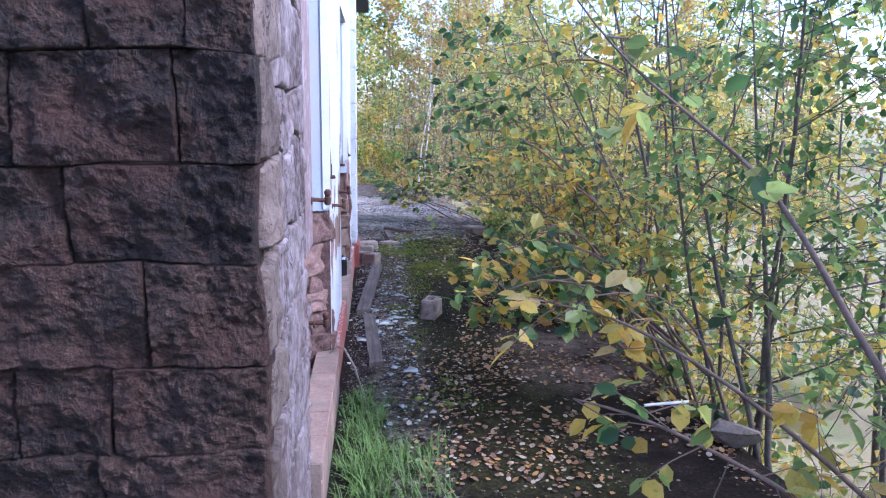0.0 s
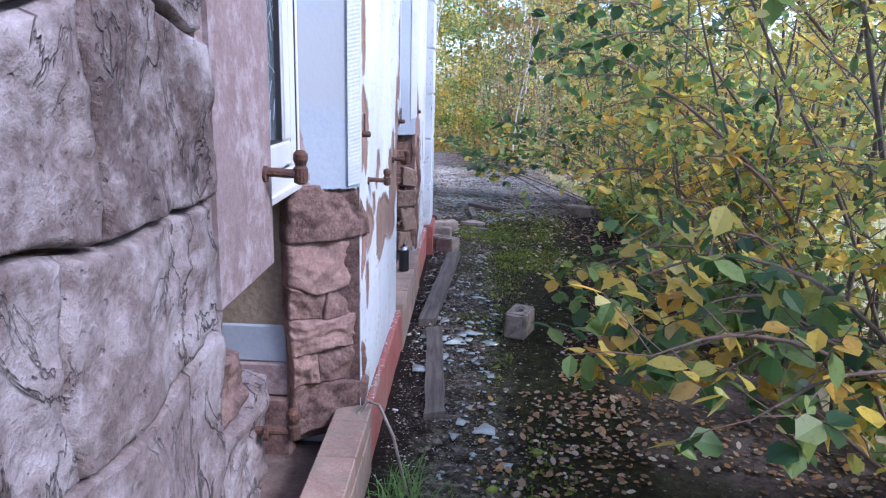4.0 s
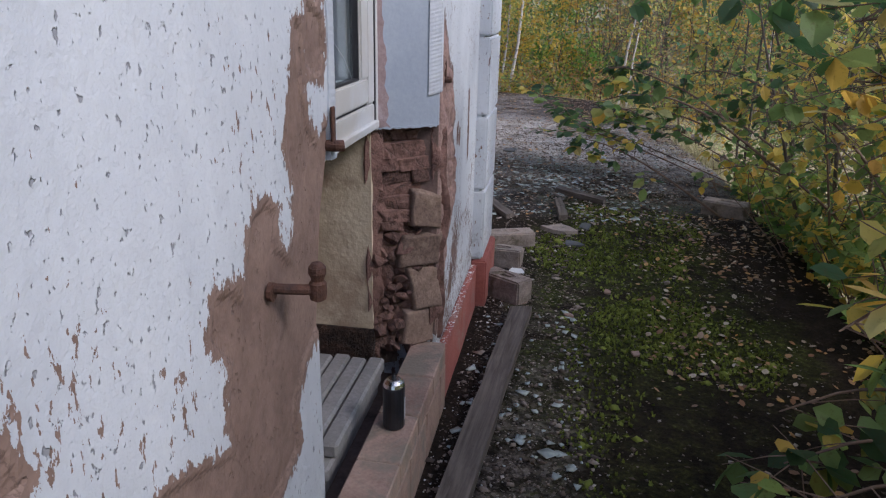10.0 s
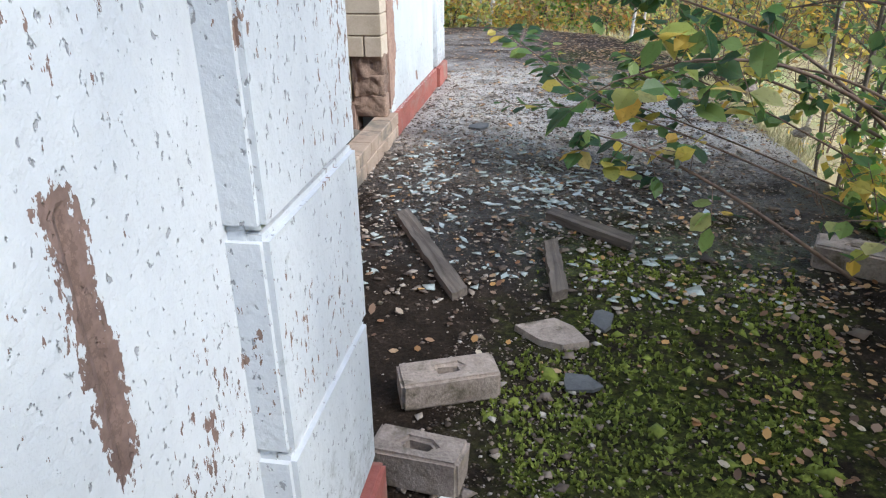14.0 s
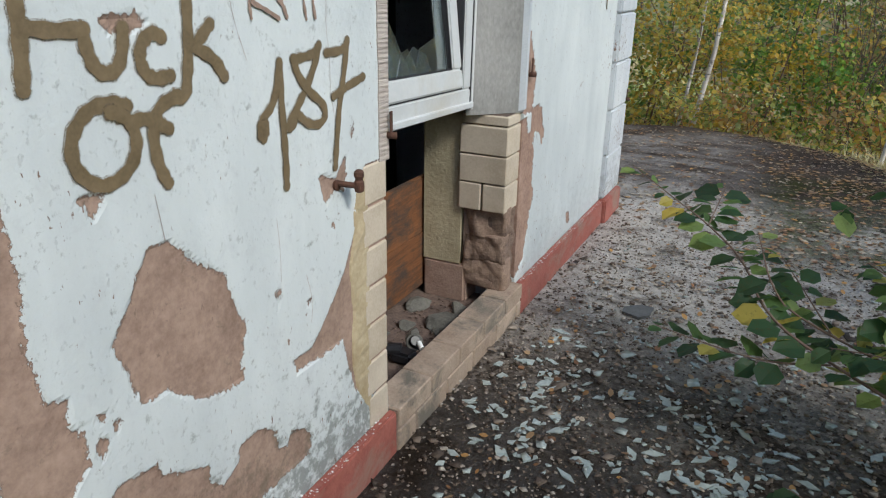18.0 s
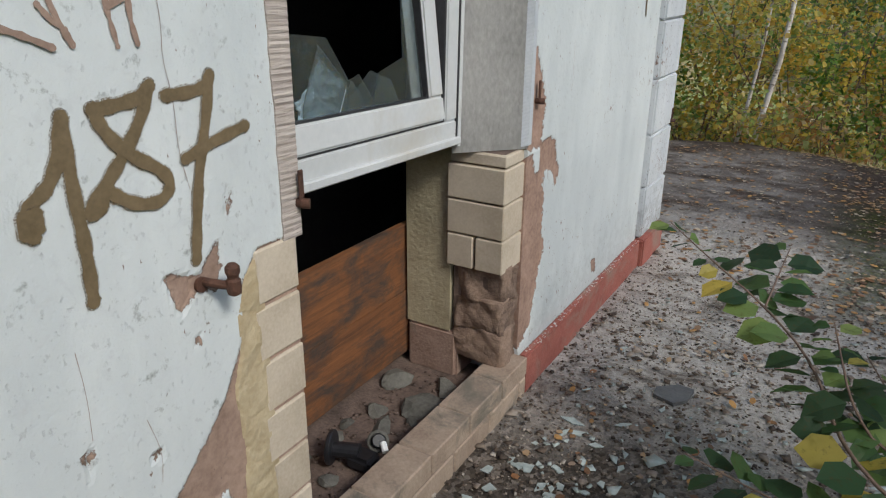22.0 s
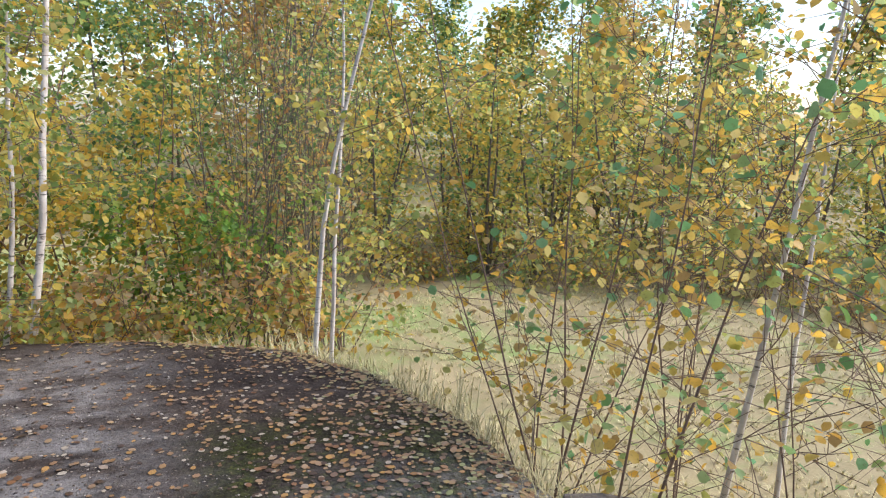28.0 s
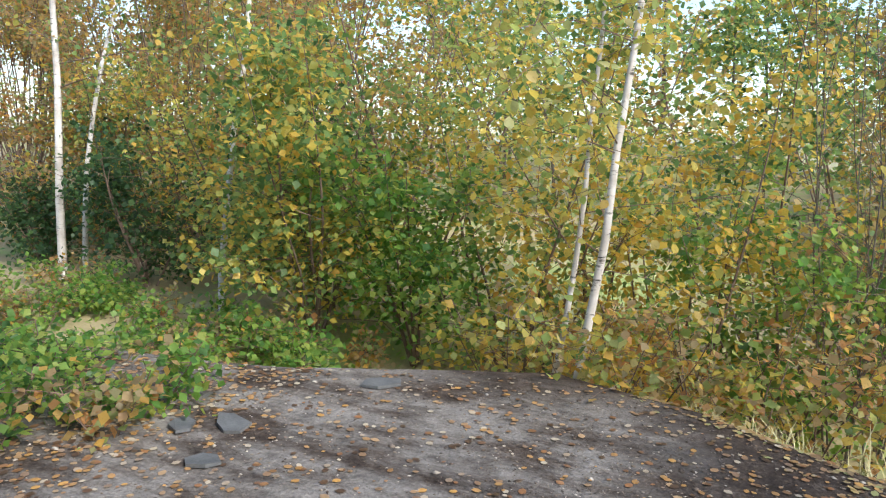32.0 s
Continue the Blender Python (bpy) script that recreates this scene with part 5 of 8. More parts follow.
part("body", turned([(0.03, 0), (0.0325, 0.004), (0.0325, 0.13), (0.031, 0.135)]), M_BLACK, can)
shoulder = part("shoulder", turned([(0.031, 0.1351), (0.0325, 0.138), (0.029, 0.148), (0.02, 0.157), (0.014, 0.158)]), M_CHROME, can, "bare metal shoulder")
part("valve", turned([(0.007, 0.158), (0.007, 0.168), (0.004, 0.171)], 10), M_BLACK, shoulder)
part("label_bar", box(0.0325, 0.0332, -0.006, 0.006, 0.03, 0.1), M_PENCIL, can, "grey upright label bars")

# black appliance part lying behind the third sill
ap = empty("black_appliance", (-0.97, 9.79, 0.072), "black plastic appliance with round flange and knob on the ledge", "appliance")
AX = Vector((0.93, 0.37, 0)).normalized()


def disc(at, axis, r, thick, bore=0.0):
    """A round flange with a worn rim; bore leaves it open like a ring."""
    prof = [(max(bore, 0.001), 0), (r - 0.003, 0), (r, 0.003), (r, thick - 0.003), (r - 0.003, thick), (max(bore, 0.001), thick), (max(bore, 0.001), 0)]
    bm = turned(prof, 28)
    bmesh.ops.transform(bm, matrix=Matrix.Translation(at) @ axis.to_track_quat("Z", "Y").to_matrix().to_4x4(), verts=bm.verts)
    return bm


part("flange", disc(Vector((0, 0, 0.056)), AX, 0.056, 0.016), M_BLACK, ap)
part("tube", capsule([Vector((0, 0, 0.05)) + AX * 0.015, Vector((0, 0, 0.05)) + AX * 0.1], 0.026, 14), M_BLACK, ap)
part("body", box(0.06, 0.15, 0.0, 0.075, 0.0, 0.05, 0.012, 2), M_BLACK, ap)
FACE = Vector((0.55, -0.6, 0.58)).normalized()
ring = part("ring", disc(Vector((0.115, 0.105, 0.055)), FACE, 0.036, 0.012, 0.026), M_CEMENT, ap, "dusty grey ring")
part("knob", disc(Vector((0.115, 0.105, 0.058)), FACE, 0.022, 0.03), M_BLACK, ring, "round black knob")
part("cap", capsule([Vector((0.145, 0.09, 0.07)), Vector((0.168, 0.072, 0.055))], 0.011, 10), M_PLASTIC_WHITE, ap, "white end cap")

# crumpled sheet behind the third window's pane
sv, n = [], 16
for i in range(n + 1):
    for j in range(n + 1):
        u, v = i / n, j / n
        q = Vector((u * 5, v * 5, 2))
        wob = 0.03 * abs(noise.noise(q)) + 0.02 * abs(noise.noise(q * 2.3))
        top = 0.24 * (0.8 + 0.4 * noise.noise(Vector((u * 4, 8, 1)))) * (1 - 1.1 * abs(u - 0.5))
        sv.append((FACE_B - 0.33 + wob * 1.2, 9.78 + 0.2 * u + 0.02 * noise.noise(q * 1.7), 1.12 + top * v))
sf = [(i * (n + 1) + j, (i + 1) * (n + 1) + j, (i + 1) * (n + 1) + j + 1, i * (n + 1) + j + 1) for i in range(n) for j in range(n)]
tagged(raw("plastic_sheet", sv, sf, M_FILM), "crumpled clear plastic sheet stuck behind the broken pane", "plastic sheet")

# cement lumps on the third ledge
rnd = random.Random(88)
for num, (x, y, size) in enumerate(((-1.03, 10.3, 0.085), (-0.9, 10.2, 0.1), (-0.99, 10.1, 0.06), (-0.87, 10.34, 0.07), (-1.05, 9.98, 0.05), (-0.93, 10.03, 0.055), (-1.02, 9.9, 0.035), (-0.89, 9.97, 0.03), (-1.06, 9.75, 0.04), (-0.9, 9.7, 0.045), (-1.0, 9.65, 0.05), (-0.86, 10.1, 0.035))):
    ob = lay(chip_stone(size, 720 + num, 0.42), M_CEMENT, None, (x, y, 0.07 + size * 0.15), rnd.uniform(0, 6.28), "cement_lump")
    tagged(ob, "grey lump of broken cement on the dirty ledge", "rubble", "cement lumps on the ledge")

# log and edge stones
log = tagged(part("log", capsule([Vector((1.62, 12.84, 0.0)), Vector((1.75, 12.78, 0.01)), Vector((1.88, 12.7, 0.0))], 0.045, 12), M_BARK), "short grey log at the terrace edge", "log")
for i, (x, y, s) in enumerate(((2.02, 2.75, 0.2), (2.08, 3.0, 0.13), (1.95, 10.9, 0.12), (1.9, 12.2, 0.14))):
    me = chip_stone(s * 0.8, 700 + i, 0.6)
    ob = lay(me, M_BLOCK, None, (x, y, s * 0.2), 1.0 + i, "edge_stone")
    tagged(ob, "dark rounded stone lying on the terrace edge", "stone", "stones on the terrace edge")
tagged(part("white_stick", capsule([Vector((1.55, 2.72, 0.22)), Vector((1.78, 2.74, 0.225))], 0.007), M_PLASTIC_WHITE), "thin white plastic stick lying on twigs", "stick")
tagged(part("cable", capsule([Vector((0.0, 3.4, 0.27)), Vector((0.03, 3.44, 0.3)), Vector((0.07, 3.45, 0.285)), Vector((0.13, 3.38, 0.2)), Vector((0.19, 3.3, 0.02))], 0.006), M_BLOCK), "grey cable end hanging over the brick sill", "cable")
tagged(part("plastic_strip", capsule([Vector((-0.6, 8.83, 0.01)), Vector((-0.585, 8.9, 0.014)), Vector((-0.55, 8.99, 0.012)), Vector((-0.52, 9.09, 0.01))], 0.007), M_PENCIL), "pale plastic strip lying at the wall foot", "strip")


# ---- graffiti: brushed strokes standing a hair proud of the paint ----
def stroke_mesh(lines, r, ragged=0.0):
    """Round-ended ribbons through the stroke points, smoothed, in the plane x = 0 (y right, z up)."""
    bm = bmesh.new()
    for num, line in enumerate(lines):
        pts = [Vector((0, y, z)) for y, z in line]
        for _ in range(2 if len(pts) > 2 else 0):
            out = [pts[0]]
            for a, b in zip(pts, pts[1:]):
                out += [a.lerp(b, 0.25), a.lerp(b, 0.75)]
            pts = out + [pts[-1]]
        x = 0.0006 * num
        last = None
        for i, p in enumerate(pts):
            d = (pts[min(i + 1, len(pts) - 1)] - pts[max(i - 1, 0)]).normalized()
            x += 0.00003
            s = Vector((0, -d.z, d.y)) * r * (1 + 0.12 * math.sin(i * 1.7 + num) + ragged * noise.noise(p * 90 + Vector((num, 3, 1))))
            pair = [bm.verts.new(p + s + Vector((x, 0, 0))), bm.verts.new(p - s + Vector((x, 0, 0)))]
            if last:
                bm.faces.new((last[0], last[1], pair[1], pair[0]))
            last = pair
        for end, nxt, x in ((pts[0], pts[1], 0.0006 * num + 0.00001), (pts[-1], pts[-2], x + 0.00003)):
            d = (end - nxt).normalized()
            s = Vector((0, -d.z, d.y))
            fan = [bm.verts.new(end + Vector((x, 0, 0)) + (s * math.cos(a) + d * math.sin(a)) * r) for a in np.linspace(0, math.pi, 7)]
            bm.faces.new(fan)
    bm.normal_update()
    for f in bm.faces:
        if f.normal.x < 0:
            f.normal_flip()
    return bm


def inscription(lab, r, letters, mat=None):
    """letters: for each its near foot (y, z) on the wall and its strokes from there, in metres."""
    top = empty("graffiti", (0, 0, 0), lab, "graffiti")
    for (y, z), strokes in letters:
        ob = part("letter", stroke_mesh(strokes, r, 0.7 if mat else 0.0), mat or M_SPRAY, top)
        ob.location = (FACE_B + 0.0025, y, z)
        if not mat:
            halo = part("overspray", stroke_mesh(strokes, r * 1.28), M_HALO, ob, "speckled overspray round the stroke")
            halo.location = (-0.0014, 0, 0)


inscription("brown spray-painted words on the white wall", 0.0125, (
    ((8.344, 1.35), [((0.016, 0.17), (0.013, 0.104), (0.008, 0.053), (0.0, 0.0)), ((0.022, 0.089), (0.068, 0.081), (0.119, 0.082)), ((0.016, 0.17), (0.13, 0.17))]),
    ((8.46, 1.357), [((0.0, 0.075), (0.004, 0.039), (0.014, 0.011), (0.033, 0.0), (0.057, 0.005), (0.073, 0.034), (0.079, 0.072))]),
    ((8.565, 1.337), [((0.056, 0.072), (0.036, 0.083), (0.01, 0.067), (0.0, 0.04), (0.01, 0.012), (0.032, 0.0), (0.066, 0.003))]),
    ((8.632, 1.297), [((0.06, 0.2), (0.057, 0.15), (0.05, 0.085), (0.039, 0.031), (0.031, 0.0), (0.0, 0.001)), ((0.112, 0.129), (0.074, 0.097), (0.064, 0.09)), ((0.073, 0.086), (0.114, 0.064), (0.138, 0.027))]),
    ((8.404, 1.171), [((0.122, 0.129), (0.089, 0.14), (0.053, 0.137), (0.026, 0.121), (0.002, 0.09), (0.0, 0.045), (0.024, 0.014), (0.053, 0.0), (0.087, 0.006), (0.118, 0.028), (0.133, 0.063), (0.126, 0.102), (0.1, 0.119), (0.085, 0.123))]),
    ((8.53, 1.144), [((0.111, 0.159), (0.071, 0.147), (0.05, 0.122), (0.043, 0.084), (0.049, 0.032), (0.065, 0.0)), ((0.0, 0.124), (0.026, 0.131), (0.052, 0.118), (0.082, 0.101))]),
))
inscription("brown spray-painted number with drips", 0.0105, (
    ((8.872, 1.048), [((0.0, 0.162), (0.007, 0.174), (0.038, 0.192), (0.059, 0.229), (0.074, 0.286)), ((0.074, 0.286), (0.072, 0.208), (0.074, 0.127), (0.075, 0.07), (0.072, 0.0)), ((-0.004, 0.16), (-0.007, 0.135)), ((0.004, 0.158), (0.003, 0.128)), ((0.012, 0.16), (0.011, 0.14))]),
    ((8.957, 1.171), [((0.038, 0.166), (0.072, 0.166), (0.119, 0.171), (0.14, 0.189)), ((0.14, 0.189), (0.116, 0.139), (0.076, 0.088), (0.038, 0.051), (0.0, 0.015), (0.022, 0.011), (0.042, 0.05)), ((0.038, 0.166), (0.05, 0.131), (0.088, 0.087), (0.146, 0.051), (0.156, 0.021), (0.129, 0.0), (0.081, 0.01), (0.048, 0.036))]),
    ((9.125, 1.05), [((0.0, 0.29), (0.052, 0.289), (0.084, 0.296), (0.093, 0.313)), ((0.093, 0.313), (0.075, 0.238), (0.047, 0.152), (0.03, 0.063), (0.02, 0.0)), ((0.023, 0.182), (0.086, 0.2), (0.163, 0.215))]),
))
inscription("scratched date peeling out of the white paint", 0.0042, (
    ((8.72, 1.56), [((0.03, 0.02), (0.028, 0.0))]),
    ((8.79, 1.555), [((0.0, 0.078), (0.002, 0.034), (0.013, 0.007), (0.022, 0.0), (0.036, 0.011), (0.049, 0.044), (0.045, 0.067), (0.036, 0.089), (0.02, 0.12), (0.005, 0.1), (0.0, 0.078))]),
    ((8.861, 1.556), [((0.0, 0.022), (0.0, 0.0))]),
    ((8.904, 1.585), [((-0.002, 0.11), (0.0, 0.06), (0.006, 0.022), (0.023, 0.0), (0.045, 0.025), (0.055, 0.057), (0.05, 0.11))]),
    ((8.987, 1.579), [((0.0, 0.12), (0.0, 0.071), (0.005, 0.033), (0.009, 0.017)), ((0.014, 0.007), (0.026, 0.0), (0.033, 0.029), (0.03, 0.054), (0.01, 0.069))]),
    ((9.059, 1.583), [((0.0, 0.013), (0.001, 0.0))]),
    ((9.105, 1.593), [((-0.002, 0.11), (0.0, 0.067), (0.0, 0.035), (0.009, 0.0))]),
    ((9.154, 1.538), [((0.017, 0.113), (0.0, 0.08), (0.004, 0.046), (0.014, 0.026)), ((0.033, 0.122), (0.071, 0.1), (0.099, 0.078), (0.103, 0.042), (0.07, 0.018), (0.035, 0.0), (0.021, 0.018)), ((0.017, 0.113), (0.05, 0.15), (0.033, 0.18), (0.005, 0.16), (0.033, 0.122))]),
), M_PEELED)
inscription("scratched initials peeling out of the white paint", 0.0046, (
    ((8.849, 1.427), [((0.0, 0.086), (0.014, 0.07), (0.012, 0.041), (0.016, 0.005)), ((0.005, 0.08), (0.024, 0.076), (0.014, 0.055)), ((0.042, 0.066), (0.033, 0.05), (0.021, 0.04)), ((0.02, 0.035), (0.058, 0.022), (0.104, 0.0))]),
    ((8.942, 1.428), [((0.012, 0.079), (0.023, 0.039), (0.041, 0.0)), ((0.0, 0.056), (0.016, 0.034), (0.033, 0.022))]),
    ((9.033, 1.422), [((0.0, 0.109), (0.009, 0.074), (0.012, 0.046), (0.02, 0.0)), ((0.048, 0.108), (0.048, 0.072), (0.047, 0.038), (0.054, 0.001)), ((0.013, 0.057), (0.039, 0.067))]),
), M_PEELED)
inscription("brown spray-painted tag near the corner", 0.0088, (
    ((10.709, 1.459), [((0.058, 0.232), (0.073, 0.192), (0.06, 0.113), (0.055, 0.047), (0.056, 0.004)), ((0.133, 0.236), (0.133, 0.117), (0.143, 0.049), (0.156, 0.0)), ((0.0, 0.101), (0.05, 0.119), (0.121, 0.137), (0.171, 0.15)), ((0.0, 0.042), (0.051, 0.057), (0.134, 0.083), (0.181, 0.092))]),
    ((10.869, 1.45), [((0.0, 0.258), (0.055, 0.254), (0.14, 0.271), (0.231, 0.302), (0.279, 0.335), (0.278, 0.36)), ((0.114, 0.262), (0.128, 0.15), (0.142, 0.061), (0.154, 0.0))]),
    ((11.028, 1.472), [((0.0, 0.063), (0.075, 0.073), (0.099, 0.098), (0.058, 0.116), (0.007, 0.101), (0.0, 0.063), (0.02, 0.025), (0.1, 0.0), (0.168, 0.006))]),
    ((11.158, 1.463), [((0.0, 0.103), (0.014, 0.13), (0.055, 0.143), (0.085, 0.12), (0.1, 0.071), (0.093, 0.011), (0.044, 0.0), (0.0, 0.019), (0.035, 0.049), (0.091, 0.037), (0.111, 0.003))]),
    ((11.297, 1.457), [((0.0, 0.16), (0.018, 0.096), (0.02, 0.005)), ((0.016, 0.113), (0.062, 0.141), (0.1, 0.134), (0.112, 0.081), (0.104, 0.036)), ((0.115, 0.117), (0.158, 0.15), (0.188, 0.121), (0.187, 0.065), (0.174, 0.0))]),
    ((11.503, 1.456), [((0.144, 0.109), (0.124, 0.147), (0.063, 0.154), (0.008, 0.132), (0.0, 0.085), (0.006, 0.029), (0.082, 0.0), (0.14, 0.02))]),
    ((11.691, 1.445), [((0.025, 0.14), (0.045, 0.175), (0.093, 0.192), (0.135, 0.15), (0.147, 0.075), (0.084, 0.018), (0.0, 0.026), (0.011, 0.067), (0.095, 0.064), (0.159, 0.0))]),
    ((11.837, 1.36), [((0.0, 0.159), (0.021, 0.255), (0.072, 0.284), (0.117, 0.238), (0.09, 0.172), (0.039, 0.139)), ((0.006, 0.234), (0.005, 0.128), (0.016, 0.0))]),
    ((11.984, 1.477), [((0.009, 0.178), (0.003, 0.101), (0.0, 0.0))]),
))


def crack(points, lab):
    """A hairline crack in the paint, drawn as a thin dark ribbon."""
    y0, z0 = points[0]
    ob = part("crack", stroke_mesh([[(y - y0, z - z0) for y, z in points]], 0.0005, 0.8), M_PEELED)
    ob.location = (FACE_B + 0.0018, y0, z0)
    tagged(ob, lab, "crack", "hairline cracks in the paint")


for line in (((9.13, 1.52), (9.135, 1.45), (9.128, 1.4), (9.14, 1.33), (9.136, 1.25), (9.15, 1.18)), ((8.8, 1.5), (8.815, 1.42), (8.83, 1.38), (8.84, 1.35)), ((8.56, 1.13), (8.565, 1.08), (8.57, 1.03)), ((8.9, 0.98), (8.905, 0.9), (8.9, 0.82)), ((9.0, 0.8), (9.02, 0.72), (9.01, 0.66)), ((10.95, 1.3), (10.955, 1.2), (10.95, 1.12)), ((11.4, 1.2), (11.405, 1.08), (11.4, 1.0))):
    crack(line, "hairline crack in the white paint")
scr = empty("scratched_note", (FACE_B + 0.0345, 12.16, 1.58), "faint scratched writing on the quoin block", "writing")
for row, (n, dz) in enumerate(((7, 0.0), (8, -0.06), (3, -0.11))):
    for k in range(n):
        part("bar", box(0, 0.0008, 0.03 * k, 0.03 * k + 0.018, dz - 0.012 * ((k + row) % 2), dz + 0.014, 0.0), M_PENCIL, scr)


# ---- pieces of masonry ----
def coursed(parent, mat, along, levels, spans, depth, amp, seed, gap=0.012):
    """Stones in courses. along: maps (s, z) to a place; levels: course joints; spans: start and end along the wall."""
    rnd = random.Random(seed)
    n = 0
    for z0, z1 in zip(levels, levels[1:]):
        s = spans[0] - rnd.uniform(0, 0.1)
        while s < spans[1] - 0.02:
            w = rnd.uniform(0.16, 0.42)
            a, b = max(s, spans[0]), min(s + w, spans[1])
            if spans[1] - b < 0.14:
                b = spans[1]
            if b - a > 0.05:
                me = rough_block(b - a - gap, z1 - z0 - gap, depth, seed * 100 + n, amp, 40, 0.006, ((a + b) / 2, (z0 + z1) / 2), 0.06, 0.006)
                loc, turn = along((a + b) / 2, (z0 + z1) / 2)
                lay(me, mat, parent, loc, turn)
                n += 1
            s = b


# big sooted blocks: for each course its foot and the upright joints along the end wall
COURSES = ((0.0, (-0.8, -0.25)), (0.41, (-1.0, -0.45, -0.1)), (0.67, (-0.66, -0.31)), (0.915, (-0.85, -0.46, -0.28)), (1.09, (-0.94, -0.2)), (1.312, (-0.7, -0.33)), (1.5, (-0.85, -0.41, -0.13)), (1.7, (-0.62, -0.27, -0.1)), (1.98, (-0.75, -0.34)), (2.3, (-0.6, -0.2)), (2.65, (-0.8, -0.35)), (3.0, (-0.55,)), (3.28, ()))
for num, ((z0, joints), (z1, _)) in enumerate(zip(COURSES, COURSES[1:])):
    marks = (-1.6,) + joints + (0.026,)
    for k, (a, b) in enumerate(zip(marks, marks[1:])):
        near = 0.6 < z0 < 2.0 and b > -0.7
        me = rough_block(b - a - 0.002, z1 - z0 - 0.002, 0.1, 1100 + num * 10 + k, 0.02, 96 if near else 16, 0.006, ((a + b) / 2, (z0 + z1) / 2), 0.02, 0.013)
        drop = random.Random(num * 7 + k).uniform(-0.006, 0.006)
        lay(me, M_DARKSTONE, wall_6, ((a + b) / 2, Y_CORNER + 0.008 + drop, (z0 + z1) / 2), -math.pi / 2)
coursed(wall_1, M_PINKSTONE, lambda s, z: ((0.0, s, z), 0.0), [0.0, 0.3, 0.55, 0.8, 1.03, 1.26, 1.5, 1.67, 1.9, 2.2, 2.6, 3.0, 3.28], (Y_CORNER + 0.22, 2.12), 0.1, 0.009, 12, 0.006)
# its broken end below the window plaster
for num, (z0, z1, y1) in enumerate(((0.0, 0.24, 2.2), (0.24, 0.46, 2.24), (0.46, 0.66, 2.3), (0.66, 0.87, 2.37), (0.87, 0.99, 2.22), (0.99, 1.068, 2.15))):
    me = rough_block(y1 - 2.08, z1 - z0 - 0.004, 0.14, 1400 + num, 0.016, 24, 0.012, (num + 3, (z0 + z1) / 2), 0.04, 0.014)
    lay(me, M_STONE if num == 4 else M_PINKSTONE, wall_1, (-0.015, (y1 + 2.08) / 2, (z0 + z1) / 2), 0.0, tilt=0.03 * (-1) ** num)
# brown weathered corner stones
for num, ((z0, _), (z1, _)) in enumerate(zip(COURSES, COURSES[1:])):
    me = rough_block(0.17 + 0.06 * (num % 2), z1 - z0 - 0.004, 0.1, 1300 + num, 0.009, 34, 0.008, (num, (z0 + z1) / 2), 0.03, 0.008)
    lay(me, M_CORNERSTONE, wall_1, (0.034, Y_CORNER + 0.135 + 0.03 * (num % 2), (z0 + z1) / 2), 0.0)

# broken stone jambs under the first two windows; their faces splay outwards like the plaster above
SPLAY = math.atan2(0.14, 0.2)


def splayed(y1, u, z, out=0.0):
    """A place on the splayed jamb: u from 0 at the inner end to 1 at the wall face."""
    n = Vector((0.573, -0.819, 0))
    return Vector((-0.2 + 0.2 * u, y1 - 0.14 + 0.14 * u, z)) + n * out


def splay_core(y1, inset, lab):
    bm = prism([(-0.24, y1 - 0.14 + inset), (-0.012, y1 + inset - 0.004), (-0.012, y1 + 0.1), (-0.24, y1 + 0.1)], SILL1 - 0.1, WIN_Z - 0.002)
    return struct("trim_jamb", bm, M_MORTAR, lab, "jamb")


jamb1 = splay_core(W1[1], 0.03, "broken red sandstone jamb below a window")
rnd = random.Random(3)
for num, (z0, z1, cuts, out) in enumerate(((0.2, 0.37, (), 0.012), (0.37, 0.5, (0.42,), 0.006), (0.5, 0.64, (), 0.014), (0.64, 0.74, (0.6,), 0.004), (0.74, 0.9, (), 0.002), (0.9, 1.074, (), 0.016))):
    marks = (-0.04,) + cuts + (1.09,)
    for a, b in zip(marks, marks[1:]):
        me = rough_block((b - a) * 0.244 + 0.004, z1 - z0 + 0.004, 0.08, 4500 + num * 10 + int(a * 9), 0.014, 30, 0.006, ((a + b) * 0.12, (z0 + z1) / 2), 0.05, 0.017)
        lay(me, M_STONE, jamb1, splayed(W1[1], (a + b) / 2, (z0 + z1) / 2, out - 0.022), -math.pi / 2 + SPLAY, tilt=rnd.uniform(-0.04, 0.04))

struct("trim_jamb_edge", box(-0.2, -0.002, W1[1] - 0.007, W1[1] + 0.001, 0.2, WIN_Z - 0.003), M_STONE, "red stone edge of the jamb", "jamb")
jamb2 = splay_core(W2[1], 0.085, "crumbling rubble jamb below a window")
me = rough_block(0.25, WIN_Z - SILL1 + 0.02, 0.02, 4590, 0.03, 40, 0.004, (2, 2), 0.02, 0.016)
lay(me, M_RUBBLESTONE, jamb2, splayed(W2[1], 0.5, (WIN_Z + SILL1) / 2, -0.055), -math.pi / 2 + SPLAY)
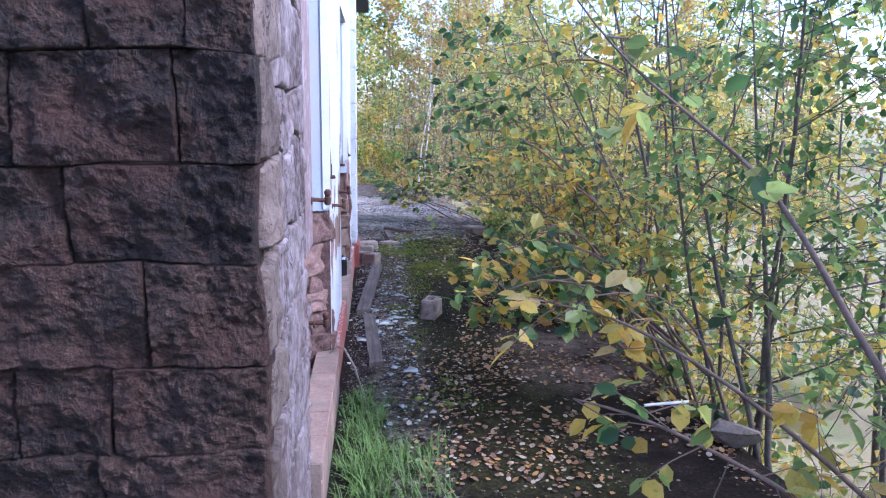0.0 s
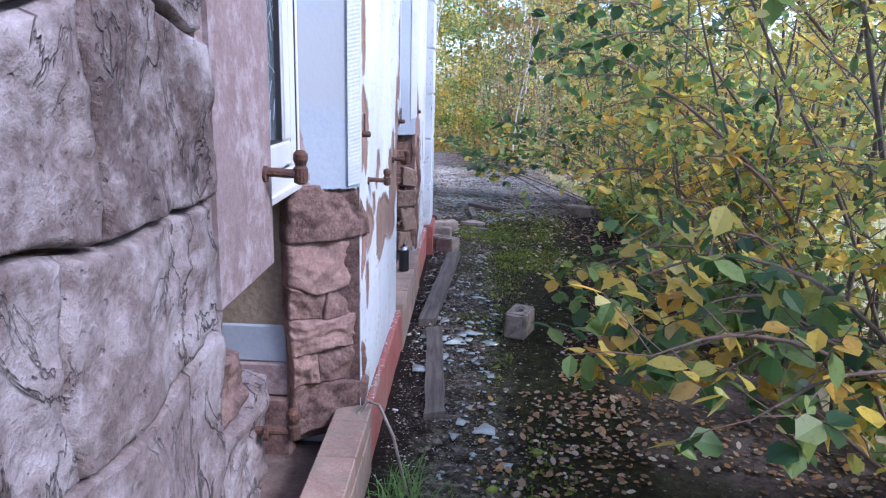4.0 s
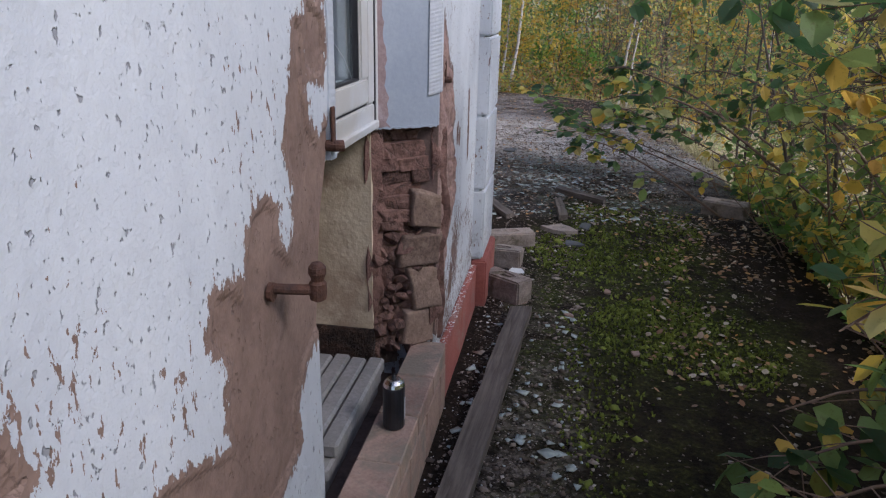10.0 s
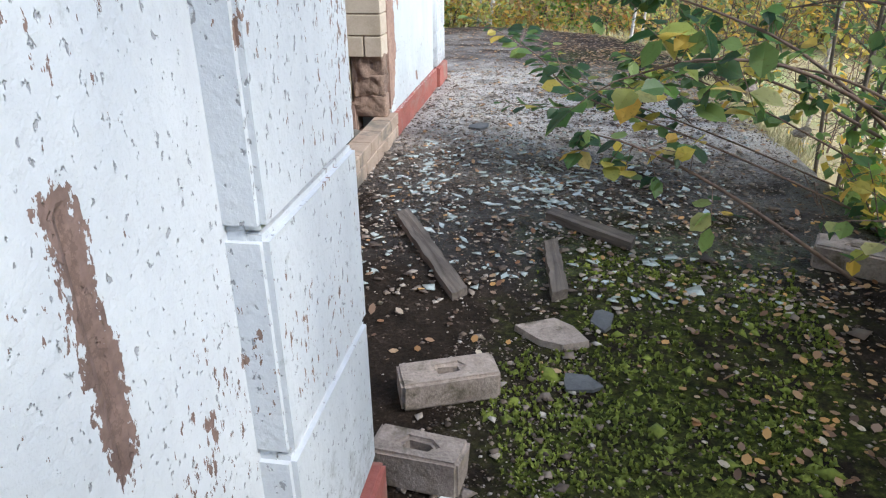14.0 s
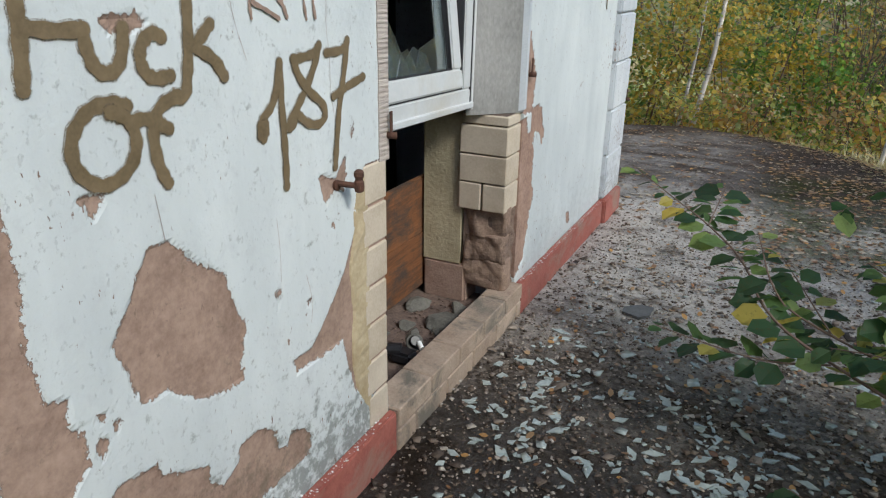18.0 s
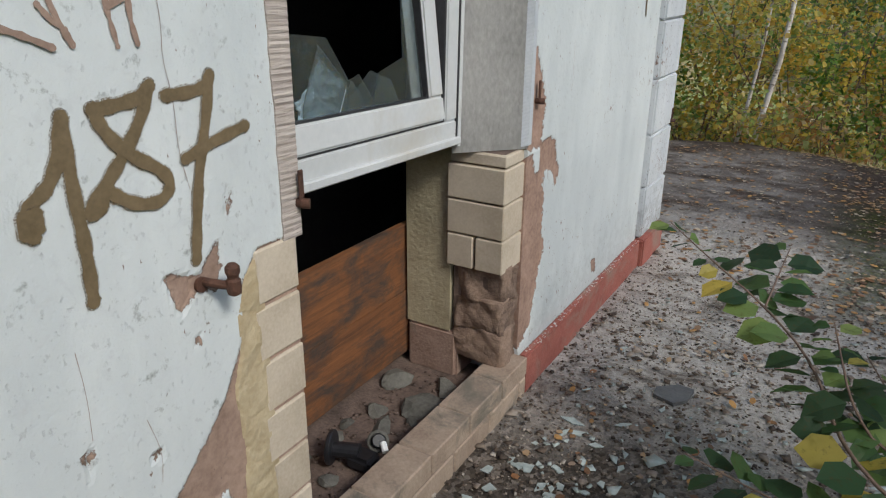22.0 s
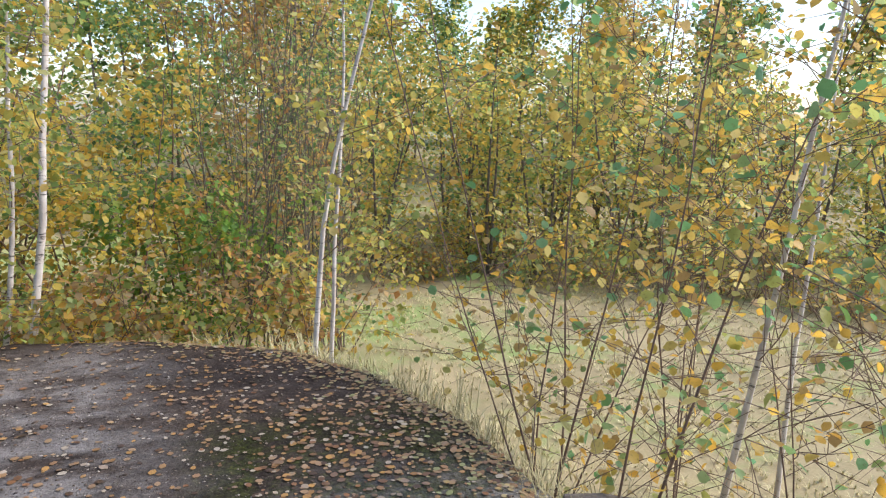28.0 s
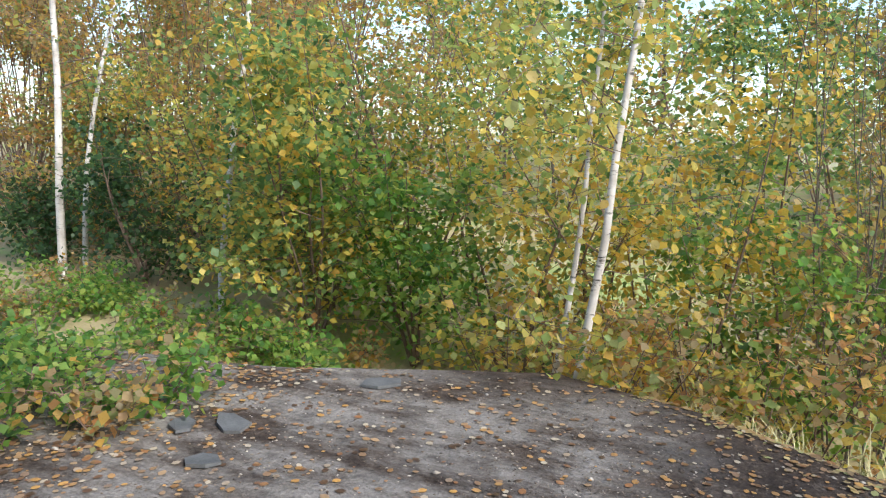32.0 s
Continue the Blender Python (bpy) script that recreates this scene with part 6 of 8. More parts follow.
# layered stones in the upper half, thin and broken off unevenly
z, num = 0.665, 0
while z < 1.06:
    h = min(rnd.uniform(0.03, 0.062), 1.072 - z)
    cut = rnd.choice((None, rnd.uniform(0.35, 0.75)))
    for a, b in (((0.1, 1.06),) if cut is None else ((0.1, cut), (cut, 1.06))):
        out = rnd.uniform(-0.042, -0.012) - 0.04 * max(0.0, (z - 0.95) / 0.1)
        me = rough_block((b - a) * 0.244 + 0.003, h + 0.004, 0.1, 4600 + num, 0.006, 24, 0.004, ((a + b) * 0.12 + 3, z), 0.05, 0.013)
        lay(me, M_RUBBLESTONE, jamb2, splayed(W2[1], (a + b) / 2, z + h / 2, out), -math.pi / 2 + SPLAY, tilt=rnd.uniform(-0.05, 0.05))
        num += 1
    z += h
# stacked broken stones below them
z = SILL1 + 0.0
num = 0
while z < 0.7:
    u = rnd.uniform(-0.02, 0.05)
    h = rnd.uniform(0.03, 0.042)
    while u < 0.78:
        sz = rnd.uniform(0.024, 0.05)
        me = chip_stone(sz, 4700 + num, rnd.uniform(0.65, 0.95))
        ob = lay(me, M_RUBBLESTONE, jamb2, splayed(W2[1], u + sz * 1.6, z + rnd.uniform(-0.01, 0.01), rnd.uniform(-0.06, -0.025)), rnd.uniform(0, 6.28), tilt=rnd.uniform(-0.6, 0.6))
        u += sz * 3.4
        num += 1
    z += h
# pink mortar strip along the inner edge
me = rough_block(0.06, WIN_Z - SILL1 + 0.04, 0.1, 4801, 0.014, 40, 0.006, (7, 0), 0.025, 0.014)
lay(me, M_RUBBLESTONE, jamb2, splayed(W2[1], 0.06, (WIN_Z + SILL1) / 2 - 0.02, -0.02), -math.pi / 2 + SPLAY)
me = rough_block(0.07, WIN_Z - SILL1 + 0.02, 0.06, 4811, 0.012, 40, 0.005, (11, 0), 0.035, 0.016)
lay(me, M_RUBBLESTONE, jamb2, splayed(W2[1], 1.02, (WIN_Z + SILL1) / 2 - 0.01, -0.012), -math.pi / 2 + SPLAY)
# worn cream bricks at the outer corner
for num, (z0, z1, w, out) in enumerate(((0.27, 0.4, 0.14, 0.0), (0.41, 0.565, 0.11, 0.004), (0.575, 0.7, 0.15, 0.006), (0.72, 0.845, 0.11, 0.006))):
    me = rough_block(w, z1 - z0, 0.1, 4820 + num, 0.004, 20, 0.009, (num, 9), 0.035, 0.004)
    lay(me, M_BROWNSTONE, jamb2, splayed(W2[1], 1.06 - w / 0.488, (z0 + z1) / 2, out - 0.004), -math.pi / 2 + SPLAY, "brick", rnd.uniform(-0.05, 0.05))


def bare_face(outline, seed, mat, lab, depth=0.02, hollow=None, x0=0.0, pits=()):
    """Bare stone standing out inside an outline where the paint is gone; it dips under the paint along the rim."""
    y0, y1 = min(q[0] for q in outline), max(q[0] for q in outline)
    z0, z1 = min(q[1] for q in outline), max(q[1] for q in outline)
    ny, nz = int((y1 - y0) / 0.0042), int((z1 - z0) / 0.0055)
    Y, Z = [q.reshape(-1) for q in np.meshgrid(np.linspace(y0, y1, ny + 1), np.linspace(z0, z1, nz + 1), indexing="ij")]
    D = -rim_distance(Y, Z, outline)
    verts = []
    for i, (y, z, d) in enumerate(zip(Y, Z, D)):
        q = Vector((seed, y * 6, z * 4))
        e = d + 0.006 * noise.noise(q * 5)
        m = max(-0.4, min(1.0, e / 0.02))
        relief = 0.55 + 0.55 * noise.noise(Vector((seed, y * 9, z * 14))) + 0.3 * noise.noise(q * 4) + 0.2 * noise.noise(q * 9) - 0.5 * max(0.0, 0.12 - abs(noise.noise(Vector((seed + 4, y * 5, z * 11))))) * 8
        if hollow:
            k = math.hypot((y - hollow[0] - 0.12 * (z - hollow[1])) / hollow[2], (z - hollow[1]) / hollow[3])
            relief = relief * min(1.0, 0.3 + abs(k - 1) * 2) + 0.5 * max(0.0, 1 - abs(k - 1.25) * 4) - 1.6 * max(0.0, min(1.0, (1.08 - k) * 7))
        for py, pz, pr in pits:
            relief -= 2.0 * max(0.0, 1 - math.hypot(y - py, (z - pz) * 1.5) / pr)
        verts.append((x0 + (-0.03 if i <= nz else depth * m * max(relief, -0.1) - (0.006 if m < 0 else 0)), y, z))
    k = nz + 1
    faces = [(i * k + j, (i + 1) * k + j, (i + 1) * k + j + 1, i * k + j + 1) for i in range(ny) for j in range(nz)]
    ob = raw("trim_bare_stone", verts, faces, mat, smooth=True)
    if hollow:
        att = ob.data.attributes.new("hollow", "FLOAT", "POINT")
        att.data.foreach_set("value", np.hypot((Y - hollow[0] - 0.12 * (Z - hollow[1])) / hollow[2], (Z - hollow[1]) / hollow[3]).astype(np.float32))
    return tagged(ob, lab, "stone face", kind="structure")


bare_face([(max(y, W2[1] + 0.002), max(z, SILL1 + 0.02)) for y, z in LOST_A3[0]], 3.0, M_FILLEDSTONE, "bare reddish stone with an ochre hollow where paint has gone", 0.015, (6.165, 0.85, 0.036, 0.085), pits=((6.13, 0.745, 0.018), (6.15, 0.775, 0.01), (6.1, 0.87, 0.014)))

# brick jambs and sills of lime-sand brick
def brick(parent, x0, x1, y0, y1, z0, z1, mat):
    return part("brick", box(x0, x1, y0, y1, z0, z1, 0.004), mat, parent)


jamb3 = struct("trim_jamb", box(FACE_B - 0.22, FACE_B - 0.03, W3[1] - 0.12, W3[1] + 0.02, 0.166, WIN_Z3 - 0.002), M_MORTAR, "cream brick jamb on crumbling rubble", "jamb")
z = WIN_Z3 - 0.05
brick(jamb3, FACE_B - 0.23, FACE_B - 0.014, 10.44, W3[1], z + 0.006, WIN_Z3 - 0.004, M_BRICK)
for k in range(3):
    if k < 2:
        brick(jamb3, FACE_B - 0.235, FACE_B - 0.012, 10.43, W3[1] + 0.01, z - 0.125 + 0.003, z, M_BRICK)
    else:
        brick(jamb3, FACE_B - 0.235, FACE_B - 0.13, 10.43, W3[1] + 0.01, z - 0.125 + 0.003, z, M_BRICK)
        brick(jamb3, FACE_B - 0.12, FACE_B - 0.012, 10.43, W3[1] + 0.01, z - 0.125 + 0.003, z, M_BRICK)
    z -= 0.128
for num, (z0, z1) in enumerate(((0.16, 0.3), (0.3, 0.42), (0.42, 0.54))):
    me = rough_block(0.2, z1 - z0, 0.06, 4300 + num, 0.012, 20, 0.006, (num, 1), 0.03, 0.013)
    lay(me, M_BROWNSTONE, jamb3, (FACE_B - 0.115, 10.452, (z0 + z1) / 2), -math.pi / 2)
    me = rough_block(0.13, z1 - z0, 0.06, 4400 + num, 0.012, 20, 0.006, (num, 5), 0.03, 0.013)
    lay(me, M_BROWNSTONE, jamb3, (FACE_B - 0.018, 10.52, (z0 + z1) / 2), 0.0)
z = 0.138
for k in range(7):
    w3n = bpy.data.objects["wall_8"]
    brick(w3n, FACE_B - 0.2, FACE_B + 0.0025, W3[0] - (0.128 if k % 2 else 0.118), W3[0] + 0.003 - 0.006 * (k < 4), z + 0.008, z + 0.124, M_BRICK)
    z += 0.126
bare_face([(9.29, 1.018), (9.25, 0.965), (9.225, 0.898), (9.228, 0.82), (9.205, 0.743), (9.215, 0.6), (9.2, 0.44), (9.235, 0.3), (9.3, 0.2), (9.3, 1.0)], 5.0, M_MORTARCREAM, "rough cream mortar beside the jamb bricks", 0.005, None, FACE_B)
for x, (y0, y1), zt, mat, lab in ((0, (2.14, W1[1]), SILL1, M_PINKBRICK, "pinkish worn brick sill wall"), (0, (4.69, W2[1]), SILL1, M_PINKBRICK, "pinkish worn brick sill wall"), (FACE_B, W3, 0.165, M_SILL3, "pinkish and cream brick sill wall")):
    sl = struct("trim_sill", box(x - 0.08, x + 0.035, y0, y1, -0.03, zt - 0.005), M_SILLMORTAR, lab, "sill")
    y = y0 + 0.004
    while y < y1 - 0.03:
        e = min(y + 0.235, y1 - 0.003)
        brick(sl, x - 0.085, x + 0.042, y, e, zt - 0.075, zt, mat)
        y = e + 0.006
    y = y0 + 0.004
    while y < y1 - 0.03:
        e = min(y + (0.12 if y == y0 + 0.004 else 0.235), y1 - 0.003)
        brick(sl, x - 0.02, x + 0.04, y, e, 0.0 if zt > 0.2 else -0.02, zt - 0.087, mat)
        y = e + 0.012


# loose pale slats lying in the middle opening
slats = empty("slat_pile", (0, 0, 0.122), "loose pale grey plastic slats piled on the ledge behind the opening", "pile")
for k in range(12):
    sx, sz = -0.42 + (k % 4) * 0.062 + 0.012 * (k // 4), 0.05 * (k // 4)
    bm = box(sx, sx + 0.056, 5.12 + 0.05 * (k % 3), 5.745 + 0.012 * (k % 2), sz, sz + 0.048, 0.008)
    part("slat", bm, M_GREY3, slats)
# ---- what lies on the ground ----
def scatter_mesh(name, v, f_tri, mat, label, category):
    """v: (n, k, 3) corners of n pieces; f_tri: (m, 3) triangles of one piece."""
    n, k = v.shape[:2]
    f = (np.asarray(f_tri)[None] + (np.arange(n) * k)[:, None, None]).reshape(-1, 3)
    me = bpy.data.meshes.new(name)
    me.vertices.add(n * k), me.loops.add(len(f) * 3), me.polygons.add(len(f))
    me.vertices.foreach_set("co", v.reshape(-1))
    me.loops.foreach_set("vertex_index", f.reshape(-1))
    me.polygons.foreach_set("loop_start", np.arange(len(f)) * 3)
    me.update()
    me.materials.append(mat)
    return tagged(new(name, me), label, category, kind="stuff")


def spots(rng, n, x0, x1, y0, y1, lift=0.0, gather=0.0):
    x, y = rng.uniform(x0, x1, n), rng.uniform(y0, y1, n)
    if gather:
        keep = np.array([noise.noise(Vector((a * 1.6, b * 1.6, 7))) + rng.normal(0, 0.25) > gather - 0.5 for a, b in zip(x, y)])
        x, y = x[keep], y[keep]
    ok = np.array([a < edge_right(b) - 0.03 and a > edge_left(b) + 0.05 for a, b in zip(x, y)])
    x, y = x[ok], y[ok]
    z = np.array([ground_z(a, b) for a, b in zip(x, y)]) + lift
    return np.stack([x, y, z], 1)


rng = np.random.default_rng(4)
OCT = np.array([[1, 0, 0], [0, 1, 0], [-1, 0, 0], [0, -1, 0], [0, 0, 1], [0, 0, -0.5]], float)
OCT_F = [(0, 1, 4), (1, 2, 4), (2, 3, 4), (3, 0, 4), (1, 0, 5), (2, 1, 5), (3, 2, 5), (0, 3, 5)]


def shards(name, pts, size, mat, lab, category="broken glass"):
    n = len(pts)
    a = rng.uniform(0, 6.28, (n, 1)) + np.array([[0, 1.5, 2.6, 4.4]]) + rng.normal(0, 0.25, (n, 4))
    r = size * rng.lognormal(0, 0.5, (n, 1)) * rng.uniform(0.5, 1.3, (n, 4))
    top = np.stack([r * np.cos(a), r * np.sin(a), 0.006 + rng.normal(0, 0.12, (n, 1)) * r * np.cos(a) + rng.uniform(0, 0.006, (n, 1))], 2)
    low = top - np.array([0, 0, 0.004])
    v = np.concatenate([top, low], 1) + pts[:, None]
    f = [(0, 1, 2), (0, 2, 3)] + [q for i in range(4) for q in ((i, i + 4, (i + 1) % 4 + 4), (i, (i + 1) % 4 + 4, (i + 1) % 4))]
    scatter_mesh(name, v, f, mat, lab, category)


def pebbles(name, pts, size, mat, lab):
    n = len(pts)
    a = rng.uniform(0, 6.28, n)
    s = size * rng.lognormal(0, 0.45, n)
    shape = OCT[None] * (s[:, None] * rng.uniform(0.5, 1.2, (n, 6)))[:, :, None] * np.array([1, 0.8, 0.45])
    c, d = np.cos(a)[:, None], np.sin(a)[:, None]
    v = np.stack([shape[:, :, 0] * c - shape[:, :, 1] * d, shape[:, :, 0] * d + shape[:, :, 1] * c, shape[:, :, 2]], 2) + pts[:, None]
    scatter_mesh(name, v, OCT_F, mat, lab, "moss" if name == "moss" else "rubble")


pebbles("rubble", np.concatenate([spots(rng, 13000, -0.65, 1.8, 9.0, 12.2, 0.001), spots(rng, 1600, -0.65, 1.8, 7.4, 9.0, 0.001), spots(rng, 3000, 0.05, 1.6, 1.5, 7.4, 0.002), spots(rng, 9000, -2.6, 1.6, 11.2, 15.6, 0.001)]), 0.0062, M_PEBBLE, "scattered pale crumbs of rubble on the terrace")
pebbles("rubble", np.concatenate([spots(rng, 7000, 0.08, 0.55, 3.5, 8.2, 0.002), spots(rng, 1800, 0.05, 0.75, 3.5, 6.3, 0.003), spots(rng, 2600, 0.05, 1.6, 6.3, 9.0, 0.003), spots(rng, 9000, -0.6, 1.7, 8.6, 15.5, 0.001)]), 0.0042, M_PEBBLE, "fine pale grit strewn over moss and asphalt")
shards("rubble", np.concatenate([spots(rng, 2300, -0.65, 1.5, 8.4, 11.4, 0.003), spots(rng, 700, -0.65, 1.7, 11.2, 13.0, 0.003), spots(rng, 420, 0.05, 0.6, 4.5, 8.4, 0.003)]), 0.009, M_PEBBLE, "flat angular chips of stone and plaster on the terrace", "rubble")
pebbles("rubble", np.concatenate([spots(rng, 350, 0.06, 0.6, 1.5, 7.6, 0.003), spots(rng, 250, -0.6, 1.6, 7.4, 12, 0.003)]), 0.012, M_BLOCK, "scattered darker stones on the terrace")


def litter(name, pts, size, mat, lab, curl=0.3, lie=0.16):
    n = len(pts)
    a, s = rng.uniform(0, 6.28, n), size * rng.uniform(0.35, 1.3, n)
    out = np.array([[0, 0, 0], [0.3, 0.36, 0.1], [0.7, 0.34, 0.15], [1, 0, 0.05], [0.7, -0.34, 0.15], [0.3, -0.36, 0.1]])
    v = out[None] * s[:, None, None]
    v = v * np.array([1, 1, curl])[None, None] * rng.uniform(0.3, 1.8, n)[:, None, None] ** np.array([0, 0, 1])
    v[:, :, 2] *= rng.choice([-0.35, 1.0, 0.5], n)[:, None]
    tilt = rng.normal(0, lie, n)
    v[:, :, 2] += v[:, :, 0] * np.abs(tilt)[:, None] + 0.002
    c, d = np.cos(a)[:, None], np.sin(a)[:, None]
    v = np.stack([v[:, :, 0] * c - v[:, :, 1] * d, v[:, :, 0] * d + v[:, :, 1] * c, v[:, :, 2]], 2) + pts[:, None]
    scatter_mesh(name, v, [(0, 1, 5), (1, 2, 4), (1, 4, 5), (2, 3, 4)], mat, lab, "leaf litter")


litter("fallen_leaves", np.concatenate([spots(rng, 7500, 0.4, 2.0, -0.5, 4.2, 0.004, 0.5), spots(rng, 3000, 0.85, 2.0, 3.9, 9, 0.004, 0.4), spots(rng, 900, -0.5, 1.9, 8, 12, 0.004)]), 0.03, M_LEAF_FALLEN, "fallen brown and yellow leaves on the terrace", 0.35, 0.3)
litter("fallen_leaves", np.concatenate([spots(rng, 2600, 0.2, 1.7, 11.8, 15.2, 0.003, 0.45), spots(rng, 2600, -3.2, 1.2, 12.2, 15.8, 0.003), spots(rng, 3000, -4.8, -1.9, 12.8, 15.2, 0.003)], 0), 0.036, M_LEAF_FALLEN, "fallen brown and yellow leaves on the far terrace", 0.1, 0.06)
rim_y = rng.uniform(11.0, 15.7, 1700)
rim = np.array([[edge_right(b) - abs(rng.normal(0.05, 0.22)), b, 0] for b in rim_y])
rim[:, 2] = [ground_z(a, b) + 0.004 for a, b in rim[:, :2]]
litter("fallen_leaves", rim, 0.031, M_LEAF_DRIFT, "drift of yellow and orange leaves along the terrace edge", 0.14, 0.1)


shards("glass_shards", np.concatenate([spots(rng, 420, -0.45, 1.3, 8.5, 10.8, 0.004), spots(rng, 160, 0.26, 0.56, 3.0, 6.9, 0.004), spots(rng, 60, 0.1, 0.25, 4.5, 6.8, 0.004), spots(rng, 120, -0.5, 1.6, 10.6, 11.8, 0.004)]), 0.012, M_SHARD, "pale broken window glass strewn on the terrace")
shards("glass_shards", np.concatenate([spots(rng, 26, 0.3, 0.55, 3.5, 5.6, 0.006), spots(rng, 10, 0.14, 0.28, 4.4, 5.6, 0.006)]), 0.03, M_SHARD, "large pale pieces of broken window glass along the plank")
pile = empty("broken_pane", (0.6, 9.2, 0.0), "pieces of a broken window pane strewn on gravel", "broken glass")
splinters = []
for num in range(9):
    rs = random.Random(num + 50)
    turn = [rs.uniform(-0.3, 0.3) + q * 1.5708 for q in range(4)]
    rad = [rs.uniform(0.5, 1.4) for _ in range(4)]
    top = [(r * math.cos(q), r * math.sin(q) * 0.6, 0.12 + 0.05 * math.cos(q)) for r, q in zip(rad, turn)]
    me = bpy.data.meshes.new("glass_piece")
    me.from_pydata(top + [(x, y, z - 0.12) for x, y, z in top], [], [(0, 1, 2, 3), (7, 6, 5, 4), (0, 4, 5, 1), (1, 5, 6, 2), (2, 6, 7, 3), (3, 7, 4, 0)])
    me.materials.append(M_SHARD)
    splinters.append(me)
rs = random.Random(77)
for num in range(280):
    x, y = (rs.gauss(0.35, 0.3), rs.gauss(9.75, 0.3)) if num < 130 else ((rs.gauss(-0.35, 0.12), rs.gauss(9.95, 0.25)) if num < 200 else (rs.uniform(-0.5, 1.2), rs.uniform(8.6, 10.8)))
    ob = new("glass_piece", rs.choice(splinters))
    ob.parent = pile
    k = 0.016 * rs.uniform(0.5, 1.0) ** -1.3
    ob.scale = (k, k, 0.035)
    ob.location = (x - 0.6, y - 9.2, ground_z(x, y) + 0.003)
    ob.rotation_euler = (rs.gauss(0, 0.08), rs.gauss(0, 0.08), rs.uniform(0, 6.28))
led = np.stack([rng.uniform(FACE_B - 0.4, FACE_B - 0.13, 420), rng.uniform(9.35, 10.42, 420), np.full(420, 0.073)], 1)
pebbles("rubble", led, 0.008, M_MORTAR, "dusty crumbs of rubble on the ledge")


def blades(name, pts, h, mat, lab, cat, lean=0.35, per=5, width=0.003):
    n = len(pts) * per
    base = np.repeat(pts, per, 0) + np.concatenate([rng.normal(0, h * 0.12, (n, 2)), np.zeros((n, 1))], 1)
    a = rng.uniform(0, 6.28, n)
    hh = h * rng.uniform(0.4, 1.15, n)
    d = np.stack([np.cos(a), np.sin(a), 0 * a], 1)
    s = np.stack([-np.sin(a), np.cos(a), 0 * a], 1) * width
    k = (rng.uniform(0.1, 1.6, n) * lean * hh)[:, None]
    up = np.array([0, 0, 1.0])
    mid = base + d * k * 0.4 + up * (hh * 0.6)[:, None]
    tip = base + d * k + up * (hh * 0.92)[:, None]
    v = np.stack([base - s, base + s, mid + s * 0.8, mid - s * 0.8, tip], 1)
    return scatter_mesh(name, v, [(0, 1, 2), (0, 2, 3), (3, 2, 4)], mat, lab, cat)


mp = spots(rng, 26000, 0.2, 1.45, 3.2, 8.9, 0, 0.5)
mp = mp[[a > 0.46 + 0.4 * noise.noise(Vector((a * 2, b * 1.7, 3))) and a < (1.3 if b > 6.2 else 0.85) + 0.45 * noise.noise(Vector((a, b * 1.3, 8))) and (b > 6.3 or (a * 977 + b * 613) % 1 < 0.4) for a, b in mp[:, :2]]]
pebbles("moss", mp[::4] + np.array([0, 0, -0.004]), 0.017, M_MOSS, "low rounded cushions of moss")
blades("moss", mp, 0.014, M_MOSS, "cushions of green moss on the terrace", "moss", 0.6, 6, 0.004)
blades("grass_tuft", np.concatenate([spots(rng, 90, 0.06, 0.3, 2.3, 3.4), spots(rng, 40, 0.2, 0.6, 2.2, 2.8)]), 0.13, M_GRASS, "fresh green grass tuft at the wall foot", "grass", 1.1, 9, 0.0022)
gx, gy = rng.uniform(1.75, 9, 11000), rng.uniform(8, 20, 11000)
ok = np.array([a > (edge_right(b) + 0.15 if b < 15.9 else -1.5) for a, b in zip(gx, gy)])
gp = np.stack([gx[ok], gy[ok], np.array([field_z(a, b) for a, b in zip(gx[ok], gy[ok])])], 1)
blades("meadow_grass", gp, 0.05, M_STRAW, "dry straw-coloured grass of the meadow", "grass", 1.2, 6, 0.0035)
ge = np.array([[edge_right(y) + rng.uniform(-0.05, 0.3), y, -0.25 + rng.uniform(-0.1, 0.1)] for y in rng.uniform(11, 15.6, 220)])
blades("edge_grass", ge, 0.3, M_STRAW, "dry grass growing along the terrace edge", "grass", 0.6, 5, 0.003)

lip = np.array([[edge_right(y) + rng.uniform(-0.08, 0.06), y, -0.07] for y in rng.uniform(10.5, 15.7, 260)])
blades("edge_grass", lip, 0.13, M_STRAW, "short dry tufts along the lip of the terrace", "grass", 0.9, 6, 0.0022)

fl = np.concatenate([np.stack([rng.uniform(0.002, 0.034, n), rng.uniform(a, b, n), np.full(n, 0.237)], 1) for a, b, n in ((3.5, 4.78, 220), (5.95, 6.84, 260))] + [np.stack([rng.uniform(FACE_B + 0.002, FACE_B + 0.036, n), rng.uniform(a, b, n), np.full(n, 0.162)], 1) for a, b, n in ((7.4, 9.35, 420), (10.62, 12.08, 300))])
pebbles("paint_flakes", fl, 0.0028, M_PLASTIC_WHITE, "flakes of white paint fallen on the plinth's top")
pebbles("paint_flakes", spots(rng, 260, 0.04, 0.2, 3.4, 7.6, 0.002), 0.004, M_PLASTIC_WHITE, "flakes of white paint at the wall foot")
# ---- plants ----
OVAL = np.array([[0, 0, 0], [0.3, 0.62, 0.3], [0.68, 0.6, 0.25], [1, 0, -0.25], [0.68, -0.6, 0.25], [0.3, -0.62, 0.3], [0.5, 0, 0]])
OVAL_F = [(0, 6, 1), (1, 6, 2), (2, 6, 3), (3, 6, 4), (4, 6, 5), (5, 6, 0)]
KITE = np.array([[0, 0, 0], [0.42, 0.8, 0.25], [1, 0, -0.15], [0.42, -0.8, 0.25]])
KITE_F = [(0, 2, 1), (0, 3, 2)]


